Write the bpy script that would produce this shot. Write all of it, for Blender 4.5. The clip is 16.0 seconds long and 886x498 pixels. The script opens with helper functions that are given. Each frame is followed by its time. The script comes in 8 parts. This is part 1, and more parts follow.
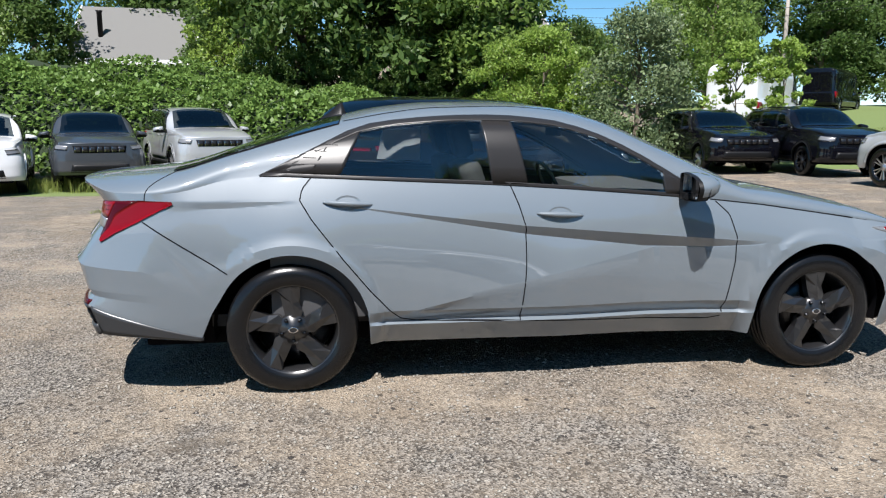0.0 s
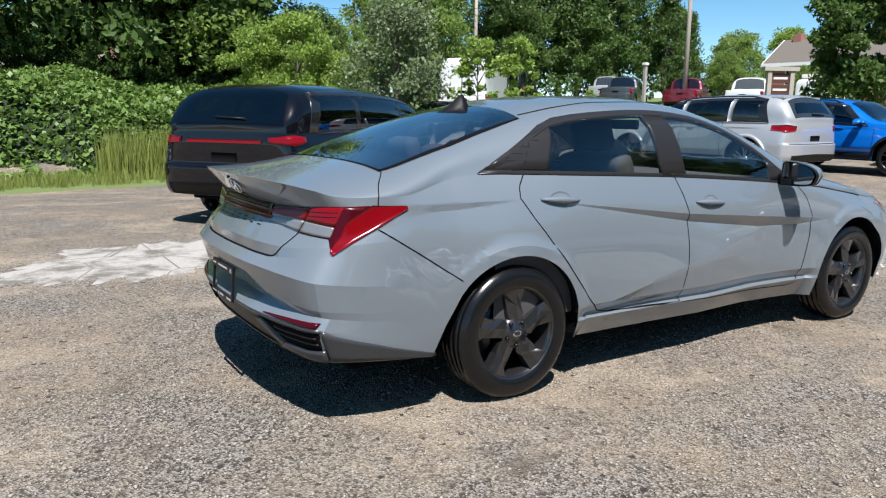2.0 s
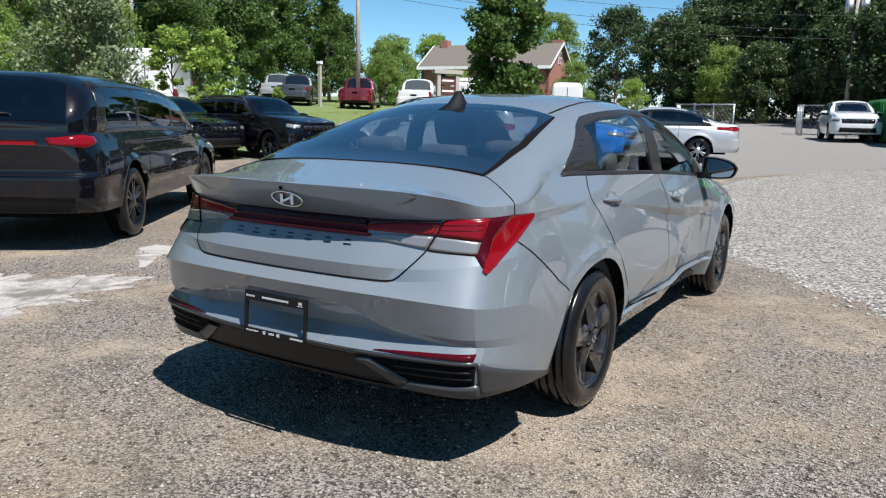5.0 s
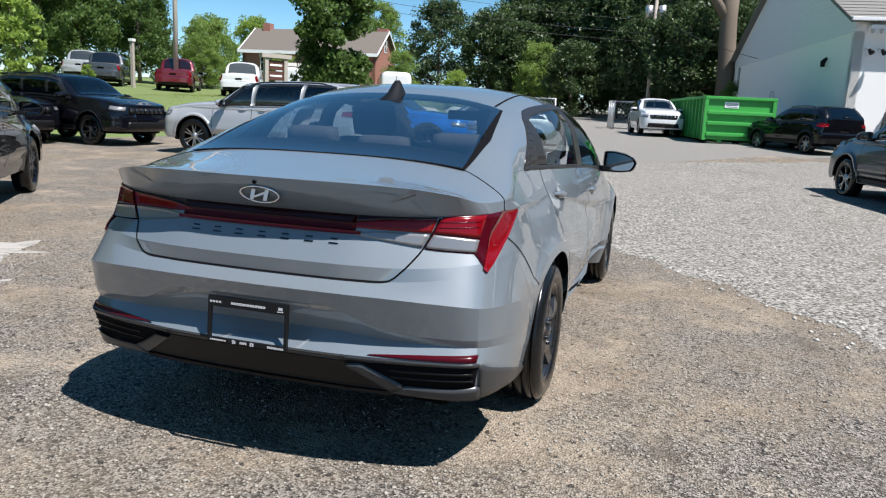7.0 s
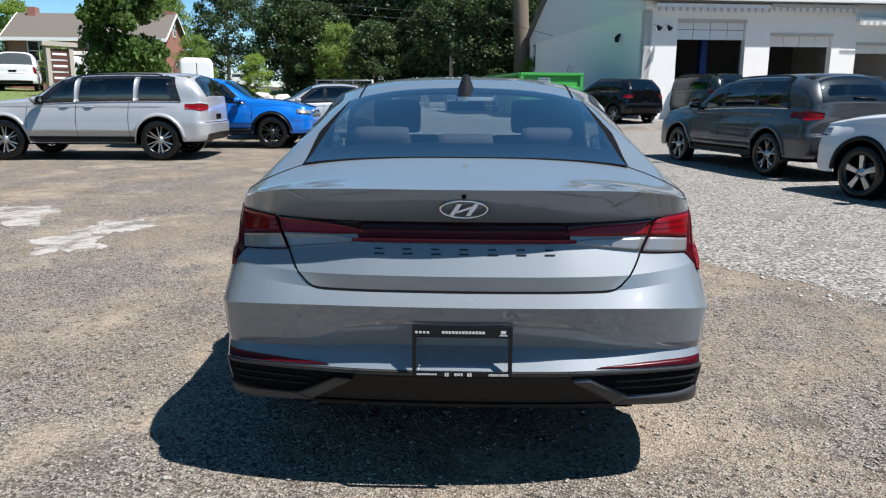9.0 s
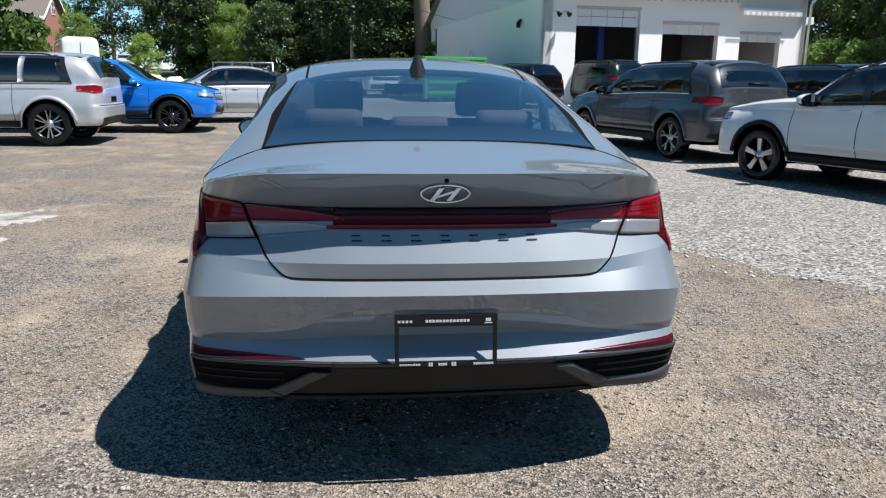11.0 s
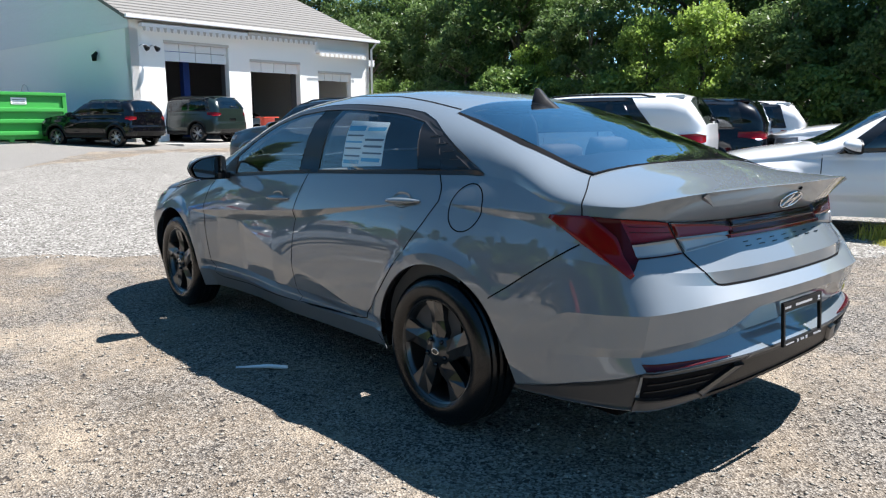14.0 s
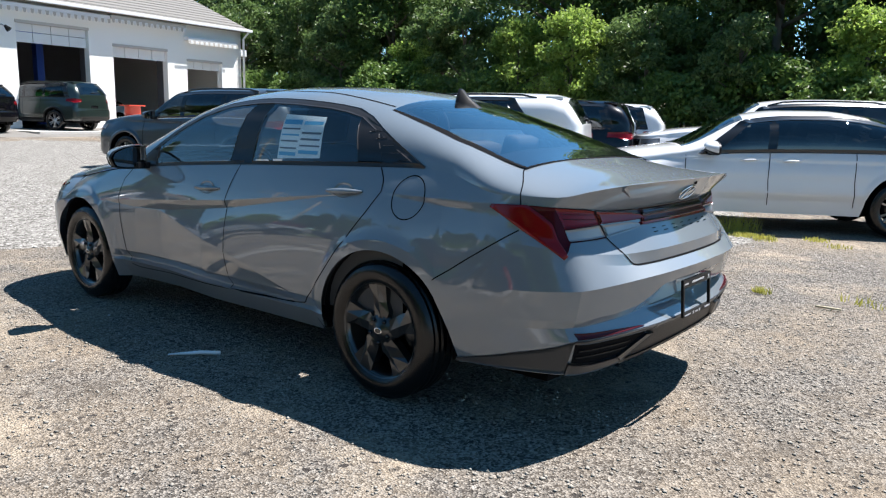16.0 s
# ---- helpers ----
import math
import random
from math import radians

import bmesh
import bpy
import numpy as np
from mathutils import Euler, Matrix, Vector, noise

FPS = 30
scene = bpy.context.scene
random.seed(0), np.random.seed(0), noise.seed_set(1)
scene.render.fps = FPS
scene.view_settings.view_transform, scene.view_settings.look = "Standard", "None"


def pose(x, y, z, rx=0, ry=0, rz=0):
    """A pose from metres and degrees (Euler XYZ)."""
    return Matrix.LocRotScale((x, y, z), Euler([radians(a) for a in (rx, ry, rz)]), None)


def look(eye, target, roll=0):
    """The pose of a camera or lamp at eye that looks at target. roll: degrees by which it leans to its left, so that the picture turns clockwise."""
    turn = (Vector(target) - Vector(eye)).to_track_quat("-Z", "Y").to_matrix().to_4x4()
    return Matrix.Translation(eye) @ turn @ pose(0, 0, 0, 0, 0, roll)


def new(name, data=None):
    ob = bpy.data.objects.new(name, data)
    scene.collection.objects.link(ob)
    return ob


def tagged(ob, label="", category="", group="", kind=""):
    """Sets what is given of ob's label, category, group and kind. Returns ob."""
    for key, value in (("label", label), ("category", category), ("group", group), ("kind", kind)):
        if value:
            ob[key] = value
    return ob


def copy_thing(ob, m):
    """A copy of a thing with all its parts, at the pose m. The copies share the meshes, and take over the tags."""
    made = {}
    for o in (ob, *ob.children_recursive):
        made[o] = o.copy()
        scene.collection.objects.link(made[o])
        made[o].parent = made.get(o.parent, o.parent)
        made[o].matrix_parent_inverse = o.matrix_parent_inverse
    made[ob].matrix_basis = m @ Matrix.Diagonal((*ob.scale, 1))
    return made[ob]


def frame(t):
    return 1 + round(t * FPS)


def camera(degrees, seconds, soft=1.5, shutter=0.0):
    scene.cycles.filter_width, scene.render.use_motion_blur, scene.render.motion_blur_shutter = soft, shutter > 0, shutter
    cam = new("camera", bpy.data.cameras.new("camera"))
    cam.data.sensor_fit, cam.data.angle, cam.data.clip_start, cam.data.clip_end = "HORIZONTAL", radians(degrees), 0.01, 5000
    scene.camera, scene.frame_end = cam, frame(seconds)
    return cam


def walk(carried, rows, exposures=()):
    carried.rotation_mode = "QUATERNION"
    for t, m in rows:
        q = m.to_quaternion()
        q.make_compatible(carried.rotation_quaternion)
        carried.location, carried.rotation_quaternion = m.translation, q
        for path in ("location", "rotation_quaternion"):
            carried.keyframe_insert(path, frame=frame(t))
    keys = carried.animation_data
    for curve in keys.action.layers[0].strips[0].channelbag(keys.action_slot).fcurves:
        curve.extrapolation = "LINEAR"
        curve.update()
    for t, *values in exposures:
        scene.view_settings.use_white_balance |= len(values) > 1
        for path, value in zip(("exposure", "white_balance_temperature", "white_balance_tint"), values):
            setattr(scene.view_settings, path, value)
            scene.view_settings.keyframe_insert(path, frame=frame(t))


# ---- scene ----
from mathutils.bvhtree import BVHTree
cam = camera(61.6, 16.0, soft=1.2)
PATH = [
    (0, (0.212, -4.38, 1.291), (0.496, -2.429, 0.958), 0.14),
    (0.5, (-0.37, -4.254, 1.305), (0.085, -2.337, 0.964), 0.17),
    (1, (-0.972, -4.012, 1.328), (-0.333, -2.15, 0.978), 0.04),
    (1.5, (-1.56, -3.813, 1.341), (-0.717, -2.035, 0.982), 0.23),
    (2, (-2.058, -3.468, 1.305), (-1.001, -1.808, 0.947), 0.6),
    (2.5, (-2.525, -3.098, 1.311), (-1.262, -1.588, 0.956), 1.0),
    (3, (-2.829, -2.727, 1.297), (-1.392, -1.381, 0.947), 1.3),
    (3.5, (-2.973, -2.316, 1.305), (-1.406, -1.122, 0.959), 1.6),
    (3.7, (-3.04, -2.188, 1.305), (-1.438, -1.041, 0.962), 1.4),
    (5.8, (-3.099, -1.929, 1.266), (-1.371, -0.992, 0.898), 2.0),
    (6, (-3.1, -1.919, 1.271), (-1.351, -1.022, 0.898), 2.3),
    (6.5, (-3.131, -1.781, 1.244), (-1.319, -1.021, 0.87), 2.7),
    (7, (-3.248, -1.364, 1.274), (-1.37, -0.781, 0.908), 2.7),
    (7.5, (-3.212, -0.846, 1.282), (-1.286, -0.451, 0.918), 2.1),
    (8, (-3.197, -0.396, 1.287), (-1.246, -0.157, 0.917), 1.4),
    (8.5, (-3.284, -0.099, 1.305), (-1.325, 0.031, 0.92), 0.7),
    (9, (-3.309, -0.006, 1.305), (-1.351, 0.054, 0.905), 0.3),
    (9.5, (-3.294, 0.01, 1.301), (-1.338, 0.028, 0.888), 0.3),
    (9.7, (-3.294, 0.014, 1.303), (-1.338, 0.016, 0.886), 0.4),
    (11.8, (-3.007, 0.798, 1.253), (-1.109, 0.317, 0.842), 0.7),
    (12, (-2.902, 1.012, 1.228), (-1.028, 0.439, 0.832), 0.7),
    (12.5, (-2.6, 1.536, 1.237), (-0.808, 0.727, 0.87), 0.9),
    (13, (-2.361, 2.006, 1.23), (-0.675, 0.987, 0.886), 0.5),
    (13.5, (-2.323, 2.52, 1.259), (-0.744, 1.339, 0.922), 0.2),
    (14, (-2.255, 2.771, 1.249), (-0.76, 1.487, 0.911), -0.1),
    (14.5, (-2.249, 2.962, 1.247), (-0.808, 1.618, 0.907), -0.1),
    (15, (-2.254, 3.031, 1.251), (-0.854, 1.644, 0.909), 0.1),
    (15.5, (-2.251, 3.053, 1.249), (-0.905, 1.614, 0.908), 0.6),
    (16, (-2.233, 3.173, 1.256), (-0.988, 1.646, 0.908), 1.4),
]
EXPOSURES = [(0.0, 0.96), (3.5, 0.88), (9.0, 0.90), (12.0, 1.12), (13.5, 1.39), (16.0, 1.33)]
walk(cam, [(t, look(e, g, r)) for t, e, g, r in PATH], EXPOSURES)


# ---- light ----
SUN = Vector((-0.22, -0.50, 0.97)).normalized()
world = bpy.data.worlds.new("sky")
scene.world = world
world.use_nodes = True
wn = world.node_tree.nodes
sky = wn.new("ShaderNodeTexSky")
sky.sky_type = "NISHITA"
sky.sun_disc = False
sky.sun_elevation = math.asin(SUN.z)
sky.sun_rotation = math.atan2(SUN.x, SUN.y)
sky.air_density, sky.dust_density, sky.ozone_density, sky.altitude = 0.85, 0.0, 2.5, 1800
vivid = wn.new("ShaderNodeHueSaturation")
vivid.inputs["Hue"].default_value = 0.485
vivid.inputs["Saturation"].default_value = 1.19
world.node_tree.links.new(sky.outputs[0], vivid.inputs["Color"])
world.node_tree.links.new(vivid.outputs[0], wn["Background"].inputs[0])
wn["Background"].inputs[1].default_value = 0.080
sun = new("sun", bpy.data.lights.new("sun", "SUN"))
sun.data.energy, sun.data.angle, sun.data.color = 5.0, radians(0.53), (1.0, 0.962, 0.945)
sun.rotation_mode = "QUATERNION"
sun.rotation_quaternion = SUN.to_track_quat("Z", "Y")


# ---- materials ----
def material(name, base, rough=0.5, metal=0.0, var=0.0, scale=4.0, bump=0.0, bscale=40.0, coat=0.0, spec=0.5, island=0.0, second=None):
    """A principled surface with two scales of colour variation and fine relief."""
    m = bpy.data.materials.new(name)
    m.use_nodes = True
    nt = m.node_tree
    b = nt.nodes["Principled BSDF"]
    b.inputs["Base Color"].default_value = (*base, 1)
    b.inputs["Roughness"].default_value = rough
    b.inputs["Metallic"].default_value = metal
    b.inputs["Specular IOR Level"].default_value = spec
    b.inputs["Coat Weight"].default_value = coat
    b.inputs["Coat Roughness"].default_value = 0.02
    if var or island or bump:
        geo = nt.nodes.new("ShaderNodeNewGeometry")
        co = nt.nodes.new("ShaderNodeTexCoord")
    if var or island:
        big = nt.nodes.new("ShaderNodeTexNoise")
        big.inputs["Scale"].default_value = scale
        big.inputs["Detail"].default_value = 6
        nt.links.new(co.outputs["Object"], big.inputs["Vector"])
        mix = nt.nodes.new("ShaderNodeMix")
        mix.data_type = "RGBA"
        lo = [c * (1 - var) for c in base]
        hi = list(second) if second else [min(1, c * (1 + var)) for c in base]
        mix.inputs[6].default_value = (*lo, 1)
        mix.inputs[7].default_value = (*hi, 1)
        add = nt.nodes.new("ShaderNodeMath")
        add.operation = "MULTIPLY_ADD"
        add.inputs[1].default_value = island
        nt.links.new(geo.outputs["Random Per Island"], add.inputs[0])
        sub = nt.nodes.new("ShaderNodeMath")
        sub.operation = "MULTIPLY_ADD"
        sub.inputs[1].default_value = 1.0 - island * 0.5
        nt.links.new(big.outputs["Fac"], sub.inputs[0])
        nt.links.new(add.outputs[0], sub.inputs[2])
        ramp = nt.nodes.new("ShaderNodeMapRange")
        ramp.inputs["From Min"].default_value = 0.25
        ramp.inputs["From Max"].default_value = 0.75 + island * 0.6
        nt.links.new(sub.outputs[0], ramp.inputs["Value"])
        nt.links.new(ramp.outputs[0], mix.inputs["Factor"])
        nt.links.new(mix.outputs[2], b.inputs["Base Color"])
    if bump:
        fine = nt.nodes.new("ShaderNodeTexNoise")
        fine.inputs["Scale"].default_value = bscale
        fine.inputs["Detail"].default_value = 5
        nt.links.new(co.outputs["Object"], fine.inputs["Vector"])
        bp = nt.nodes.new("ShaderNodeBump")
        bp.inputs["Strength"].default_value = bump
        bp.inputs["Distance"].default_value = 0.02
        nt.links.new(fine.outputs["Fac"], bp.inputs["Height"])
        nt.links.new(bp.outputs[0], b.inputs["Normal"])
    return m


def leafy(name, lo, hi, trans=0.35):
    """Foliage: each leaf its own tone, light shining through."""
    m = material(name, lo, 0.45, var=0.35, scale=0.7, island=0.9, second=hi, spec=0.35)
    nt = m.node_tree
    b = nt.nodes["Principled BSDF"]
    t = nt.nodes.new("ShaderNodeBsdfTranslucent")
    mx = nt.nodes.new("ShaderNodeMixShader")
    mx.inputs[0].default_value = trans
    src = b.inputs["Base Color"].links[0].from_socket
    nt.links.new(src, t.inputs[0])
    nt.links.new(b.outputs[0], mx.inputs[1])
    nt.links.new(t.outputs[0], mx.inputs[2])
    nt.links.new(mx.outputs[0], nt.nodes["Material Output"].inputs[0])
    return m


def glassy(name, tint, mixfac=0.6, rough=0.0):
    """Tinted thin window glass: clear tint with a mirror-like coat."""
    m = bpy.data.materials.new(name)
    m.use_nodes = True
    nt = m.node_tree
    nt.nodes.remove(nt.nodes["Principled BSDF"])
    tr = nt.nodes.new("ShaderNodeBsdfTransparent")
    tr.inputs[0].default_value = (*tint, 1)
    gl = nt.nodes.new("ShaderNodeBsdfGlossy")
    gl.inputs["Roughness"].default_value = rough
    gl.inputs[0].default_value = (0.9, 0.95, 1.0, 1)
    lw = nt.nodes.new("ShaderNodeLayerWeight")
    pw = nt.nodes.new("ShaderNodeMath")
    pw.operation = "POWER"
    pw.inputs[1].default_value = 4.0
    nt.links.new(lw.outputs["Facing"], pw.inputs[0])
    fr = nt.nodes.new("ShaderNodeMapRange")
    fr.inputs["To Min"].default_value, fr.inputs["To Max"].default_value = mixfac, 0.95
    nt.links.new(pw.outputs[0], fr.inputs["Value"])
    mx = nt.nodes.new("ShaderNodeMixShader")
    nt.links.new(fr.outputs[0], mx.inputs[0])
    nt.links.new(tr.outputs[0], mx.inputs[1])
    nt.links.new(gl.outputs[0], mx.inputs[2])
    nt.links.new(mx.outputs[0], nt.nodes["Material Output"].inputs[0])
    return m


def paint(name, base, metal=0.0, rough=0.3, spec=0.4, coat=1.0):
    return material(name, base, rough, metal, var=0.03, scale=3.0, coat=coat, spec=spec)


PAINT_GREY = paint("cement_grey_paint", (0.128, 0.152, 0.172), 0.05, 0.50, spec=0.4)
# thick glossy lacquer
PAINT_GREY.node_tree.nodes["Principled BSDF"].inputs["Coat IOR"].default_value = 1.85
PAINT_BLACK = paint("black_paint", (0.003, 0.003, 0.005), spec=0.03, coat=1.0)
PAINT_WHITE = paint("white_paint", (0.62, 0.63, 0.64))
PAINT_SILVER = paint("silver_paint", (0.42, 0.43, 0.44), 0.4, 0.35)
PAINT_BLUE = paint("blue_paint", (0.0, 0.13, 0.52), 0.2, 0.3)
PAINT_DARKGREY = paint("dark_grey_paint", (0.055, 0.06, 0.068), 0.4, 0.35)
PAINT_GREEN = paint("dark_green_paint", (0.012, 0.022, 0.02), 0.2, 0.3)
PAINT_RED = paint("dark_red_paint", (0.12, 0.008, 0.015), 0.2, 0.3)
BLACK_TRIM = material("black_plastic", (0.006, 0.006, 0.0065), 0.42, spec=0.2, var=0.2, scale=30, bump=0.05, bscale=300)
GLOSS_TRIM = material("gloss_black_trim", (0.012, 0.012, 0.013), 0.18, coat=0.3)
BROWN_TRIM = material("satin_dark_trim", (0.016, 0.015, 0.015), 0.36, spec=0.35, var=0.15, scale=20)
SEAM = material("panel_gap", (0.004, 0.004, 0.005), 0.9, spec=0.08)
RUBBER = material("tyre_rubber", (0.0042, 0.0042, 0.0046), 0.22, spec=0.4, var=0.3, scale=25, bump=0.05, bscale=180)
RIM_BLACK = material("black_alloy", (0.012, 0.012, 0.013), 0.30, 0.0, coat=0.9, spec=0.4)
RIM_SILVER = material("silver_alloy", (0.55, 0.55, 0.56), 0.28, 0.9)
CHROME = material("chrome", (0.75, 0.75, 0.76), 0.08, 1.0)
MIRROR = material("mirror_glass", (0.55, 0.58, 0.60), 0.02, 1.0)
DARK_CHROME = material("dark_chrome", (0.045, 0.047, 0.052), 0.25, 1.0)
GLASS = glassy("window_glass", (0.74, 0.82, 0.82), 0.09)
REAR_GLASS = glassy("rear_window_glass", (0.70, 0.80, 0.84), 0.30)
DARK_GLASS = glassy("tinted_glass", (0.10, 0.115, 0.115), 0.08)
LAMP_RED = material("red_lens", (0.120, 0.0015, 0.004), 0.10, coat=0.2, spec=0.25, var=0.25, scale=12)
LAMP_DARKRED = material("dark_red_lens", (0.045, 0.0015, 0.005), 0.22, coat=0.12, spec=0.12)
LAMP_SMOKED = material("smoked_red_lens", (0.018, 0.002, 0.004), 0.15, coat=0.3, spec=0.2)
LAMP_CLEAR = material("clear_lens", (0.15, 0.15, 0.155), 0.28, 0.35, coat=0.6, var=0.45, scale=25)
LAMP_SMOKE = material("smoked_lens", (0.15, 0.155, 0.16), 0.14, 0.3, coat=0.6, var=0.3, scale=25)
SATIN = material("satin_grey_trim", (0.026, 0.027, 0.029), 0.33, var=0.15, scale=20)
SEAT = material("seat_cloth", (0.03, 0.03, 0.032), 0.8, var=0.2, scale=30, bump=0.2, bscale=250)
CABIN = material("cabin_plastic", (0.05, 0.05, 0.052), 0.7, var=0.15, scale=10)
HEADLINER = material("headliner", (0.42, 0.41, 0.39), 0.9)
PAPER = material("white_paper", (0.80, 0.82, 0.84), 0.7, var=0.03)
PAPER_BLUE = material("blue_print", (0.10, 0.38, 0.62), 0.7)
INK = material("dark_print", (0.12, 0.13, 0.15), 0.7)
WHITE_MARK = material("white_print", (0.75, 0.75, 0.75), 0.5)
GREY_MARK = material("grey_print", (0.42, 0.42, 0.43), 0.5)
BARK = material("bark", (0.10, 0.08, 0.06), 0.9, var=0.5, scale=9, bump=0.8, bscale=30)
POLE_WOOD = material("weathered_pole", (0.27, 0.24, 0.21), 0.85, var=0.3, scale=6, bump=0.3, bscale=60)
LEAF = leafy("leaf_mid", (0.06, 0.11, 0.025), (0.235, 0.34, 0.085), 0.58)
LEAF_LIGHT = leafy("leaf_light", (0.09, 0.165, 0.025), (0.30, 0.42, 0.09), 0.55)
LEAF_GREY = leafy("leaf_grey", (0.05, 0.085, 0.035), (0.19, 0.25, 0.12), 0.4)
LEAF_DARK = leafy("leaf_dark", (0.025, 0.055, 0.016), (0.115, 0.19, 0.05), 0.52)
LEAF_WOOD = leafy("leaf_wood", (0.030, 0.064, 0.022), (0.135, 0.210, 0.066), 0.45)
LEAF_DEEP = leafy("leaf_deep", (0.014, 0.030, 0.012), (0.060, 0.100, 0.034), 0.30)
LEAF_KNOT = leafy("knotweed_leaf", (0.024, 0.058, 0.013), (0.155, 0.25, 0.058), 0.34)
# shade between the thicket's stems, put into a near-black colour
INNER_SHADE = material("thicket_inside", (0.010, 0.018, 0.006), 0.95, var=0.4, scale=2)
YELLOW_WEED = leafy("yellow_weed_blade", (0.20, 0.22, 0.03), (0.46, 0.44, 0.10), 0.45)
GRASS = leafy("grass_blade", (0.07, 0.11, 0.02), (0.24, 0.28, 0.07))
LAWN = material("lawn", (0.065, 0.105, 0.022), 0.9, var=0.35, scale=1.5, bump=0.5, bscale=60, second=(0.115, 0.155, 0.045))
GREEN_STEEL = material("green_painted_steel", (0.04, 0.28, 0.05), 0.45, var=0.18, scale=3, bump=0.05, bscale=30)
STUCCO = material("white_painted_block", (0.82, 0.81, 0.78), 0.8, var=0.06, scale=2.5, bump=0.15, bscale=50)
SIDING = material("white_siding", (0.72, 0.73, 0.74), 0.6, var=0.05, scale=2)
BRICK = material("red_brick", (0.23, 0.105, 0.08), 0.85, var=0.3, scale=8, bump=0.2, bscale=30)
SHINGLE = material("grey_shingle", (0.135, 0.13, 0.12), 0.9, var=0.25, scale=6, bump=0.4, bscale=25)
PALE_SHINGLE = material("pale_shingle", (0.125, 0.124, 0.12), 0.9, var=0.15, scale=4, bump=0.4, bscale=20)
BROWN_SHINGLE = material("brown_shingle", (0.095, 0.083, 0.070), 0.9, var=0.25, scale=6, bump=0.4, bscale=25)
CONCRETE = material("concrete", (0.42, 0.40, 0.37), 0.9, var=0.2, scale=3, bump=0.2, bscale=40)
STEEL = material("galvanised_steel", (0.45, 0.46, 0.47), 0.4, 0.8, var=0.1, scale=10)
WIRE = material("cable", (0.02, 0.02, 0.02), 0.7)
# dim workshop interior, its shade put into the base colour
ROOM_SHADE = material("workshop_wall", (0.10, 0.10, 0.11), 0.9, var=0.3, scale=1.5)
LIFT_BLUE = material("blue_steel", (0.02, 0.06, 0.28), 0.45, var=0.2, scale=4)
RED_DRUM = material("red_bin", (0.42, 0.05, 0.03), 0.5, var=0.2, scale=5)
STONE_LIGHT = material("pale_gravel", (0.240, 0.224, 0.200), 0.9, var=0.35, scale=9, island=0.9, second=(0.456, 0.440, 0.408))
STONE_GREY = material("grey_gravel", (0.120, 0.110, 0.096), 0.9, var=0.4, scale=9, island=0.9, second=(0.304, 0.280, 0.240))
STRAW = material("dry_straw", (0.55, 0.48, 0.33), 0.9)
SIGN_BROWN = material("brown_sign_panel", (0.07, 0.025, 0.018), 0.6, var=0.15, scale=4)
YELLOW = material("yellow_sign", (0.80, 0.55, 0.02), 0.6)


# ---- geometry helpers ----
def mesh_part(name, verts, faces, mat, parent=None, label="", smooth=True):
    me = bpy.data.meshes.new(name)
    me.from_pydata([tuple(v) for v in verts], [], [tuple(f) for f in faces])
    me.materials.append(mat)
    if smooth:
        me.polygons.foreach_set("use_smooth", [True] * len(me.polygons))
    me.update()
    ob = new(name, me)
    if parent is not None:
        ob.parent = parent
    if label:
        ob["label"] = label
    return ob


def part(name, bm, mat, parent=None, label="", smooth=False):
    me = bpy.data.meshes.new(name)
    bmesh.ops.recalc_face_normals(bm, faces=bm.faces)
    bm.to_mesh(me)
    bm.free()
    me.materials.append(mat)
    if smooth:
        me.polygons.foreach_set("use_smooth", [True] * len(me.polygons))
    ob = new(name, me)
    if parent is not None:
        ob.parent = parent
    if label:
        ob["label"] = label
    return ob


def add_box(bm, x0, x1, y0, y1, z0, z1, bevel=0.0, m=None):
    made = bmesh.ops.create_cube(bm, size=1.0)
    vs = made["verts"]
    for v in vs:
        v.co = Vector(((x0 + x1) / 2 + v.co.x * (x1 - x0), (y0 + y1) / 2 + v.co.y * (y1 - y0), (z0 + z1) / 2 + v.co.z * (z1 - z0)))
    if bevel:
        es = {e for v in vs for e in v.link_edges}
        out = bmesh.ops.bevel(bm, geom=list(es), offset=bevel, segments=2, affect="EDGES", profile=0.7)
        vs = list({v for f in out["faces"] for v in f.verts} | {v for v in vs if v.is_valid})
    if m is not None:
        bmesh.ops.transform(bm, matrix=m, verts=vs)
    return vs


def box_part(name, x0, x1, y0, y1, z0, z1, mat, parent=None, bevel=0.0, label="", m=None):
    bm = bmesh.new()
    add_box(bm, x0, x1, y0, y1, z0, z1, bevel, m)
    return part(name, bm, mat, parent, label)


def tube_mesh(points, radii, n=8, closed_ends=True):
    """Verts and faces of a tapered tube along points."""
    vs, fs = [], []
    pts = [Vector(p) for p in points]
    for i, p in enumerate(pts):
        d = (pts[min(i + 1, len(pts) - 1)] - pts[max(i - 1, 0)]).normalized()
        a = d.orthogonal().normalized() if i == 0 else (a - d * a.dot(d)).normalized()
        b = d.cross(a)
        for k in range(n):
            w = 2 * math.pi * k / n
            vs.append(p + (a * math.cos(w) + b * math.sin(w)) * radii[i])
    for i in range(len(pts) - 1):
        for k in range(n):
            fs.append((i * n + k, i * n + (k + 1) % n, (i + 1) * n + (k + 1) % n, (i + 1) * n + k))
    if closed_ends:
        fs.append(tuple(range(n))[::-1])
        fs.append(tuple((len(pts) - 1) * n + k for k in range(n)))
    return vs, fs


def tube_part(name, points, radii, mat, parent=None, n=8, label=""):
    if not isinstance(radii, (list, tuple)):
        radii = [radii] * len(points)
    v, f = tube_mesh(points, radii, n)
    return mesh_part(name, v, f, mat, parent, label)


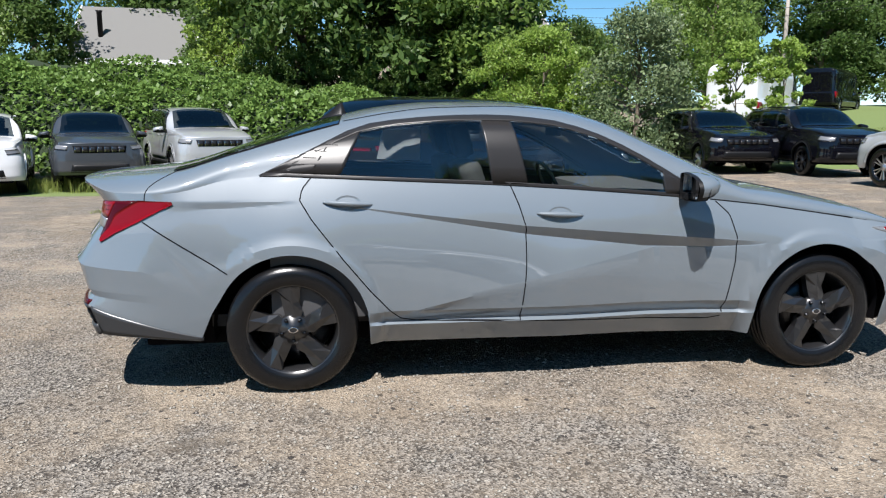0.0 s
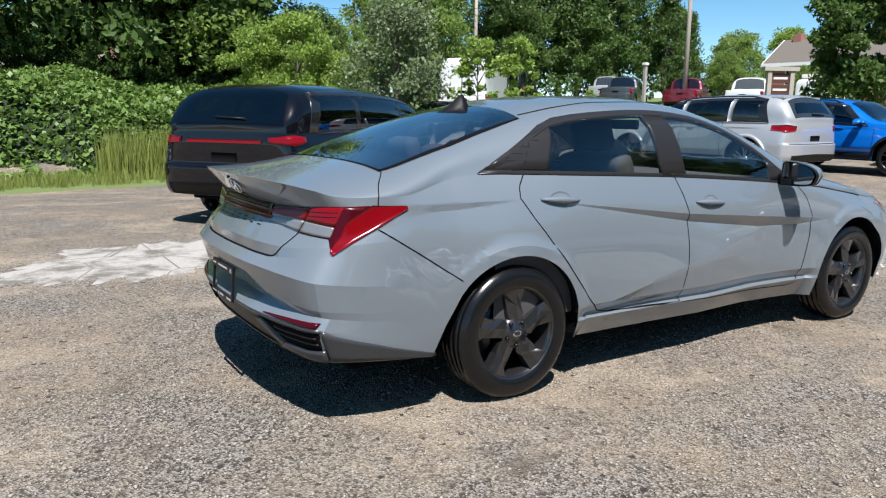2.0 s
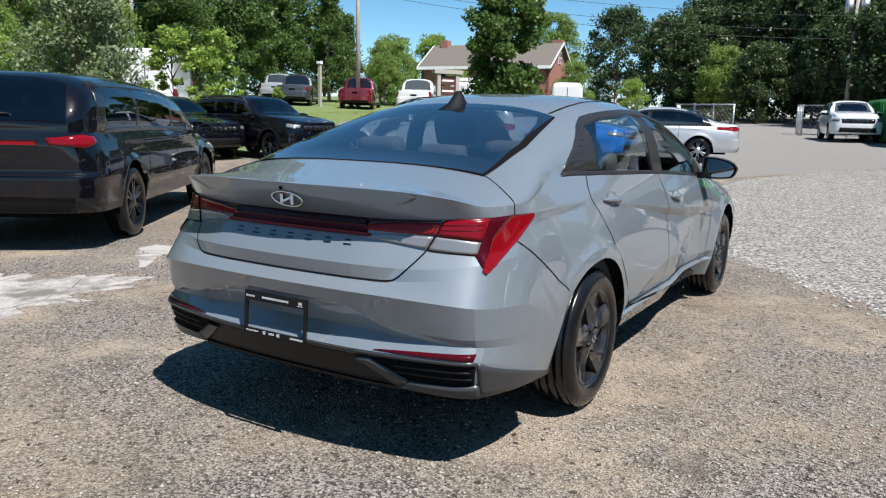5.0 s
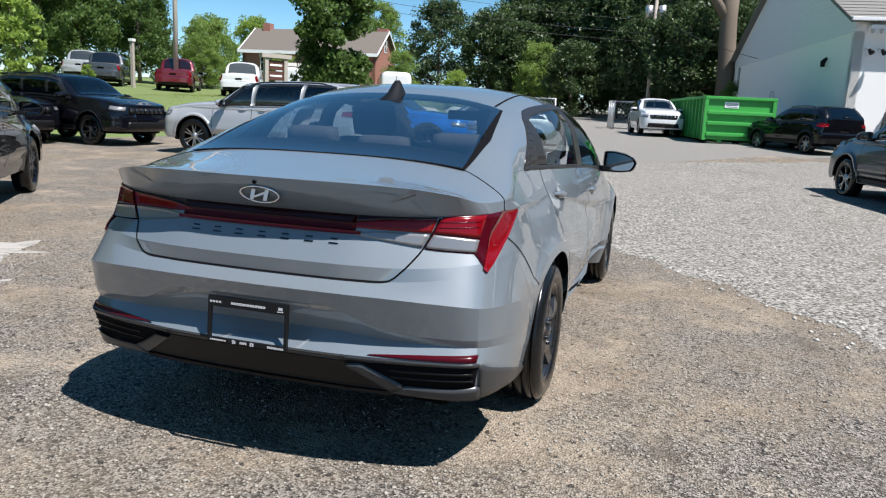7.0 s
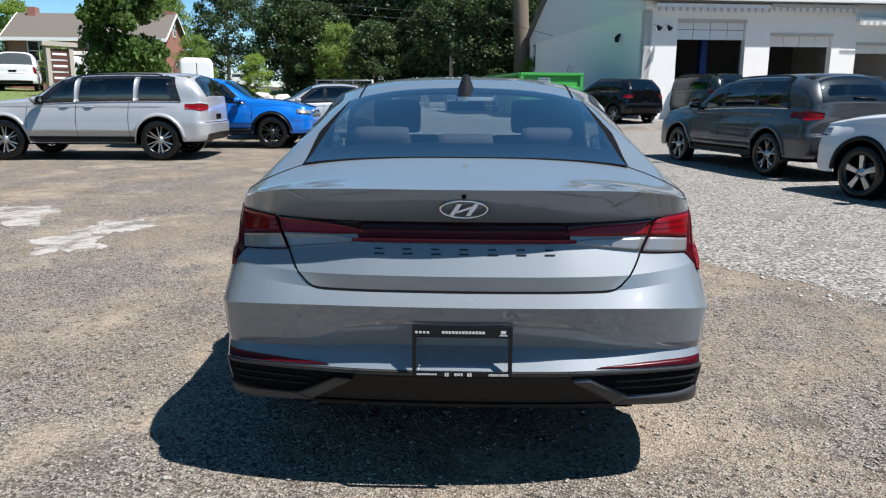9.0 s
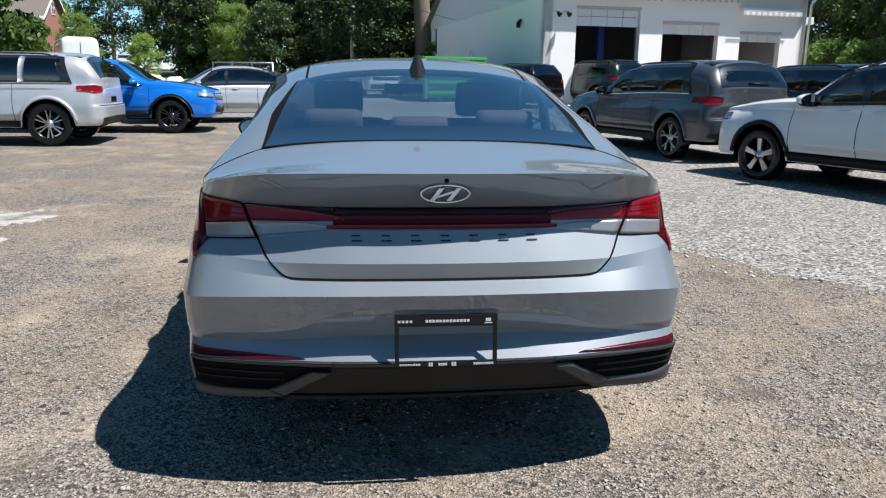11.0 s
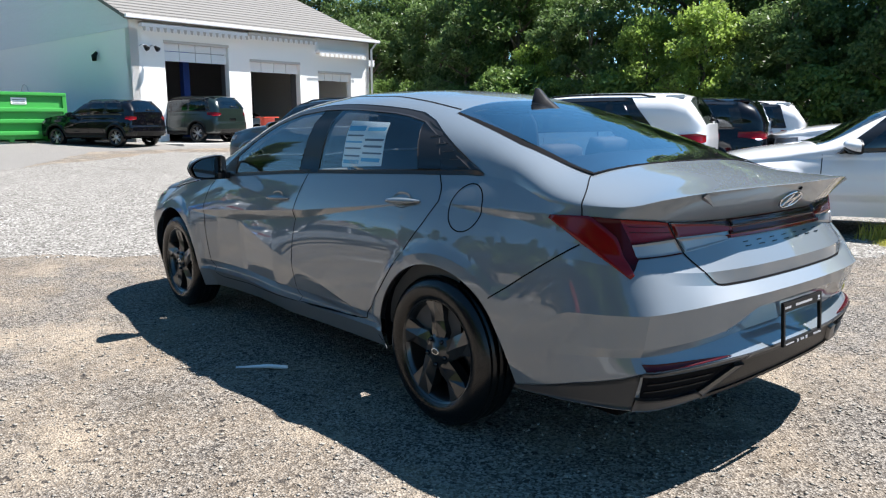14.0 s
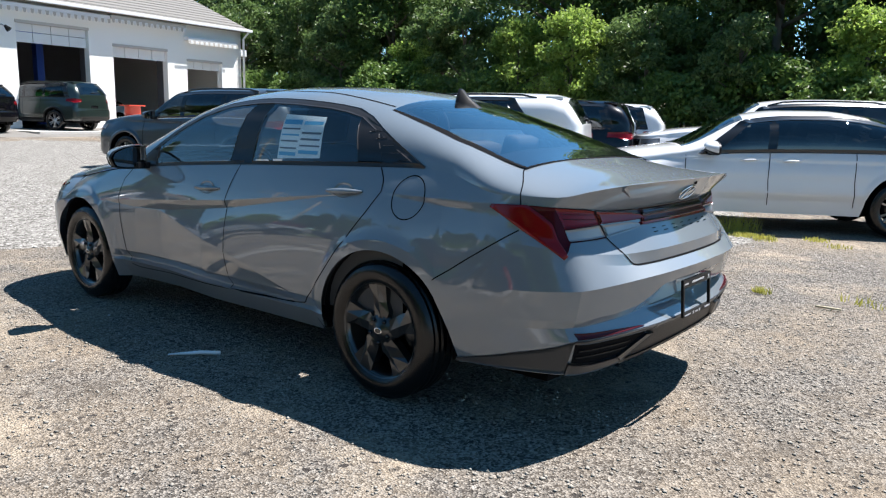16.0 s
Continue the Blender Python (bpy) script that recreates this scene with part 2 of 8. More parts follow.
def lathe(profile, n=40, axis="y"):
    """Turn a profile of (radius, along) round the y axis."""
    vs, fs = [], []
    for i in range(n):
        w = 2 * math.pi * i / n
        for r, a in profile:
            vs.append((r * math.cos(w), a, r * math.sin(w)))
    k = len(profile)
    for i in range(n):
        j = (i + 1) % n
        for q in range(k - 1):
            fs.append((i * k + q, i * k + q + 1, j * k + q + 1, j * k + q))
    return vs, fs


def root(name, m, label, category, group=""):
    ob = new(name)
    ob.empty_display_size = 0.2
    ob.matrix_basis = m
    return tagged(ob, label, category, group)


def pch(pts):
    """Monotone cubic through (x, value) pairs."""
    xs = np.array([p[0] for p in pts], float)
    ys = np.array([p[1] for p in pts], float)
    h = np.diff(xs)
    d = np.diff(ys) / h
    m = np.zeros(len(xs))
    for i in range(1, len(xs) - 1):
        if d[i - 1] * d[i] > 0:
            w1, w2 = 2 * h[i] + h[i - 1], h[i] + 2 * h[i - 1]
            m[i] = (w1 + w2) / (w1 / d[i - 1] + w2 / d[i])
    m[0], m[-1] = d[0], d[-1]

    def at(x):
        x = min(max(x, xs[0]), xs[-1])
        i = min(max(int(np.searchsorted(xs, x)) - 1, 0), len(h) - 1)
        t = (x - xs[i]) / h[i]
        return float((2 * t**3 - 3 * t**2 + 1) * ys[i] + (t**3 - 2 * t**2 + t) * h[i] * m[i] + (-2 * t**3 + 3 * t**2) * ys[i + 1] + (t**3 - t**2) * h[i] * m[i + 1])

    return at


def line(pts):
    xs, ys = [p[0] for p in pts], [p[1] for p in pts]
    return lambda x: float(np.interp(x, xs, ys))


def smooth01(t):
    t = min(max(t, 0.0), 1.0)
    return t * t * (3 - 2 * t)


# ---- vehicles ----
class Shell:
    """A car's outer skin: horizontal outlines below the belt, arched sections above it. x forward from the rear axle, z up."""

    def __init__(self, sp):
        self.sp = sp
        self.top, self.belt, self.yb = pch(sp["top"]), pch(sp["belt"]), pch(sp["yb"])
        self.width, self.rear, self.nose = pch(sp["width"]), line(sp["rear"]), line(sp["nose"])
        self.xc, self.xf = sp["xc"], sp["xf"]
        self.nr, self.nf = sp.get("nr", 3.2), sp.get("nf", 2.8)
        self.m, self.n = sp.get("m", 2.6), sp.get("n", 2.6)
        self.wb, self.ra, self.hub = sp["wb"], sp["arch"], sp["R"]
        self.sill = pch(sp["sill"])
        self.crease = sp.get("crease")
        self.zedge = sp.get("zedge")

    def side_y(self, x, z):
        zb, yb, w = self.belt(x), self.yb(x), self.width(x)
        zm = self.sp.get("zm", 0.60)
        if z > zm:
            f = min(1.0, (z - zm) / max(zb - zm, 0.05))
            y = yb + (w - yb) * (1 - f ** 2.0)
        else:
            f = (zm - z) / 0.42
            y = w * (1 - 0.035 * f * f - 0.025 * max(0, f - 0.6))
        if self.crease:
            y += self.crease(x, z)
        for xw in (0.0, self.wb):
            d = math.hypot(x - xw, z - self.hub)
            if "band" in self.sp:
                y += self.sp["flare"] * (1 - smooth01((d - self.ra - self.sp["band"]) / 0.03))
            else:
                y += self.sp.get("flare", 0.012) * smooth01(1 - abs(d - self.ra - 0.01) / 0.075)
        return y

    def low(self, q, z):
        """q 0..1 round the rear corner, 1..2 along the side, 2..3 round the front corner."""
        if q <= 1:
            a = q * math.pi / 2
            yc, xr = self.side_y(self.xc, z), self.rear(z)
            return Vector((self.xc - (self.xc - xr) * math.cos(a) ** (2 / self.nr), yc * max(0, math.sin(a)) ** (2 / self.nr), z))
        if q <= 2:
            x = self.xc + (self.xf - self.xc) * (q - 1)
            return Vector((x, self.side_y(x, z), z))
        a = (q - 2) * math.pi / 2
        yc, xn = self.side_y(self.xf, z), self.nose(z)
        return Vector((self.xf + (xn - self.xf) * math.sin(a) ** (2 / self.nf), yc * max(0.0, math.cos(a)) ** (2 / self.nf), z))

    def edge(self, q):
        if q <= 1:
            if self.zedge:
                return self.zedge(q)
            return self.belt(self.xc) + (self.sp["ze_r"] - self.belt(self.xc)) * (1 - q)
        if q <= 2:
            return self.belt(self.xc + (self.xf - self.xc) * (q - 1))
        return self.belt(self.xf) + (self.sp["ze_f"] - self.belt(self.xf)) * (q - 2)

    def bottom(self, q, x):
        z = self.sill(x)
        for xw in (0.0, self.wb):
            d = self.ra**2 - (x - xw) ** 2
            if d > 0:
                z = max(z, self.hub + math.sqrt(d))
        return z

    def arc(self, x, y0, e, ht, a):
        return y0 * math.cos(a) ** (2 / self.n), e + ht * max(0, math.sin(a)) ** (2 / self.m)

    def up_y(self, x, z):
        zb, h = self.belt(x), self.top(x) - self.belt(x)
        f = min(max((z - zb) / h, 0), 0.9999)
        return self.yb(x) * (1 - f**self.m) ** (1 / self.n)

    def up_z(self, x, y):
        f = min(abs(y) / self.yb(x), 0.9999)
        return self.belt(x) + (self.top(x) - self.belt(x)) * (1 - f**self.n) ** (1 / self.m)

    def rear_pt(self, y, z):
        yc = self.side_y(self.xc, z)
        f = min(abs(y) / yc, 0.99999)
        return Vector((self.xc - (self.xc - self.rear(z)) * (1 - f**self.nr) ** (1 / self.nr), y, z))

    def side_pt(self, x, z):
        """Side point at x, on the rear corner too."""
        if x >= self.xf:
            f = min((x - self.xf) / (self.nose(z) - self.xf), 0.99999)
            return Vector((x, self.side_y(self.xf, z) * (1 - f**self.nf) ** (1 / self.nf), z))
        if x >= self.xc:
            return Vector((x, self.side_y(x, z), z))
        f = min((self.xc - x) / (self.xc - self.rear(z)), 0.99999)
        return Vector((x, self.side_y(self.xc, z) * (1 - f**self.nr) ** (1 / self.nr), z))

    def front_pt(self, y, z):
        yc = self.side_y(self.xf, z)
        f = min(abs(y) / yc, 0.99999)
        return Vector((self.xf + (self.nose(z) - self.xf) * (1 - f**self.nf) ** (1 / self.nf), y, z))

    def qs(self):
        den = self.sp.get("density", 1.0)
        k = max(8, int(26 * den))
        r = [i / k for i in range(k + 1)]
        kx = max(24, int((self.xf - self.xc) / 0.022 * den))
        s = {1 + i / kx for i in range(1, kx + 1)}
        for xw in (0.0, self.wb):
            for e in (-1, 1):
                s.add(1 + (xw + e * self.ra * 0.9999 - self.xc) / (self.xf - self.xc))
        fr = [2 + (i + 1) / k for i in range(k)]
        return r + sorted(v for v in s if 1 < v <= 2) + fr

    def build(self):
        qs, den = self.qs(), self.sp.get("density", 1.0)
        nv, nu = max(12, int(62 * den)), max(10, int(30 * den))
        if "rows" in self.sp:
            nv = sum(self.sp["rows"])
        holes_s, holes_t = self.sp.get("side_holes", []), self.sp.get("top_holes", [])
        verts, faces = [], []
        for sgn in (1, -1):
            base = len(verts)
            for q in qs:
                e = self.edge(q)
                p0 = self.low(q, e)
                b = self.bottom(q, p0.x)
                if "levels" in self.sp:
                    ks = self.sp["levels"](self, q, p0.x)
                    n = len(ks)
                    ks = [b] + [min(max(k, b + 0.0006 * (i + 1)), e - 0.0006 * (n - i)) for i, k in enumerate(ks)] + [e]
                    zs = [b] + [k0 + (k1 - k0) * (j + 1) / c for k0, k1, c in zip(ks, ks[1:], self.sp["rows"]) for j in range(c)]
                else:
                    zs = [b + (e - b) * j / nv for j in range(nv + 1)]
                for z in zs:
                    p = self.low(q, z)
                    verts.append((p.x, sgn * p.y, p.z))
                x = p0.x
                ht = max(self.top(x) - e, 0.0)
                for j in range(1, nu + 1):
                    y, z = self.arc(x, p0.y, e, ht, j / nu * math.pi / 2)
                    verts.append((x, sgn * y, z))
            row = nv + nu + 1
            for i in range(len(qs) - 1):
                for j in range(row - 1):
                    ids = (base + i * row + j, base + (i + 1) * row + j, base + (i + 1) * row + j + 1, base + i * row + j + 1)
                    cx = sum(verts[k][0] for k in ids) / 4
                    cy = abs(sum(verts[k][1] for k in ids) / 4)
                    cz = sum(verts[k][2] for k in ids) / 4
                    if j >= nv:
                        if "levels" in self.sp:
                            if any(inside(cx, cz, h) for h in holes_s) or any(inside(cx, cy, h) for h in holes_t):
                                continue
                        elif any(all(inside(verts[k][0], verts[k][2], h) for k in ids) for h in holes_s) or any(all(inside(verts[k][0], abs(verts[k][1]) + 1e-4, h) for k in ids) for h in holes_t):
                            continue
                    faces.append(ids if sgn > 0 else ids[::-1])
        return verts, faces


def inside(x, y, poly):
    hit = False
    for (x0, y0), (x1, y1) in zip(poly, poly[1:] + poly[:1]):
        if (y0 > y) != (y1 > y) and x < (x1 - x0) * (y - y0) / (y1 - y0) + x0:
            hit = not hit
    return hit


def resample(pts, n):
    p = np.array(pts, float)
    d = np.concatenate([[0], np.cumsum(np.hypot(*np.diff(p, axis=0).T))])
    t = np.linspace(0, d[-1], n)
    return np.stack([np.interp(t, d, p[:, 0]), np.interp(t, d, p[:, 1])], 1)


def ruled(fn, low, high, nu=24, nv=8, off=0.0, sgn=1, thick=0.0):
    """A patch on the surface fn(a, b) between two lines, lifted by off along the normal; thick folds its rim inwards."""
    a, b = resample(low, nu + 1), resample(high, nu + 1)

    def lifted(u, v):
        e = 1e-3
        p = fn(u, v)
        n = (fn(u + e, v) - p).cross(fn(u, v + e) - p)
        if n.length < 1e-12:
            n = Vector((0, 1, 0))
        n.normalize()
        if n.dot(Vector((p.x - 1.2, p.y, p.z - 0.6))) < 0:
            n = -n
        return p, n

    vs, fs, inner = [], [], []
    for i in range(nu + 1):
        for j in range(nv + 1):
            c = a[i] + (b[i] - a[i]) * j / nv
            p, n = lifted(c[0], c[1])
            w = p + n * off
            vs.append((w.x, sgn * w.y, w.z))
            w = p + n * (off - thick)
            inner.append((w.x, sgn * w.y, w.z))
    k = nv + 1
    for i in range(nu):
        for j in range(nv):
            fs.append((i * k + j, (i + 1) * k + j, (i + 1) * k + j + 1, i * k + j + 1))
    mid = (nu // 2) * k + nv // 2
    c0, c1, c3 = (Vector(vs[i]) for i in (mid, mid + k, mid + 1) if True) if nu > 0 else (0, 0, 0)
    nn = (c1 - c0).cross(c3 - c0)
    if nn.dot(Vector((c0.x - 1.2, c0.y, c0.z - 0.6))) < 0:
        fs = [f[::-1] for f in fs]
    if thick:
        rim = [i * k for i in range(nu + 1)] + [nu * k + j for j in range(1, nv + 1)] + [i * k + nv for i in range(nu - 1, -1, -1)] + [j for j in range(nv - 1, 0, -1)]
        o = len(vs)
        vs += inner
        for s, t in zip(rim, rim[1:] + rim[:1]):
            fs.append((s, o + s, o + t, t))
    return vs, fs


def seam_strip(fn, pts, width=0.005, off=0.0015, sgn=1, step=0.02):
    p = np.array(pts, float)
    n = max(2, int(sum(math.hypot(*(p[i + 1] - p[i])) for i in range(len(p) - 1)) / step))
    c = resample(pts, n)
    vs, fs = [], []
    for i in range(n):
        d = c[min(i + 1, n - 1)] - c[max(i - 1, 0)]
        d = d / (np.hypot(*d) + 1e-9)
        nrm = np.array([-d[1], d[0]]) * width / 2
        for s in (-1, 1):
            w = fn(c[i][0] + s * nrm[0], c[i][1] + s * nrm[1])
            e = 1e-3
            f0 = fn(c[i][0], c[i][1])
            nn = (fn(c[i][0] + e, c[i][1]) - f0).cross(fn(c[i][0], c[i][1] + e) - f0).normalized()
            if nn.dot(Vector((w.x - 1.2, w.y, w.z - 0.6))) < 0:
                nn = -nn
            w = w + nn * off
            vs.append((w.x, sgn * w.y, w.z))
    for i in range(n - 1):
        fs.append((2 * i, 2 * i + 1, 2 * i + 3, 2 * i + 2))
    return vs, fs


WHEELS = {}


def wheel(parent, x, y, R, rim_r, width, rim_mat, style="five", spokes=5):
    """One wheel under its car: tyre, rim with spokes, hub cap, nuts, brake disc. Outer side towards +y when y > 0."""
    s = 1 if y > 0 else -1
    ob = new("wheel")
    ob.parent = parent
    ob.matrix_basis = pose(x, y, R, 0, 0, 0 if s > 0 else 180)
    key = (R, rim_r, width, rim_mat.name, style, spokes)
    if key in WHEELS:
        for src in WHEELS[key]:
            c = new(src.name.split(".")[0], src.data)
            c.parent = ob
        return ob
    made = []
    w = width / 2
    prof = [(rim_r - 0.012, w - 0.022), (rim_r + 0.004, w - 0.008), (rim_r + 0.02, w - 0.003), (rim_r + (R - rim_r) * 0.5, w), (R - 0.025, w - 0.010), (R - 0.007, w - 0.026)]
    tread = []
    grooves = 4 if style == "five" else 0
    if grooves:
        for g in range(grooves):
            c = (w - 0.045) * (1 - 2 * g / (grooves - 1))
            tread += [(R - 0.001, c + 0.006), (R - 0.009, c + 0.004), (R - 0.009, c - 0.004), (R - 0.001, c - 0.006)]
    prof = prof + tread + [(r, -a) for r, a in prof[::-1]]
    v, f = lathe(prof, 48)
    made.append(mesh_part("tyre", v, f, RUBBER, ob))
    barrel = [(rim_r + 0.004, w - 0.012), (rim_r - 0.008, w - 0.016), (rim_r - 0.022, w - 0.05), (rim_r - 0.03, -w + 0.04)]
    v, f = lathe(barrel, 40)
    made.append(mesh_part("rim", v, f, rim_mat if style == "five" else DARK_CHROME, ob))
    bm = bmesh.new()
    f0 = w - 0.030
    for i in range(spokes):
        a0 = 2 * math.pi * i / spokes + math.pi / 2
        if style == "five":
            shapes = []
            web = [(0.052, -0.62), (0.052, 0.62), (0.098, 0.50), (0.135, 0.235), (rim_r - 0.010, 0.185), (rim_r - 0.010, -0.36), (0.175, -0.33), (0.120, -0.40)]
            deep = (0.002, 0.002, -0.004, -0.006, 0.010, 0.004, -0.010, -0.006)
            ps = [(r * math.cos(a0 + a), r * math.sin(a0 + a)) for r, a in web]
            top = [bm.verts.new((p[0], f0 + d, p[1])) for p, d in zip(ps, deep)]
            bot = [bm.verts.new((p[0] * 0.985, f0 + d - 0.045, p[1] * 0.985)) for p, d in zip(ps, deep)]
            ridge = [bm.verts.new((r * math.cos(a0 + a), f0 + d, r * math.sin(a0 + a))) for r, a, d in ((0.070, 0.12, 0.008), (0.130, -0.02, 0.010), (rim_r - 0.010, -0.06, 0.014))]
            for fc in ((top[0], top[1], ridge[0]), (top[1], top[2], ridge[1], ridge[0]), (top[2], top[3], ridge[1]), (top[3], top[4], ridge[2], ridge[1]), (ridge[1], ridge[2], top[5], top[6]), (ridge[1], top[6], top[7]), (ridge[0], ridge[1], top[7]), (top[0], ridge[0], top[7])):
                bm.faces.new(fc)
            for u in range(8):
                bm.faces.new((top[u], bot[u], bot[(u + 1) % 8], top[(u + 1) % 8]))
        elif style == "fork":
            shapes = [((0.05, -0.28), (0.05, 0.28), (0.11, 0.07), (0.11, -0.07), 0.0), ((0.105, -0.08), (0.105, 0.04), (rim_r - 0.012, -0.14), (rim_r - 0.012, -0.25), 0.0), ((0.105, -0.04), (0.105, 0.08), (rim_r - 0.012, 0.25), (rim_r - 0.012, 0.14), 0.0)]
        elif style == "twin":
            shapes = [((0.05, -0.30), (0.05, 0.0), (rim_r - 0.012, -0.13), (rim_r - 0.012, -0.21), 0.0), ((0.05, 0.0), (0.05, 0.30), (rim_r - 0.012, 0.21), (rim_r - 0.012, 0.13), 0.0)]
        else:
            shapes = [((0.05, -0.5), (0.05, 0.5), (rim_r - 0.012, 0.17), (rim_r - 0.012, -0.17), 0.0)]
        for q in shapes:
            ps = [(r * math.cos(a0 + a), r * math.sin(a0 + a)) for r, a in q[:4]]
            dep = (f0 + 0.004, f0 + 0.004, f0 + 0.012, f0 + 0.004)
            top = [bm.verts.new((p[0], d, p[1])) for p, d in zip(ps, dep)]
            bot = [bm.verts.new((p[0], d - 0.035, p[1])) for p, d in zip(ps, dep)]
            bm.faces.new(top)
            for u in range(4):
                bm.faces.new((top[u], bot[u], bot[(u + 1) % 4], top[(u + 1) % 4]))
    made.append(part("spokes", bm, rim_mat, ob))
    v, f = lathe([(0.0001, f0 + 0.016), (0.026, f0 + 0.016), (0.031, f0 + 0.010), (0.070, f0 + 0.004), (0.078, f0 - 0.02)], 24)
    made.append(mesh_part("hub_cap", v, f, rim_mat, ob))
    if style == "five":
        v, f = lathe([(0.017, f0 + 0.0175), (0.0225, f0 + 0.0185), (0.024, f0 + 0.0165)], 20)
        made.append(mesh_part("badge_ring", [(p[0] * 1.0, p[1], p[2] * 0.62) for p in v], f, CHROME, ob))
        for i in range(5):
            a = 2 * math.pi * (i + 0.5) / 5 + math.pi / 2
            v, f = lathe([(0.0001, f0 + 0.020), (0.007, f0 + 0.019), (0.010, f0 + 0.012), (0.0105, f0 - 0.01)], 6)
            made.append(mesh_part("wheel_nut", [(p[0] + 0.056 * math.cos(a), p[1], p[2] + 0.056 * math.sin(a)) for p in v], f, DARK_CHROME, ob))
    v, f = lathe([(0.05, w - 0.10), (rim_r - 0.05, w - 0.10), (rim_r - 0.05, w - 0.12)], 28)
    made.append(mesh_part("brake_disc", v, f, DARK_CHROME, ob))
    WHEELS[key] = made
    return ob


def dlo_parts(car, sh, sp, glass, trim, lift=0.0):
    """Side windows: black surround, panes and pillars on the shell, both sides."""
    fn = lambda x, z: Vector((x, sh.up_y(x, z), z))
    for s in (1, -1):
        for lo, hi in sp["trims"]:
            v, f = ruled(fn, lo, hi, 20, 4, 0.004 + lift, s, 0.02)
            mesh_part("window_trim", v, f, trim, car)
        for lo, hi in sp["panes"]:
            v, f = ruled(fn, lo, hi, 20, 8, 0.001 + lift * 0.9, s)
            g = mesh_part("side_window", v, f, glass, car)
            g.visible_shadow = False
    fz = lambda x, y: Vector((x, y, sh.up_z(x, y)))
    for nm, key in (("rear_window", "rear_glass"), ("windscreen", "windscreen")):
        if key in sp:
            lo, hi = sp[key]
            v, f = ruled(fz, lo, hi, 24, 14, 0.004 + lift, 1)
            g = mesh_part(nm, v, f, sp.get("rear_mat", glass) if nm == "rear_window" else glass, car)
            g.visible_shadow = False


def undercarriage(car, sh, sp):
    x0, x1 = sh.rear(0.4) + 0.34, sh.nose(0.4) - 0.25
    w = sh.width(0) - 0.26
    bm = bmesh.new()
    add_box(bm, x0, x1, -w, w, sp["clear"] + 0.02, sp["clear"] + 0.24, 0.03)
    add_box(bm, x0 - 0.16, x0 + 0.05, -w, w, sp["clear"] + 0.12, sp["clear"] + 0.24, 0.03)
    part("underbody", bm, SEAM, car)
    for xw in (0.0, sh.wb):
        for s in (1, -1):
            vs, fs = [], []
            n = 18
            for i in range(n + 1):
                a = -0.18 + (math.pi + 0.36) * i / n
                lx, lz = xw + (sh.ra + 0.012) * math.cos(a), sh.hub + (sh.ra + 0.012) * math.sin(a)
                for yy in (min(sh.width(xw), sh.side_y(lx, max(lz, sp["clear"] + 0.12))) - 0.03, sh.width(xw) - 0.32):
                    vs.append((lx, s * yy, lz))
            for i in range(n):
                fs.append((2 * i, 2 * i + 1, 2 * i + 3, 2 * i + 2))
            o = len(vs)
            vs.append((xw, s * (sh.width(xw) - 0.32), sh.hub))
            for i in range(n):
                fs.append((o, 2 * i + 1, 2 * i + 3))
            mesh_part("wheel_arch_liner", vs, fs, SEAM, car)


def mirror_part(car, x, y, z, mat, sgn, size=1.0):
    """Door mirror: wedge-shaped painted cap, black lower shell and bezel, angled glass, arm."""
    hous = new("door_mirror")
    hous.parent = car
    hous.matrix_basis = pose(x, sgn * y, z)
    k = size
    rings = [(-0.012, 1.0, 1.0, 0.0), (0.008, 1.04, 1.05, 0.0), (0.045, 0.98, 1.0, 0.004), (0.085, 0.84, 0.84, 0.010), (0.115, 0.62, 0.58, 0.014), (0.130, 0.34, 0.30, 0.016)]
    # outline seen from behind: flat top falling outwards, slanting foot
    ring = resample([(-0.088, -0.060), (-0.094, 0.0), (-0.090, 0.068), (-0.03, 0.069), (0.05, 0.055), (0.098, 0.034), (0.122, 0.004), (0.110, -0.034), (0.090, -0.056), (0.03, -0.064), (-0.04, -0.066), (-0.088, -0.060)], 31)[:-1]
    n = len(ring)
    vs = [(dx * k, sgn * (0.105 + ky * p[0]) * k, (kz * p[1] + up) * k) for dx, ky, kz, up in rings for p in ring]
    cap, foot = [], []
    for r in range(len(rings) - 1):
        for i in range(n):
            f = (r * n + i, r * n + (i + 1) % n, (r + 1) * n + (i + 1) % n, (r + 1) * n + i)
            low = ring[i][1] < -0.025 and ring[(i + 1) % n][1] < -0.0 or r == 0
            (foot if low else cap).append(f if sgn < 0 else f[::-1])
    o = (len(rings) - 1) * n
    cap.append(tuple(o + i for i in range(n)) if sgn < 0 else tuple(o + i for i in reversed(range(n))))
    mesh_part("cap", vs, cap, mat, hous)
    mesh_part("lower_shell", vs, foot, BLACK_TRIM, hous)
    gl = [((0.010 - p[0] * 0.9 * 0.20) * k, sgn * (0.105 + 0.90 * p[0]) * k, 0.88 * p[1] * k) for p in ring]
    mesh_part("mirror_glass", gl, [tuple(range(n)) if sgn > 0 else tuple(reversed(range(n)))], MIRROR, hous, smooth=False)
    bk = [(0.045 * k, sgn * (0.105 + p[0]) * k, p[1] * k) for p in ring]
    mesh_part("bezel", bk, [tuple(range(n)) if sgn > 0 else tuple(reversed(range(n)))], SEAM, hous, smooth=False)
    bm = bmesh.new()
    add_box(bm, 0.0, 0.07 * k, min(sgn * -0.10, sgn * 0.06), max(sgn * -0.10, sgn * 0.06), -0.068 * k, -0.030 * k, 0.008)
    part("arm", bm, BLACK_TRIM, hous)
    return hous


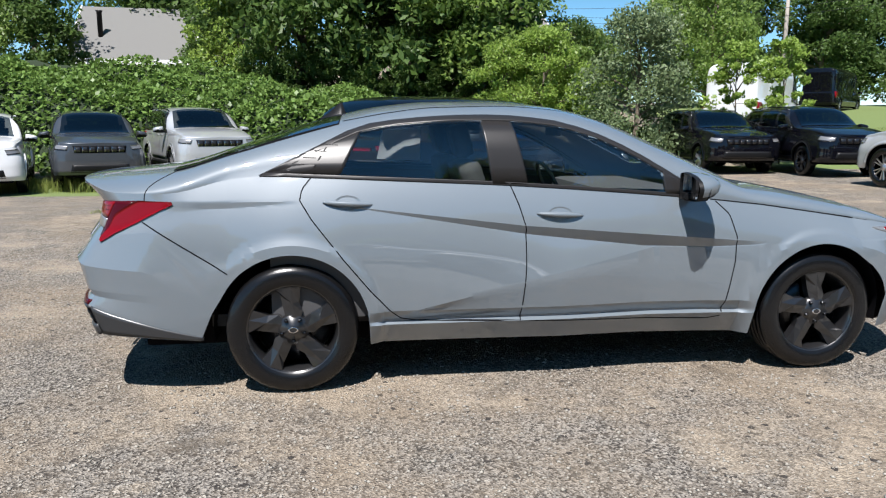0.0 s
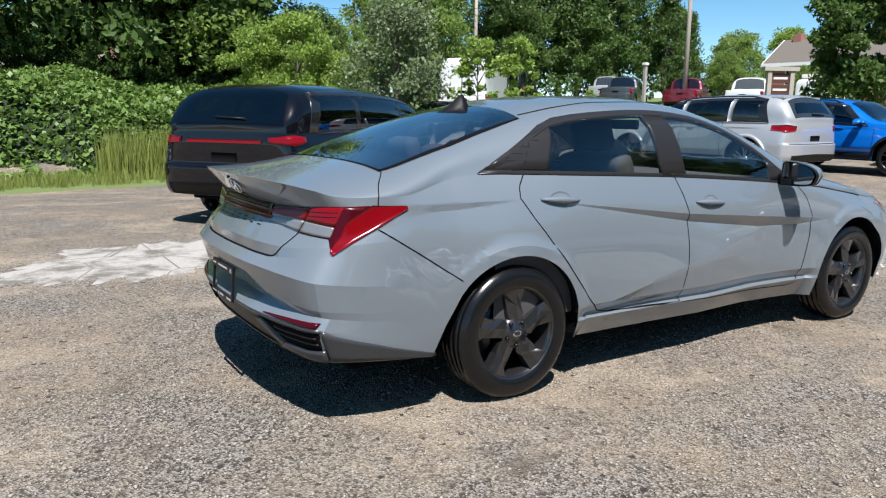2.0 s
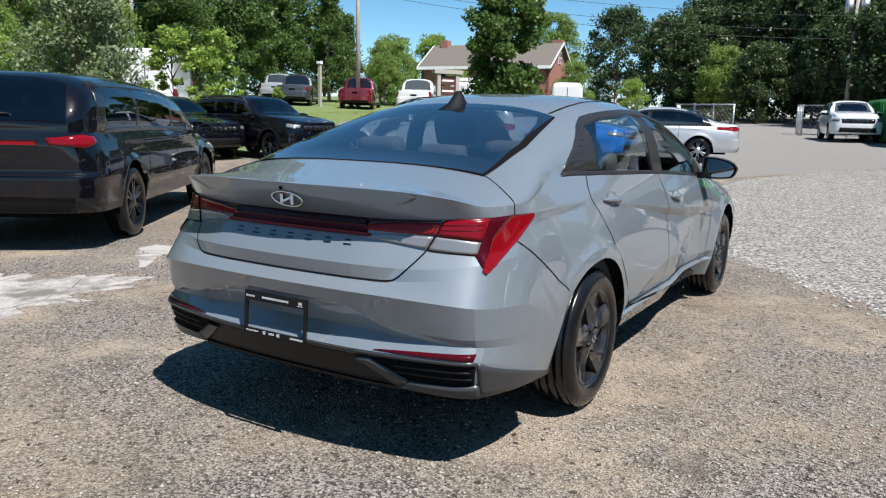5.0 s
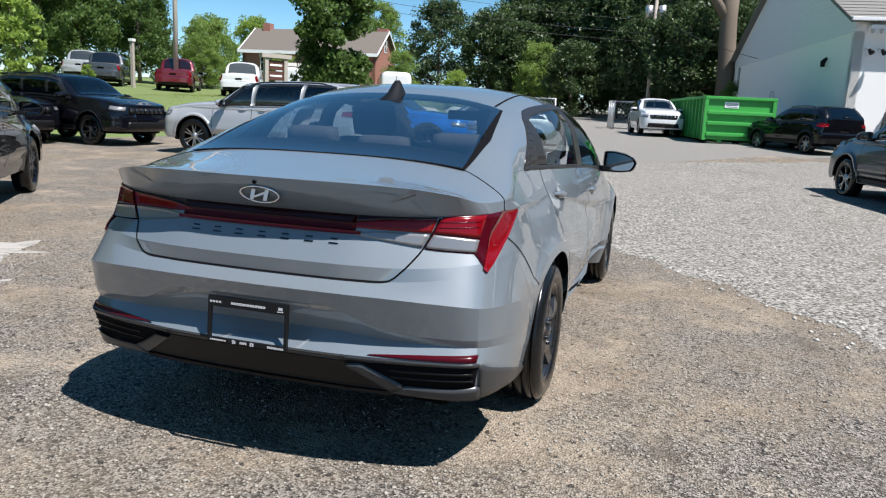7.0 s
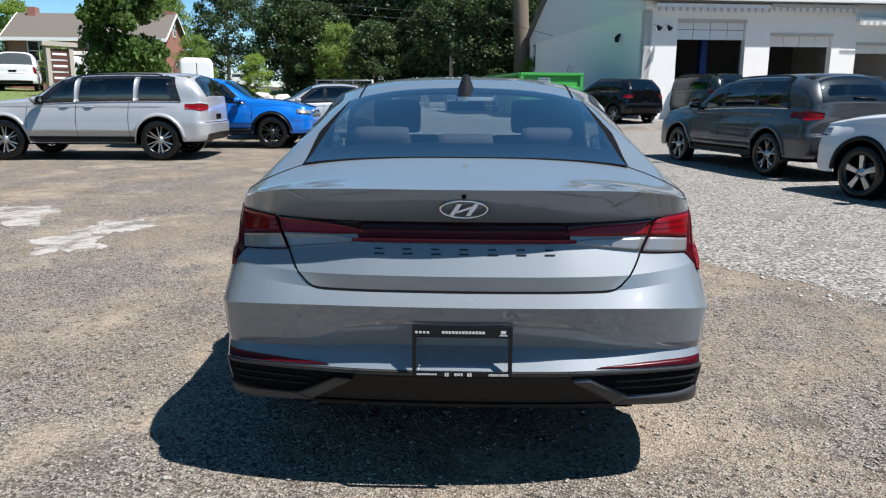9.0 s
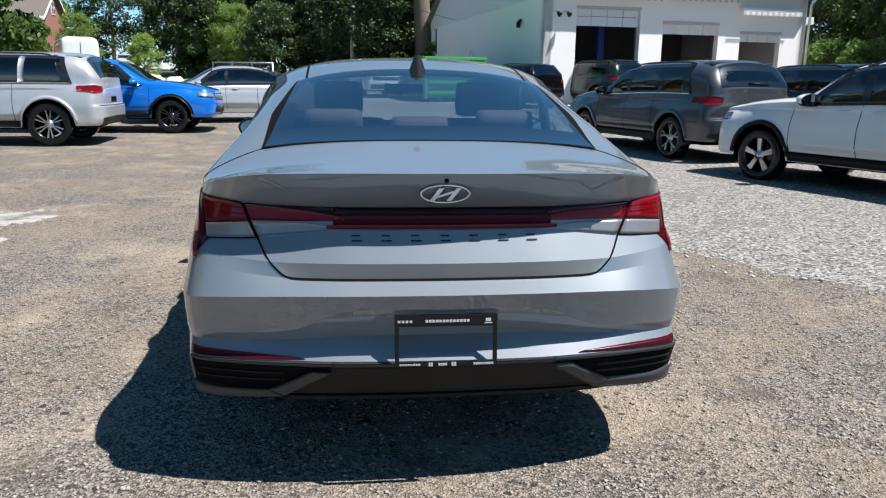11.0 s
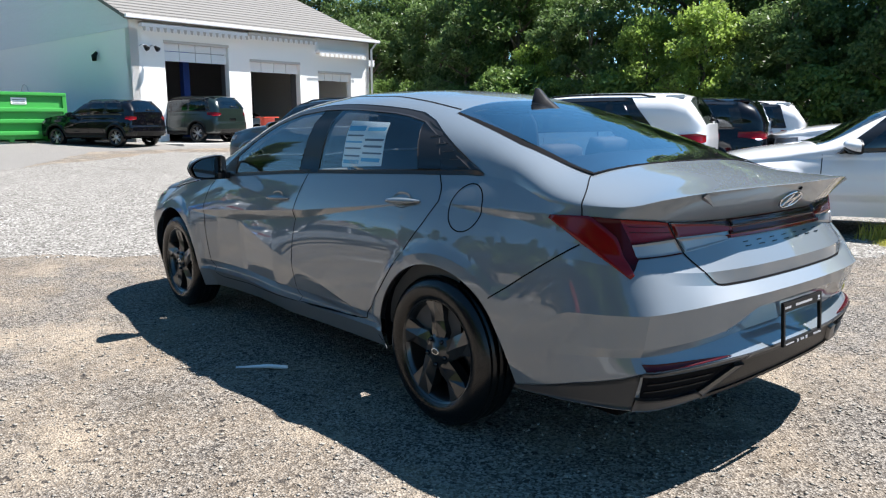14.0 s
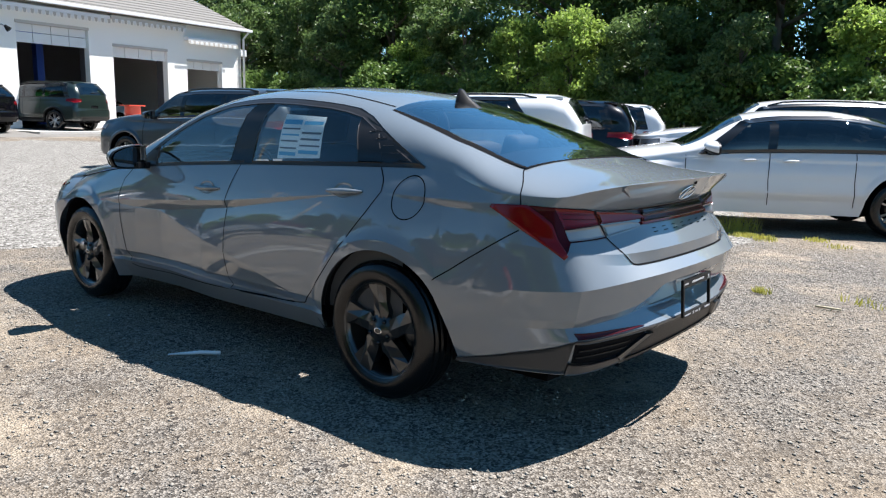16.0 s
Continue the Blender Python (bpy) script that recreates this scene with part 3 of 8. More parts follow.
def handle_part(car, sh, x, z, sgn, mat, length=0.20):
    ob = new("door_handle")
    ob.parent = car
    y = sh.side_y(x, z)
    vs, fs = [], []
    n, k = 14, 8
    for i in range(n + 1):
        t = i / n
        u = (t - 0.5) * length
        out = 0.010 + 0.026 * math.sin(math.pi * t) ** 0.6
        hgt = 0.004 + 0.0105 * math.sin(math.pi * t) ** 0.8
        for j in range(k):
            a = 2 * math.pi * j / k
            vs.append((x + u, sgn * (sh.side_y(x + u, z) - 0.006 + out * 0.55 + out * 0.5 * math.cos(a)), z + hgt * math.sin(a) - 0.012 * (t - 0.5)))
    for i in range(n):
        for j in range(k):
            fs.append((i * k + j, i * k + (j + 1) % k, (i + 1) * k + (j + 1) % k, (i + 1) * k + j))
    fs += [tuple(range(k)), tuple(n * k + j for j in range(k))]
    mesh_part("grip", vs, fs, mat, ob)
    cup = [(x + 0.062 * math.cos(2 * math.pi * i / 20), sgn * (sh.side_y(x + 0.062 * math.cos(2 * math.pi * i / 20), z + 0.03 * math.sin(2 * math.pi * i / 20)) + 0.002), z + 0.004 + 0.034 * math.sin(2 * math.pi * i / 20)) for i in range(20)]
    cup.append((x, sgn * (y - 0.016), z))
    mesh_part("recess", cup, [(i, (i + 1) % 20, 20) for i in range(20)], mat, ob)
    return ob


def seat_thing(parent, x, y, z, mat=None, rear=False):
    s = new("seat")
    s.parent = parent
    mat = mat or SEAT
    bm = bmesh.new()
    wid = 0.25
    add_box(bm, x - 0.05, x + 0.45, y - wid, y + wid, z - 0.12, z + 0.06, 0.05)
    part("cushion", bm, mat, s, smooth=True)
    bm = bmesh.new()
    add_box(bm, -0.06, 0.06, -wid, wid, 0.0, 0.60, 0.05, pose(x - 0.02, y, z, 0, -18, 0))
    part("backrest", bm, mat, s, smooth=True)
    bm = bmesh.new()
    add_box(bm, -0.05, 0.045, -0.13, 0.13, 0.62, 0.80, 0.045, pose(x - 0.02, y, z, 0, -16, 0))
    part("headrest", bm, mat, s, smooth=True)
    return s


def door_lines(x):
    """Heights of the door's wedge (top, foot) and of the diagonal below it."""
    z1 = np.interp(x, (0.33, 1.13, 2.35), (0.895, 0.80, 0.70))
    zw = z1 - np.interp(x, (0.25, 1.2, 1.75, 2.1, 2.4), (0.002, 0.045, 0.062, 0.045, 0.01))
    zd = min(max(0.40 + (x - 0.62) * (0.66 - 0.40) / (1.72 - 0.62), 0.395), zw - 0.004)
    return float(z1), float(zw), float(zd)


def crease_main(x, z):
    """Door creases: a down-facing wedge, a diagonal facet and a tucked-in lower strip."""
    z1, zw, zd = door_lines(x)
    d = 0.0
    tuck = 0.014 * smooth01((x - 0.35) / 0.4) * (1 - smooth01((x - 2.0) / 0.35))
    if 0.25 < x < 2.4 and z < z1:
        p = float(np.interp(x, (0.25, 1.2, 1.75, 2.1, 2.4), (0.0, 0.030, 0.040, 0.026, 0.0)))
        d = -p * min(1.0, (z1 - z) / (z1 - zw))
        if z < zw:
            r = min(p, 0.20 * (zw - zd))
            d = -p + r * (zw - z) / (zw - zd) if z > zd else -(p - r) - tuck * min(1.0, (zd - z) / max(zd - 0.40, 0.01))
    sill = smooth01((x - 0.32) / 0.12) * (1 - smooth01((x - 2.26) / 0.12))
    if z < 0.39:
        d -= sill * 0.026 * min(1.0, (0.39 - z) / 0.045)
        if z < 0.335:
            d += sill * (0.018 + tuck) * min(1.0, (0.335 - z) / 0.012)
    if z < 0.325:
        d -= sill * 0.05 * (0.325 - z) / 0.11
    # rear quarter: a small down-facing wedge behind the lamp
    if x < 0.05:
        zz = 0.925
        w = np.interp(x, (-0.6, 0.05), (0.055, 0.004))
        if z < zz:
            d -= 0.030 * np.interp(x, (-0.6, 0.05), (1, 0)) * min(1.0, (zz - z) / w)
    return d


class CornerShell(Shell):
    """A shell whose tail is a loft through feature lines, from the middle round the corner to the wheel arch."""

    def loft(self, stations, lines, lip, edge):
        self.lean = pch([(-0.5, 0.0), (-0.15, 0.40), (0.3, 0.45), (0.8, 0.20), (1.9, 0.20), (2.3, 0.0), (3.6, 0.0)])
        self.round = pch([(-1.1, 1.15), (-0.78, 1.25), (-0.5, 2.4), (0.0, 4.6), (1.0, 5.0), (1.8, 4.4), (2.35, 2.6), (3.6, 2.6)])
        self.zedge = edge
        # mirrored first station, so that the lines cross the middle squarely
        even = lambda k: -1 if k == 1 else 1
        curve = lambda pts, k: pch([(-stations[1], even(k) * pts[1][k])] + [(q, p[k]) for q, p in zip(stations, pts)])
        self.lines = [[curve(pts, k) for k in range(3)] for pts in lines]
        self.lip = [curve(lip, k) for k in (0, 1)]
        self.memo = {}

    def columns(self, q):
        """Heights and plan points of all feature lines at q."""
        if q not in self.memo:
            hs = [ln[2](q) for ln in self.lines] + [self.edge(q)]
            self.memo[q] = hs, [(ln[0](q), ln[1](q)) for ln in self.lines] + [(self.lip[0](q), self.lip[1](q))]
        return self.memo[q]

    def heights(self, q):
        return self.columns(q)[0][1:-1]

    def low(self, q, z):
        if q > 1:
            return super().low(q, z)
        hs, pl = self.columns(q)
        k = 0
        while k < len(hs) - 2 and z > hs[k + 1]:
            k += 1
        t = min(max((z - hs[k]) / max(hs[k + 1] - hs[k], 1e-4), -0.6), 1.3)
        x, y = (pl[k][i] + (pl[k + 1][i] - pl[k][i]) * t for i in (0, 1))
        w = smooth01((q - 0.80) / 0.20)
        return Vector((x, y * (1 - w) + w * self.side_y(self.xc, z), z))

    # above the belt the flanks lean inwards before the roof turns over
    def arc(self, x, y0, e, ht, a):
        z = e + ht * max(0.0, math.sin(a)) ** (2 / self.round(x))
        return (y0 - self.lean(x) * (z - e)) * max(0.0, math.cos(a)) ** (2 / self.n), z

    def up_y(self, x, z):
        zb, h = self.belt(x), self.top(x) - self.belt(x)
        f = min(max((z - zb) / h, 0), 0.9999)
        return (self.yb(x) - self.lean(x) * f * h) * (1 - f ** self.round(x)) ** (1 / self.n)

    def up_z(self, x, y):
        zb, zt = self.belt(x), self.top(x)
        lo, hi = zb, zt
        for _ in range(22):
            z = (lo + hi) / 2
            if self.up_y(x, z) > abs(y):
                lo = z
            else:
                hi = z
        return (lo + hi) / 2

    def find(self, k, v, z):
        a, c = 0.0, 1.0
        for _ in range(17):
            q = (a + c) / 2
            if self.low(q, z)[k] < v:
                a = q
            else:
                c = q
        return (a + c) / 2

    def rear_pt(self, y, z):
        p = self.low(self.find(1, abs(y), z), z)
        return Vector((p.x, y, z))

    def side_pt(self, x, z):
        if x >= self.xc:
            return super().side_pt(x, z)
        p = self.low(self.find(0, x, z), z)
        return Vector((x, p.y, z))


def main_car():
    sp = dict(
        wb=2.72, R=0.316, arch=0.365, xc=-0.30, xf=2.95, nr=3.3, nf=2.6, clear=0.17, zm=0.62, flare=0.013, band=0.050, density=1.35,
        top=[(-1.08, 1.028), (-0.95, 1.040), (-0.75, 1.062), (-0.55, 1.090), (-0.30, 1.168), (0.0, 1.268), (0.25, 1.340), (0.5, 1.390), (0.75, 1.412), (1.05, 1.416), (1.35, 1.395), (1.6, 1.340), (1.9, 1.215), (2.2, 1.075), (2.38, 0.995), (2.6, 0.960), (3.0, 0.880), (3.35, 0.760), (3.6, 0.62)],
        belt=[(-1.08, 0.99), (-0.8, 0.995), (-0.45, 1.012), (-0.13, 1.043), (0.1, 1.036), (0.6, 1.016), (1.0, 0.998), (1.5, 0.966), (1.95, 0.930), (2.3, 0.893), (2.7, 0.835), (3.1, 0.765), (3.6, 0.60)],
        yb=[(-1.08, 0.70), (-0.6, 0.735), (-0.30, 0.742), (-0.13, 0.742), (0.1, 0.762), (0.3, 0.785), (0.7, 0.806), (1.2, 0.822), (1.9, 0.842), (2.3, 0.830), (2.7, 0.80), (3.0, 0.76), (3.6, 0.60)],
        width=[(-1.1, 0.84), (-0.30, 0.868), (0.0, 0.893), (0.3, 0.893), (0.8, 0.897), (1.5, 0.906), (2.2, 0.903), (2.72, 0.903), (3.0, 0.885), (3.6, 0.80)],
        rear=[(0.15, -0.94), (0.26, -1.00), (0.34, -1.045), (0.40, -1.075), (0.45, -1.092), (0.525, -1.038), (0.625, -1.117), (0.685, -1.116), (0.705, -1.085), (0.72, -1.070), (0.83, -1.028), (0.86, -1.012), (0.915, -1.000), (0.950, -1.012), (1.005, -1.070), (1.025, -1.084), (1.035, -1.084)],
        nose=[(0.2, 3.40), (0.4, 3.56), (0.6, 3.57), (0.8, 3.4)],
        sill=[(-1.1, 0.300), (-0.885, 0.305), (-0.50, 0.280), (-0.36, 0.262), (0.3, 0.222), (0.6, 0.222), (1.5, 0.215), (2.35, 0.205), (3.05, 0.215), (3.6, 0.21)],
        rows=(6, 4, 3, 4, 3, 10, 10, 4, 20),
        stations=(0.0, 0.22, 0.42, 0.58, 0.72, 0.86, 1.0),
        lines=[
            # lower lip, bumper foot, fold of the hollow, its upper edge, shoulder, lid foot, lid crease, lamp foot, lamp head
            [(-0.985, 0, 0.300), (-0.980, 0.28, 0.300), (-0.965, 0.50, 0.302), (-0.940, 0.66, 0.304), (-0.885, 0.782, 0.306), (-0.62, 0.845, 0.288), (-0.30, 0.86, 0.250)],
            [(-1.072, 0, 0.452), (-1.064, 0.28, 0.452), (-1.038, 0.48, 0.452), (-1.000, 0.65, 0.451), (-0.942, 0.786, 0.448), (-0.66, 0.850, 0.352), (-0.30, 0.865, 0.272)],
            [(-1.006, 0, 0.515), (-1.002, 0.28, 0.514), (-0.990, 0.48, 0.502), (-0.966, 0.65, 0.498), (-0.912, 0.782, 0.492), (-0.66, 0.852, 0.462), (-0.30, 0.867, 0.440)],
            [(-1.082, 0, 0.620), (-1.074, 0.28, 0.618), (-1.028, 0.48, 0.545), (-0.984, 0.65, 0.528), (-0.926, 0.785, 0.522), (-0.66, 0.855, 0.500), (-0.30, 0.869, 0.490)],
            [(-1.100, 0, 0.668), (-1.090, 0.28, 0.667), (-1.060, 0.49, 0.662), (-1.015, 0.66, 0.652), (-0.945, 0.788, 0.638), (-0.67, 0.858, 0.612), (-0.30, 0.869, 0.590)],
            [(-1.042, 0, 0.704), (-1.034, 0.28, 0.704), (-1.008, 0.475, 0.706), (-0.968, 0.65, 0.722), (-0.880, 0.775, 0.738), (-0.66, 0.835, 0.745), (-0.30, 0.863, 0.760)],
            [(-1.048, 0, 0.754), (-1.038, 0.28, 0.754), (-0.996, 0.500, 0.752), (-0.944, 0.65, 0.760), (-0.858, 0.772, 0.775), (-0.65, 0.826, 0.790), (-0.30, 0.856, 0.805)],
            [(-0.980, 0, 0.846), (-0.972, 0.28, 0.845), (-0.940, 0.50, 0.822), (-0.900, 0.65, 0.808), (-0.826, 0.768, 0.806), (-0.62, 0.812, 0.845), (-0.30, 0.842, 0.860)],
            [(-0.950, 0, 0.912), (-0.943, 0.28, 0.912), (-0.914, 0.50, 0.914), (-0.872, 0.66, 0.924), (-0.770, 0.765, 0.932), (-0.56, 0.797, 0.930), (-0.30, 0.822, 0.925)],
        ],
        crease=crease_main, ze_r=1.028, ze_f=0.66,
    )
    zer = pch([(0.0, 1.029), (0.22, 1.028), (0.42, 1.022), (0.58, 0.999), (0.72, 0.970), (0.86, 0.966), (1.0, 1.0255)])
    lip = [(-1.062, 0), (-1.045, 0.28), (-1.003, 0.51), (-0.915, 0.668), (-0.800, 0.748), (-0.565, 0.790), (-0.30, 0.755)]
    dlo_top = [(-0.15, 1.040), (0.02, 1.122), (0.17, 1.197), (0.30, 1.260), (0.36, 1.281), (0.55, 1.310), (0.8, 1.328), (1.05, 1.331), (1.3, 1.308), (1.5, 1.254), (1.7, 1.160), (1.88, 1.055), (2.06, 0.945)]
    top_at, bl = line(dlo_top), pch(sp["belt"])
    b = lambda x, d=0.0: (x, bl(x) + d)
    t = lambda x, d=0.0: (x, top_at(x) + d)
    span = lambda x0, x1, n=8: [x0 + (x1 - x0) * i / n for i in range(n + 1)]
    sp["side_holes"] = [[(-0.02, bl(0) + 0.022)] + [b(x, 0.018) for x in span(0.05, 1.9)] + [t(x, -0.022) for x in span(1.82, 0.06, 14)]]
    sp["trims"] = [
        # belt strip, roof strip, quarter panel, pillar between the doors, mirror sail
        ([b(x, -0.004) for x in span(-0.145, 2.06, 20)], [b(x, 0.014) for x in span(-0.12, 2.0, 20)]),
        ([t(x, -0.024) for x in span(-0.06, 1.99, 30)], [t(x, 0.003) for x in span(-0.145, 2.06, 30)]),
        ([(-0.10, 1.06), (0.24, 1.050)], [(0.20, 1.21), (0.345, 1.262)]),
        ([(-0.115, 1.045), (0.10, 1.05)], [(0.02, 1.12), (0.20, 1.21)]),
        ([(0.976, 1.000), (1.155, 0.995)], [(0.93, 1.325), (1.085, 1.325)]),
        ([(1.86, 0.945), (2.04, 0.938)], [(1.85, 1.055), (1.90, 1.03)]),
    ]
    sp["panes"] = [
        ([(0.235, 1.048), (0.6, 1.030), (0.98, 1.012)], [(0.335, 1.252), (0.6, 1.295), (0.935, 1.312)]),
        ([(1.15, 0.995), (1.5, 0.975), (1.88, 0.945)], [(1.08, 1.312), (1.3, 1.287), (1.52, 1.225), (1.70, 1.140), (1.87, 1.04)]),
    ]
    # rear window and windscreen in plan
    rw = ([(-0.56, -0.590), (-0.565, 0.0), (-0.56, 0.590)], [(0.235, -0.535), (0.265, -0.3), (0.275, 0.0), (0.265, 0.3), (0.235, 0.535)])
    sp["rear_glass"] = rw
    sp["rear_mat"] = REAR_GLASS
    sp["windscreen"] = ([(2.32, -0.64), (2.40, 0.0), (2.32, 0.64)], [(1.50, -0.50), (1.46, 0.0), (1.50, 0.50)])
    sp["top_holes"] = [[(-0.46, 0.0), (-0.455, 0.570), (-0.2, 0.582), (0.2, 0.512), (0.245, 0.0)], [(1.52, 0.0), (1.54, 0.46), (2.25, 0.60), (2.32, 0.0)]]


    def levels(self, q, x):
        z1, zw, zd = door_lines(x)
        flank = (0.300, 0.323, 0.345, 0.39, zd, (zd + zw) / 2, zw, z1)
        w = smooth01((q - 0.86) / 0.14)
        return [a + (b - a) * w for a, b in zip(self.heights(min(q, 1.0)), flank)]

    sp["levels"] = levels
    sh = CornerShell(sp)
    sh.loft(sp["stations"], sp["lines"], lip, zer)
    car = root("sedan", pose(0, 0, 0), "cement-grey four-door sedan with black alloy wheels, parked on the lot", "car")
    v, f = sh.build()
    skin_tree = BVHTree.FromPolygons([Vector(p) for p in v], f)
    skin = mesh_part("body", v, f, PAINT_GREY, car)
    skin.data.set_sharp_from_angle(angle=radians(17))
    # the tail's folds stay crisp as far as the corner
    qs, deep = sh.qs(), sum(sp["rows"]) + max(10, int(30 * sp["density"])) + 1
    folds = [sum(sp["rows"][:k]) for k in (2, 3, 4, 5, 6, 7, 8, 9)]
    crisp = {(b0 + i * deep + j, b0 + (i + 1) * deep + j) for b0 in (0, len(qs) * deep) for i in range(len(qs) - 1) if qs[i] < 0.86 for j in folds}
    marks = skin.data.attributes.get("sharp_edge") or skin.data.attributes.new("sharp_edge", "BOOLEAN", "EDGE")
    for e in skin.data.edges:
        if tuple(sorted(e.vertices)) in crisp:
            marks.data[e.index].value = True
    dlo_parts(car, sh, sp, GLASS, BROWN_TRIM)
    # black border under the glass edge
    fz = lambda x, y: Vector((x, y, sh.up_z(x, y)))
    for lo, hi in (([(-0.565, -0.60), (-0.57, 0.0), (-0.565, 0.60)], [(-0.405, -0.60), (-0.41, 0), (-0.405, 0.60)]),
                   ([(-0.565, 0.60), (-0.2, 0.605), (0.24, 0.545)], [(-0.42, 0.557), (-0.2, 0.570), (0.19, 0.500)]),
                   ([(-0.565, -0.60), (-0.2, -0.605), (0.24, -0.545)], [(-0.42, -0.557), (-0.2, -0.570), (0.19, -0.500)]),
                   ([(0.19, -0.53), (0.215, 0.0), (0.19, 0.53)], [(0.24, -0.545), (0.28, 0.0), (0.24, 0.545)])):
        v, f = ruled(fz, lo, hi, 20, 3, 0.0015, 1)
        mesh_part("window_border", v, f, SEAM, car)
    undercarriage(car, sh, sp)
    sidef = lambda x, z: sh.side_pt(x, z)
    upf = lambda x, z: Vector((x, sh.up_y(x, z), z))
    decf = lambda x, y: Vector((x, y, sh.up_z(x, y)))
    rearf = lambda y, z: sh.rear_pt(y, z)

    for s in (1, -1):
        # door gaps
        for pts in ([(0.10, 1.035), (0.055, 0.98), (0.045, 0.93), (0.10, 0.84), (0.24, 0.66), (0.37, 0.50), (0.46, 0.40), (0.52, 0.350), (0.60, 0.335), (1.13, 0.322), (2.12, 0.290), (2.19, 0.305)],
                    [(1.062, 0.995), (1.10, 0.90), (1.135, 0.78), (1.135, 0.60), (1.125, 0.45), (1.115, 0.322)],
                    [(2.13, 0.905), (2.20, 0.84), (2.235, 0.72), (2.235, 0.60), (2.215, 0.45), (2.19, 0.305)],
                    [(-0.675, 0.838), (-0.46, 0.70), (-0.295, 0.592)],
                    [(2.10, 0.915), (2.40, 0.882), (2.85, 0.815), (3.05, 0.785)]):
            v, f = seam_strip(sidef, pts, 0.0055, 0.001, s)
            mesh_part("panel_gap", v, f, SEAM, car)
        # boot lid gap over the shoulder
        gap = []
        for i in range(25):
            a = radians(68 - 47 * i / 24)
            out = Vector((0, s * math.cos(a), math.sin(a)))
            hit = skin_tree.ray_cast(Vector((-0.545 - 0.120 * smooth01(i / 24), s * 0.45, 0.80)) + out * 0.9, -out)
            if hit[0] is not None:
                gap.append(hit[0])
        tube_part("panel_gap", gap, 0.0026, SEAM, car, 6)
        v, f = seam_strip(rearf, [(s * 0.618, 0.918), (s * 0.602, 0.875), (s * 0.589, 0.848), (s * 0.565, 0.797), (s * 0.538, 0.757), (s * 0.500, 0.719), (s * 0.478, 0.706), (s * 0.44, 0.7035), (0.0, 0.703)], 0.006, 0.0015, 1)
        mesh_part("panel_gap", v, f, SEAM, car)
        # quarter ribs
        for i in range(5):
            z = 1.066 + i * 0.030
            x0 = -0.045 + i * 0.054
            v, f = ruled(upf, [(x0, z), (x0 + 0.06, z - 0.003)], [(x0 + 0.003, z + 0.003), (x0 + 0.06, z - 0.001)], 4, 1, 0.0052, s, 0.003)
            mesh_part("quarter_rib", v, f, BROWN_TRIM, car)
        handle_part(car, sh, 0.27, 0.915, s, PAINT_GREY, 0.235)
        handle_part(car, sh, 1.305, 0.852, s, PAINT_GREY, 0.235)
        mirror_part(car, 1.93, 0.86, 0.985, PAINT_GREY, s, 1.0)
        # tail lamp: red spear round the corner, inner part on the lid, clear strips
        lamp = new("tail_lamp")
        lamp.parent = car
        f3 = lambda a, z: sh.low(a, z)
        P = lambda y, z: (sh.find(1, y, z), z)
        S = lambda x, z: (sh.find(0, x, z), z)
        v, f = ruled(f3, [P(0.577, 0.813), P(0.66, 0.807), P(0.735, 0.803), S(-0.862, 0.748)], [P(0.623, 0.921), P(0.67, 0.927), P(0.735, 0.932), S(-0.70, 0.934)], 18, 8, 0.004, s, 0.008)
        mesh_part("lamp_base", v, f, LAMP_DARKRED, lamp)
        v, f = ruled(f3, [S(-0.535, 0.916), S(-0.70, 0.832), S(-0.866, 0.744)], [S(-0.54, 0.927), S(-0.70, 0.936), S(-0.80, 0.87), S(-0.875, 0.755)], 20, 6, 0.0068, s, 0.008)
        mesh_part("outer_lens", v, f, LAMP_RED, lamp)
        v, f = ruled(f3, [P(0.604, 0.867), P(0.67, 0.862), P(0.742, 0.853)], [P(0.622, 0.916), P(0.67, 0.923), P(0.752, 0.929)], 14, 5, 0.006, s, 0.008)
        mesh_part("red_lens", v, f, LAMP_RED, lamp)
        v, f = ruled(f3, [P(0.580, 0.817), P(0.66, 0.811), P(0.738, 0.807)], [P(0.602, 0.862), P(0.67, 0.857), P(0.742, 0.848)], 12, 5, 0.006, s, 0.008)
        mesh_part("clear_lens", v, f, LAMP_CLEAR, lamp)
        for k in range(2):
            zz = 0.884 + k * 0.018
            v, f = ruled(f3, [P(0.616, zz), P(0.74, zz + 0.004)], [P(0.617, zz + 0.0025), P(0.74, zz + 0.0065)], 6, 1, 0.0072, s, 0.004)
            mesh_part("lens_line", v, f, LAMP_DARKRED, lamp)
        inner = new("inner_lamp")
        inner.parent = car
        v, f = ruled(f3, [P(0.30, 0.872), P(0.42, 0.868), P(0.594, 0.866)], [P(0.33, 0.884), P(0.42, 0.898), P(0.610, 0.913)], 12, 4, 0.006, s, 0.008)
        mesh_part("red_lens", v, f, LAMP_RED, inner)
        v, f = ruled(f3, [P(0.34, 0.847), P(0.42, 0.836), P(0.568, 0.818)], [P(0.34, 0.851), P(0.42, 0.862), P(0.590, 0.862)], 12, 4, 0.005, s, 0.008)
        mesh_part("clear_lens", v, f, LAMP_CLEAR, inner)
        head = new("headlamp")
        head.parent = car
        v, f = ruled(sidef, [(3.06, 0.742), (3.22, 0.700), (3.42, 0.665)], [(3.045, 0.750), (3.22, 0.752), (3.42, 0.735)], 10, 4, 0.006, s, 0.02)
        mesh_part("lens", v, f, LAMP_SMOKE, head)
        v, f = ruled(sidef, [(3.12, 0.733), (3.25, 0.708)], [(3.12, 0.746), (3.25, 0.735)], 6, 2, 0.008, s, 0.01)
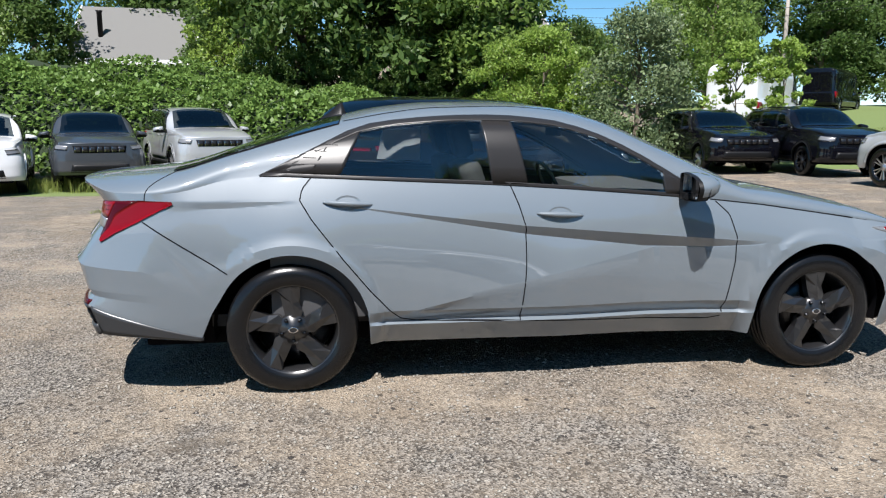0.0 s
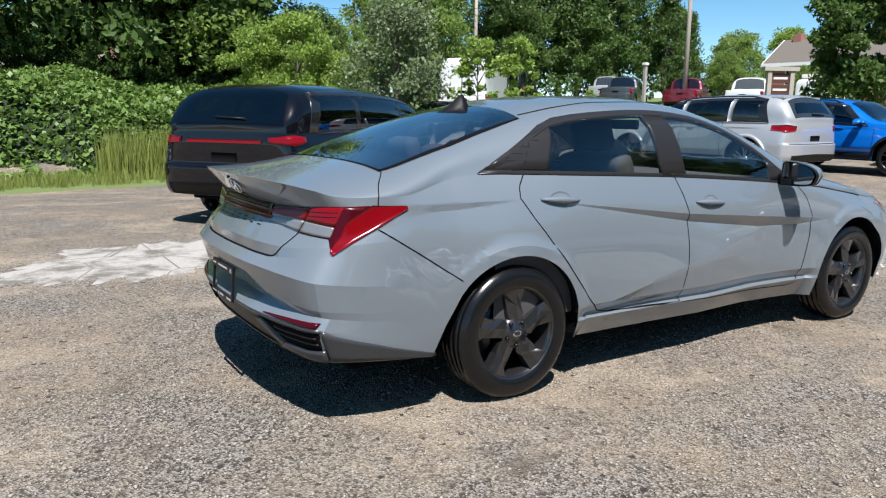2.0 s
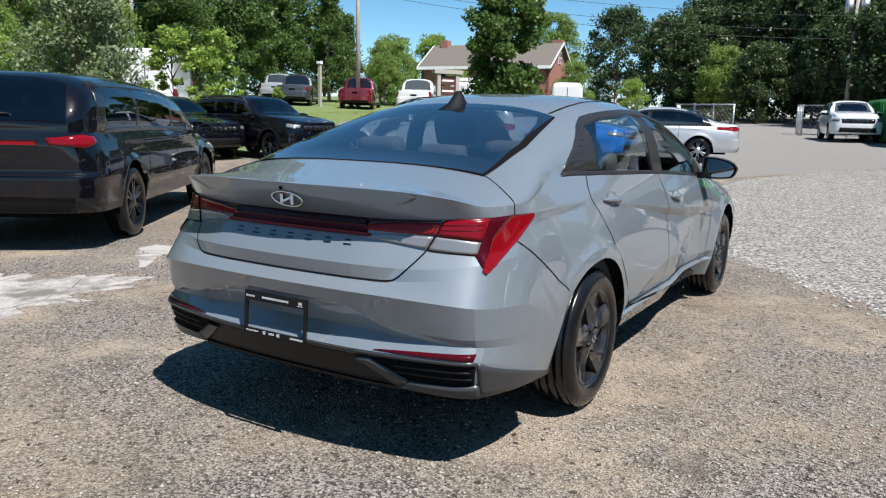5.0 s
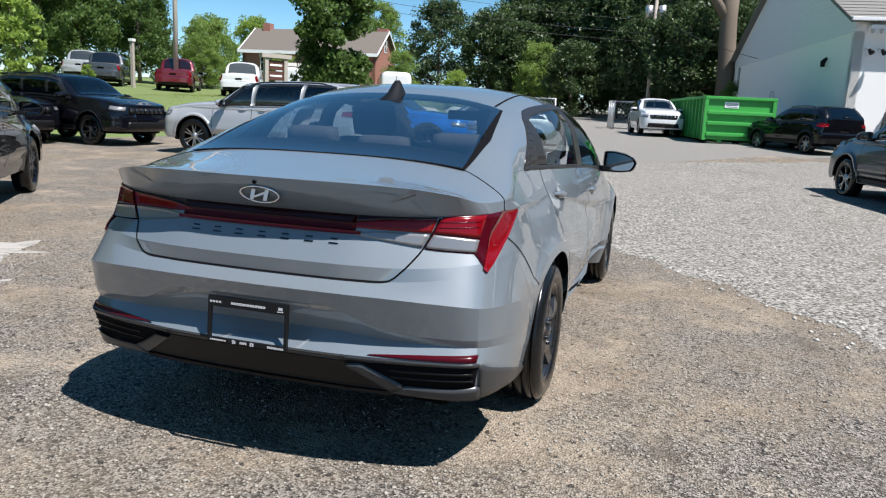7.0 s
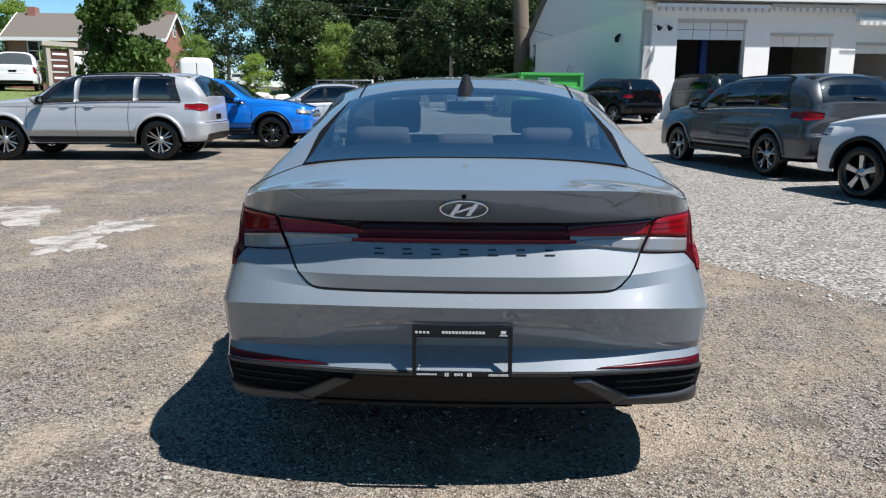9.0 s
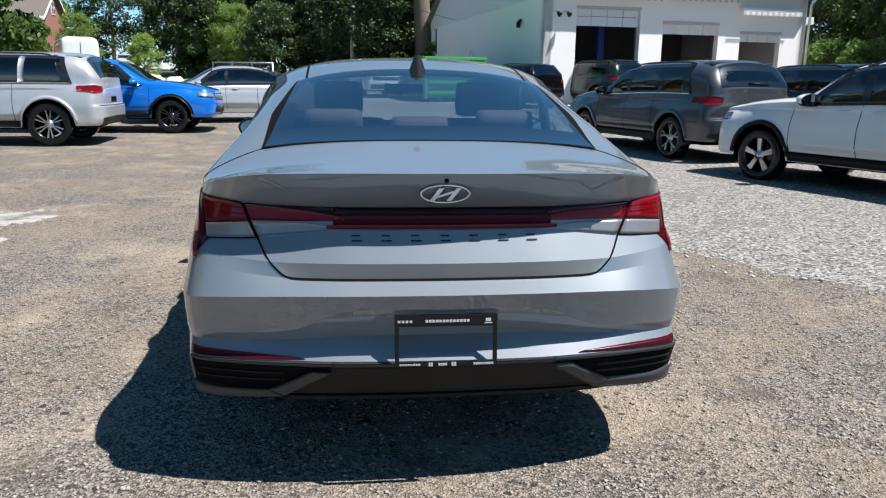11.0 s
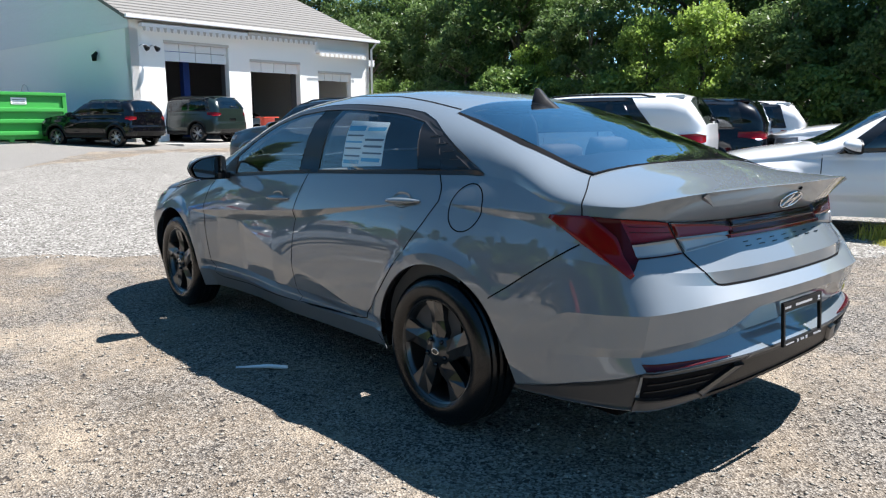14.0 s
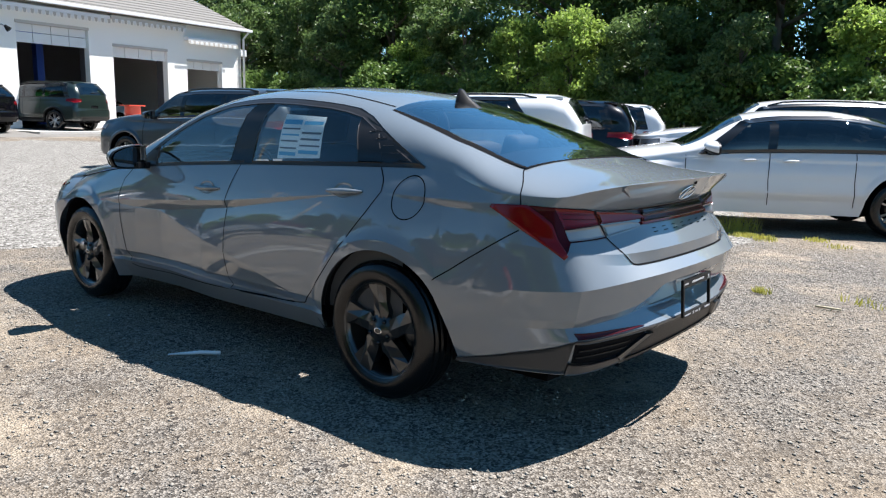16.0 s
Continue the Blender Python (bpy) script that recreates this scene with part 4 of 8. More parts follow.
        mesh_part("side_marker", v, f, LAMP_RED, head)
        # spoiler corner facet: a thin blade standing off the underside, its face turned up and inwards
        a, c = rearf(s * 0.545, 1.014), rearf(s * 0.462, 0.962)
        b2 = rearf(s * 0.566, 1.010) + Vector((-0.009, 0, -0.003))
        mesh_part("spoiler_facet", [a + Vector((-0.002, 0, 0.001)), c + Vector((-0.004, 0, 0)), b2, rearf(s * 0.553, 0.996)], [(0, 1, 2), (2, 1, 3), (0, 2, 3)], PAINT_GREY, car, smooth=False)
        # bumper corner: reflector, vent, lower blades
        v, f = ruled(f3, [P(0.43, 0.456), P(0.60, 0.453), P(0.782, 0.450)], [P(0.45, 0.459), P(0.60, 0.467), P(0.784, 0.473)], 14, 2, 0.005, s, 0.02)
        mesh_part("rear_reflector", v, f, LAMP_DARKRED, car)
        v, f = ruled(f3, [P(0.50, 0.345), P(0.70, 0.348), S(-0.915, 0.356)], [P(0.40, 0.428), P(0.60, 0.434), S(-0.935, 0.434)], 16, 5, 0.004, s, 0.02)
        mesh_part("bumper_vent", v, f, SEAM, car)
        for zz in (0.378, 0.405):
            v, f = ruled(f3, [P(0.50, zz), P(0.77, zz)], [P(0.50, zz + 0.006), P(0.77, zz + 0.006)], 12, 1, 0.008, s, 0.012)
            mesh_part("vent_slat", v, f, BLACK_TRIM, car)
        v, f = ruled(f3, [P(0.35, 0.420), P(0.50, 0.322)], [P(0.41, 0.424), P(0.545, 0.348)], 10, 3, 0.016, s, 0.03)
        mesh_part("diffuser_blade", v, f, SATIN, car)
        v, f = ruled(f3, [P(0.50, 0.318), P(0.70, 0.309), S(-0.888, 0.310)], [P(0.545, 0.348), P(0.70, 0.346), S(-0.905, 0.356)], 16, 3, 0.016, s, 0.03)
        mesh_part("diffuser_blade", v, f, SATIN, car)
        v, f = ruled(f3, [P(0.34, 0.437), P(0.60, 0.437), S(-0.930, 0.436)], [P(0.34, 0.450), P(0.60, 0.449), S(-0.938, 0.447)], 14, 2, 0.007, s, 0.02)
        mesh_part("bumper_lip", v, f, SATIN, car)
        v, f = ruled(f3, [S(-0.888, 0.310), S(-0.70, 0.298), S(-0.42, 0.272)], [S(-0.932, 0.444), S(-0.70, 0.366), S(-0.42, 0.284)], 18, 5, 0.005, s, 0.02)
        mesh_part("lower_valance", v, f, SATIN, car)
    # light bar, lower black apron with a satin lip above and below
    for nm, y1, z0, z1, mat in (("light_bar", 0.36, 0.847, 0.858, LAMP_RED), ("light_bar_cover", 0.34, 0.859, 0.884, LAMP_DARKRED), ("light_bar_cover", 0.33, 0.885, 0.912, LAMP_SMOKED)):
        v, f = ruled(rearf, [(-y1, z0), (0, z0), (y1, z0)], [(-y1, z1), (0, z1), (y1, z1)], 30, 3, 0.006, 1, 0.012)
        mesh_part(nm, v, f, mat, car)
    for s in (1, -1):
        v, f = ruled(rearf, [(s * 0.33, 0.885), (s * 0.42, 0.899), (s * 0.611, 0.915)], [(s * 0.33, 0.912), (s * 0.42, 0.913), (s * 0.613, 0.919)], 10, 2, 0.005, 1, 0.012)
        mesh_part("light_bar_cover", v, f, LAMP_SMOKED, car)
    v, f = ruled(rearf, [(-0.50, 0.318), (0, 0.318), (0.50, 0.318)], [(-0.40, 0.440), (0, 0.440), (0.40, 0.440)], 30, 6, 0.003, 1, 0.02)
    mesh_part("rear_apron", v, f, BLACK_TRIM, car)
    v, f = ruled(rearf, [(-0.35, 0.436), (0, 0.436), (0.35, 0.436)], [(-0.35, 0.450), (0, 0.450), (0.35, 0.450)], 20, 2, 0.007, 1, 0.02)
    mesh_part("bumper_lip", v, f, SATIN, car)
    v, f = ruled(rearf, [(-0.50, 0.303), (0, 0.303), (0.50, 0.303)], [(-0.50, 0.320), (0, 0.320), (0.50, 0.320)], 20, 2, 0.010, 1, 0.03)
    mesh_part("lower_lip", v, f, BLACK_TRIM, car)
    # badge: an oval ring with a slanted bar
    badge = new("badge")
    badge.parent = car
    c = sh.rear_pt(0, 0.962)
    tilt = pose(c.x - 0.012, 0, 0.962, 0, -35, 0)
    ring, rf = [], []
    for i in range(32):
        a = 2 * math.pi * i / 32
        for j in range(6):
            w = 2 * math.pi * j / 6
            ring.append(tilt @ Vector((0.004 * math.sin(w), (0.074 + 0.005 * math.cos(w)) * math.cos(a), (0.036 + 0.004 * math.cos(w)) * math.sin(a))))
    for i in range(32):
        for j in range(6):
            rf.append((i * 6 + j, i * 6 + (j + 1) % 6, ((i + 1) % 32) * 6 + (j + 1) % 6, ((i + 1) % 32) * 6 + j))
    mesh_part("badge_ring", ring, rf, CHROME, badge)
    for dy, wy, hz_, sk in ((-0.026, 0.008, 0.027, 0.5), (0.026, 0.008, 0.027, 0.5), (0.0, 0.024, 0.0055, 0.0)):
        bm = bmesh.new()
        add_box(bm, -0.004, 0.003, -wy, wy, -hz_, hz_, 0.002)
        for vv in bm.verts:
            if sk == 0.0:
                vv.co.z -= vv.co.y * 0.45
            vv.co.y += dy - vv.co.z * sk
        bmesh.ops.transform(bm, matrix=tilt, verts=bm.verts)
        part("badge_bar", bm, CHROME, badge)
    cam_c = sh.rear_pt(0, 1.008)
    v, f = tube_mesh([(cam_c.x + 0.02, 0, 1.012), (cam_c.x - 0.005, 0, 1.006)], [0.007, 0.007], 12)
    mesh_part("rear_camera", v, f, SEAM, car)
    # model lettering as plain raised bars
    word = new("model_badge")
    word.parent = car
    for i in range(7):
        y = 0.268 - i * 0.0905
        for y0, y1, z0, z1 in ((-0.016, 0.016, 0.814, 0.8165), (-0.010, 0.016, 0.828, 0.8305)):
            v, f = ruled(rearf, [(y + y0, z0), (y + y1, z0)], [(y + y0, z1), (y + y1, z1)], 2, 1, 0.004, 1, 0.006)
            mesh_part("letter_bar", v, f, DARK_CHROME, word, smooth=False)
    # plate holder with an empty middle
    holder = new("plate_holder")
    holder.parent = car
    tp, bt = Vector((-1.080, 0, 0.604)), Vector((-1.092, 0, 0.440))
    ang = math.degrees(math.atan2(tp.x - bt.x, tp.z - bt.z))
    hm = pose((tp.x + bt.x) / 2, 0, (tp.z + bt.z) / 2, 0, ang, 0)
    for y0, y1, z0, z1 in ((-0.157, 0.157, 0.046, 0.082), (-0.157, 0.157, -0.080, -0.064), (-0.157, -0.144, -0.065, 0.047), (0.144, 0.157, -0.065, 0.047)):
        bm = bmesh.new()
        add_box(bm, -0.006, 0.006, y0, y1, z0, z1, 0.002, hm)
        part("holder_bar", bm, BLACK_TRIM, holder)
    # small print on the frame, too small to read: short strokes along two lines, two emblems at the ends
    strokes = [(-0.070 + i * 0.0105, -0.062 + i * 0.0105, 0.059, 0.067) for i in range(13)]
    strokes += [(0.104 + i * 0.012, 0.112 + i * 0.012, 0.059, 0.066) for i in range(4)]
    strokes += [(-0.136, -0.120, 0.060, 0.070), (-0.140, -0.116, 0.0535, 0.0565)]
    for y0, y1, n, h in ((-0.145, -0.082, 9, 0.0035), (-0.030, -0.014, 2, 0.006), (-0.002, 0.026, 4, 0.004), (0.042, 0.056, 2, 0.006), (0.080, 0.145, 8, 0.0025)):
        w = (y1 - y0) / n
        strokes += [(y0 + i * w, y0 + (i + 0.75) * w, -0.0725 - h, -0.0725 + h) for i in range(n)]
    for y0, y1, z0, z1 in strokes:
        bm = bmesh.new()
        add_box(bm, -0.0075, -0.0062, y0, y1, z0, z1, 0, hm)
        part("print_bar", bm, GREY_MARK, holder)
    # roof aerial
    fin = new("roof_aerial")
    fin.parent = car
    prof = [(0.12, 0.0), (0.19, 0.028), (0.245, 0.062), (0.262, 0.066), (0.285, 0.0)]
    vs, fs = [], []
    for x, h in prof[::-1]:
        z0 = sh.top(0.21) + (x - 0.21) * 0.20
        for k, (yy, zz) in enumerate(((-0.040, 0), (-0.013, h * 1.12), (0.013, h * 1.12), (0.040, 0))):
            vs.append((0.20 + (0.20 - x) * -1.0, yy, z0 - 0.004 + zz))
    for i in range(len(prof) - 1):
        for k in range(3):
            fs.append((i * 4 + k, i * 4 + k + 1, i * 4 + k + 5, i * 4 + k + 4))
    mesh_part("fin", vs, fs, BLACK_TRIM, fin)
    # fuel flap ring, left side only
    ring = [(-0.11 + 0.085 * math.cos(2 * math.pi * i / 36), 0.915 + 0.092 * math.sin(2 * math.pi * i / 36)) for i in range(37)]
    v, f = seam_strip(sidef, ring, 0.005, 0.001, 1, 0.012)
    mesh_part("fuel_flap", v, f, SEAM, car)
    for s in (1, -1):
        v, f = seam_strip(decf, [(0.26, s * 0.50), (0.8, s * 0.52), (1.48, s * 0.47)], 0.010, 0.0015, 1)
        mesh_part("roof_seam", v, f, SEAM, car)
    for x in (0.0, 2.72):
        for s in (1, -1):
            wheel(car, x, s * 0.79, 0.316, 0.222, 0.205, RIM_BLACK, "five")
    # cabin
    box_part("cabin_floor", -0.4, 2.25, -0.70, 0.70, 0.30, 0.36, CABIN, car)
    box_part("parcel_shelf", -0.62, -0.02, -0.62, 0.62, 0.95, 0.99, CABIN, car, 0.01)
    for s in (1, -1):
        v, f = ruled(lambda x, z: Vector((x, sh.side_y(x, min(z, sh.belt(x))) - 0.06, z)), [(-0.1, 0.36), (2.2, 0.36)], [(-0.1, 1.0), (0.8, 0.98), (2.2, 0.89)], 20, 4, 0.0, s)
        mesh_part("door_lining", v, f, CABIN, car)
    v, f = ruled(decf, [(0.28, -0.50), (1.46, -0.48)], [(0.28, 0.50), (1.46, 0.48)], 16, 14, -0.03, 1)
    mesh_part("headlining", v, f, HEADLINER, car)
    for y in (0.38, -0.38):
        seat_thing(car, 1.10, y, 0.52)
        seat_thing(car, 0.34, y, 0.40)
    seat_thing(car, 0.34, 0.0, 0.37)
    box_part("dashboard", 1.72, 2.25, -0.72, 0.72, 0.62, 0.93, CABIN, car, 0.06)
    sw = []
    for i in range(25):
        a = 2 * math.pi * i / 24
        sw.append(pose(1.62, 0.38, 0.88, 0, -25, 0) @ Vector((0, 0.18 * math.cos(a), 0.18 * math.sin(a))))
    tube_part("steering_wheel", sw, 0.014, CABIN, car, 6)
    box_part("rear_view_mirror", 1.50, 1.53, -0.12, 0.12, 1.22, 1.28, CABIN, car, 0.01)
    # price sheet inside the left rear door window
    sheet = new("price_sheet")
    sheet.parent = car
    g = lambda x, z: Vector((x, sh.up_y(x, z) - 0.012, z))
    v, f = ruled(g, [(0.50, 1.050), (0.80, 1.035)], [(0.54, 1.245), (0.80, 1.255)], 4, 4, 0.0, 1)
    mesh_part("paper", v, f, PAPER, sheet)
    for x0, x1, z0, z1, mat in ((0.67, 0.79, 1.205, 1.228, PAPER_BLUE), (0.54, 0.655, 1.205, 1.222, PAPER_BLUE), (0.53, 0.655, 1.16, 1.17, INK), (0.53, 0.655, 1.13, 1.14, INK), (0.52, 0.655, 1.10, 1.108, INK), (0.67, 0.79, 1.18, 1.188, INK), (0.67, 0.79, 1.15, 1.158, PAPER_BLUE), (0.67, 0.79, 1.12, 1.128, INK), (0.67, 0.79, 1.085, 1.093, INK), (0.52, 0.655, 1.065, 1.082, PAPER_BLUE), (0.67, 0.79, 1.052, 1.07, PAPER_BLUE)):
        v, f = ruled(g, [(x0, z0), (x1, z0)], [(x0, z1), (x1, z1)], 2, 1, 0.002, 1)
        mesh_part("print_bar", v, f, mat, sheet)
    return car


main_car()


def car_spec(kind, L, W, H, wb, ro, R, density=0.4):
    """Proportions of a plain parked vehicle."""
    fo = L - wb - ro
    xe = wb + fo
    sp = dict(wb=wb, R=R, arch=R + 0.065, clear=0.20 if kind in ("sedan", "hatch") else 0.26, zm=0.66, flare=0.016, density=density, nr=5.2, nf=3.6, kind=kind, H=H, ro=ro, xe=xe)
    sp["xc"] = -R - 0.12 if ro > 0.9 else -R - 0.09
    sp["xf"] = wb + R + 0.09
    if kind == "sedan":
        zb, zh = 0.66 * H, 0.60 * H
        sp["top"] = [(-ro, zb + 0.06), (-ro + 0.25, zb + 0.085), (-ro + 0.52, zb + 0.12), (0.30, H - 0.06), (0.75, H), (1.25, H - 0.005), (wb - 1.15, H - 0.07), (wb - 0.42, zb + 0.06), (wb - 0.2, zh + 0.12), (wb + 0.35, zh + 0.03), (xe, zh - 0.16)]
        sp["m"], sp["n"] = 2.7, 2.7
    elif kind == "pickup":
        zb, zh = 0.60 * H, 0.585 * H
        cb = 0.95
        sp["top"] = [(-ro, zb + 0.03), (cb - 0.16, zb + 0.035), (cb - 0.05, zb + 0.12), (cb + 0.12, H - 0.07), (cb + 0.35, H), (wb - 1.35, H - 0.01), (wb - 1.0, H - 0.07), (wb - 0.40, zb + 0.09), (wb + 0.3, zh + 0.09), (xe - 0.12, zh + 0.02), (xe, zh - 0.10)]
        sp["m"], sp["n"] = 3.6, 3.6
    elif kind == "van":
        zb, zh = 0.50 * H, 0.47 * H
        sp["top"] = [(-ro, zb + 0.1), (-ro + 0.05, H - 0.25), (-ro + 0.16, H - 0.04), (0.3, H), (wb - 0.75, H - 0.04), (wb - 0.45, H - 0.16), (wb + 0.28, zb + 0.14), (xe - 0.1, zh), (xe, zh - 0.2)]
        sp["m"], sp["n"], sp["nr"] = 7.0, 6.0, 9.0
    elif kind == "minivan":
        zb, zh = 0.65 * H, 0.60 * H
        sp["top"] = [(-ro, zb + 0.02), (-ro + 0.07, zb + 0.14), (-ro + 0.30, H - 0.12), (-ro + 0.48, H - 0.03), (0.4, H), (1.2, H - 0.015), (wb - 1.05, H - 0.09), (wb - 0.15, zb + 0.06), (wb + 0.35, zh + 0.03), (xe, zh - 0.22)]
        sp["m"], sp["n"] = 3.8, 3.8
    else:
        zb, zh = 0.66 * H, 0.645 * H
        rk = 0.10 if kind == "suv" else 0.16
        sp["top"] = [(-ro, zb + 0.02), (-ro + 0.04, zb + 0.10), (-ro + 0.16 + rk, H - 0.13), (-ro + 0.25 + rk, H - 0.045), (-ro + 0.50 + rk, H - 0.012), (0.55, H), (1.1, H - 0.012), (wb - 1.15, H - 0.08), (wb - 0.42, zb + 0.07), (wb - 0.2, zh + 0.08), (wb + 0.35, zh + 0.02), (xe, zh - 0.12)]
        sp["m"], sp["n"] = 3.5, 3.3
    sp["belt"] = [(-ro, zb), (0.2, zb + 0.01), (wb - 0.55, zb - 0.05), (wb - 0.1, zh - 0.045), (wb + 0.4, zh - 0.10), (xe, zh - 0.24)]
    sp["yb"] = [(-ro, W - 0.15), (-0.3, W - 0.105), (0.6, W - 0.09), (wb - 0.6, W - 0.085), (wb, W - 0.11), (xe, W - 0.22)]
    sp["width"] = [(-ro, W - 0.02), (0, W), (wb, W), (xe, W - 0.04)]
    lo = 0.32 if kind in ("sedan", "hatch") else 0.40
    sp["rear"] = [(lo - 0.1, -ro + 0.14), (lo, -ro + 0.03), (lo + 0.08, -ro), (0.42 * H, -ro), (0.44 * H, -ro + 0.035), (zb - 0.1, -ro + 0.03), (zb + 0.1, -ro + 0.05)]
    sp["nose"] = [(lo - 0.1, xe - 0.10), (lo + 0.02, xe), (lo + 0.25, xe), (zh - 0.12, xe - 0.04), (zh + 0.1, xe - 0.12)]
    sp["sill"] = [(-ro, lo - 0.04), (-R - 0.2, lo - 0.04), (R + 0.1, lo - 0.08), (wb - R - 0.1, lo - 0.08), (wb + R + 0.2, lo - 0.06), (xe, lo - 0.06)]
    sp["ze_r"], sp["ze_f"] = zb + 0.03, zh - 0.16
    sp["zb"], sp["zh"], sp["lo"] = zb, zh, lo
    return sp


def plain_car(name, kind, dims, paint_mat, where, label, rim_mat=None, style="twin", trim=None, density=0.4, cladding=True, category=None, glass=None, lamp="split", group="", wr=None, kick=0.18, chrome=False, posts_mat=None, wrap=1.0):
    """A parked vehicle: shell, windows, lamps, bumpers, wheels, mirrors, handles."""
    L, W, H, wb, ro, R = dims
    sp = car_spec(kind, L, W, H, wb, ro, R, density)
    shoulder, foot = sp["zb"] - 0.085, sp["lo"] + 0.16

    def flank(x, z):
        """A shoulder line and a tucked foot along the doors."""
        w = smooth01((x + R) / 0.5) * (1 - smooth01((x - wb + 0.1) / 0.5))
        d = -0.016 * min(1.0, max(0.0, shoulder - z) / 0.03) * w
        return d + w * (0.016 * min(1.0, max(0.0, foot + 0.16 - z) / 0.16) - 0.035 * min(1.0, max(0.0, foot - z) / 0.08))

    sp["crease"] = flank
    rim_mat, trim, glass = rim_mat or RIM_SILVER, trim or GLOSS_TRIM, glass or DARK_GLASS
    sh0 = Shell(sp)
    bl, tp = sh0.belt, sh0.top
    zb, zh, lo, xe = sp["zb"], sp["zh"], sp["lo"], sp["xe"]
    b = lambda x, d=0.0: (x, bl(x) + d)
    t = lambda x, d=0.0: (x, bl(x) + (tp(x) - bl(x)) * 0.80 + d)
    span = lambda x0, x1, n=8: [x0 + (x1 - x0) * i / n for i in range(n + 1)]
    xr, xa = {"sedan": (-0.28, wb - 0.62), "pickup": (1.02, wb - 0.62), "van": (wb - 0.85, wb + 0.08), "minivan": (-ro + 0.42, wb - 0.42), "suv": (-ro + 0.42, wb - 0.62), "hatch": (-ro + 0.55, wb - 0.62)}[kind]
    xr = xr if wr is None else wr
    xm = wb - 1.42 if kind != "van" else wb - 0.9
    posts = [x for x in (0.42 if kind not in ("sedan", "pickup") else xr - 1, xm) if xr + 0.3 < x < xa - 0.3]
    cuts = [xr] + posts + [xa]
    xtop = lambda x: xr + kick if x == xr else (xa - (0.55 if kind != "van" else 0.3) if x == xa else x - 0.03)
    sp["side_holes"] = [[b(x, 0.03) for x in span(xr + 0.08, xa - 0.10)] + [t(x, -0.02) for x in span(xtop(xa) - 0.02, xtop(xr) + 0.03)]]
    sp["trims"] = [([b(x, -0.005) for x in span(xr, xa)], [b(x, 0.04) for x in span(xr + 0.04, xa - 0.06)]), ([t(x, -0.03) for x in span(xtop(xr), xtop(xa))], [t(x, 0.02) for x in span(xtop(xr) - 0.02, xtop(xa) + 0.04)])]
    sp["trims"] += [([b(x - 0.05, 0.02), b(x + 0.05, 0.02)], [t(x - 0.08), t(x + 0.02)]) for x in posts]
    sp["trims"] += [([b(xa - 0.16, 0.0), b(xa + 0.03, 0.0)], [t(xtop(xa) - 0.06), t(xtop(xa) + 0.07, 0.015)]), ([b(xr - 0.03, 0.0), b(xr + 0.14, 0.0)], [t(xtop(xr) - 0.06, 0.015), t(xtop(xr) + 0.10)])]
    sp["panes"] = []
    for c0, c1 in zip(cuts, cuts[1:]):
        sp["panes"].append(([b(x, 0.02) for x in span(c0 + 0.03, c1 - 0.03, 4)], [t(x, 0.0) for x in span(xtop(c0) + 0.02, xtop(c1) - 0.02, 4)]))
    # rear window and windscreen
    zr = lambda k: bl(-ro) + (H - bl(-ro)) * k
    grid = np.linspace(-ro, 1.2, 300)
    xz = lambda z: float(grid[int(np.argmin([abs(tp(g) - z) for g in grid]))])
    if kind != "van":
        x0 = cuts[0] - 0.30 if kind == "pickup" else (-ro + 0.52 if kind == "sedan" else xz(zr(0.20)))
        x1 = 1.10 if kind == "pickup" else (0.32 if kind == "sedan" else xz(zr(0.84)))
        if kind == "pickup":
            x0, x1 = 0.90, 1.05
        wr = W - 0.24
        sp["rear_glass"] = ([(x0, -wr), (x0 - 0.005, 0), (x0, wr)], [(x1, -wr + 0.09), (x1 + 0.02, 0), (x1, wr - 0.09)])
        sp["top_holes"] = [[(x0 + 0.05, 0.0), (x0 + 0.05, wr - 0.10), (x1 - 0.05, wr - 0.19), (x1 - 0.04, 0.0)]]
    else:
        sp["top_holes"] = []
    wx0, wx1 = {"van": (wb + 0.24, wb - 0.42), "minivan": (wb - 0.18, wb - 1.02)}.get(kind, (wb - 0.42, wb - 1.12))
    sp["windscreen"] = ([(wx0, -W + 0.22), (wx0 + 0.06, 0.0), (wx0, W - 0.22)], [(wx1, -W + 0.34), (wx1 - 0.03, 0), (wx1, W - 0.34)])
    sp["top_holes"].append([(wx1 + 0.05, 0.0), (wx1 + 0.06, W - 0.40), (wx0 - 0.06, W - 0.28), (wx0 - 0.03, 0.0)])
    sh = Shell(sp)
    car = root(name, where, label, category or ("car" if kind in ("sedan", "hatch") else {"suv": "car", "pickup": "truck", "van": "van", "minivan": "van"}[kind]), group)
    v, f = sh.build()
    mesh_part("body", v, f, paint_mat, car)
    dlo_parts(car, sh, sp, glass, trim, 0.009)
    up = lambda x, z: Vector((x, sh.up_y(x, z), z))
    for s in (1, -1):
        if chrome:
            v, f = ruled(up, [b(x, -0.012) for x in span(xr - 0.02, xa + 0.02)], [b(x, 0.008) for x in span(xr, xa)], 20, 1, 0.016, s, 0.012)
            mesh_part("chrome_strip", v, f, CHROME, car)
        if posts_mat:
            for x in posts:
                v, f = ruled(up, [b(x - 0.05, 0.02), b(x + 0.05, 0.02)], [t(x - 0.08), t(x + 0.02)], 2, 6, 0.017, s, 0.012)
                mesh_part("pillar_cover", v, f, posts_mat, car)
    undercarriage(car, sh, sp)
    f3 = lambda a, z: sh.low(a, z)
    side = lambda x, z: sh.side_pt(x, z)
    rearf, frontf = lambda y, z: sh.rear_pt(y, z), lambda y, z: sh.front_pt(y, z)
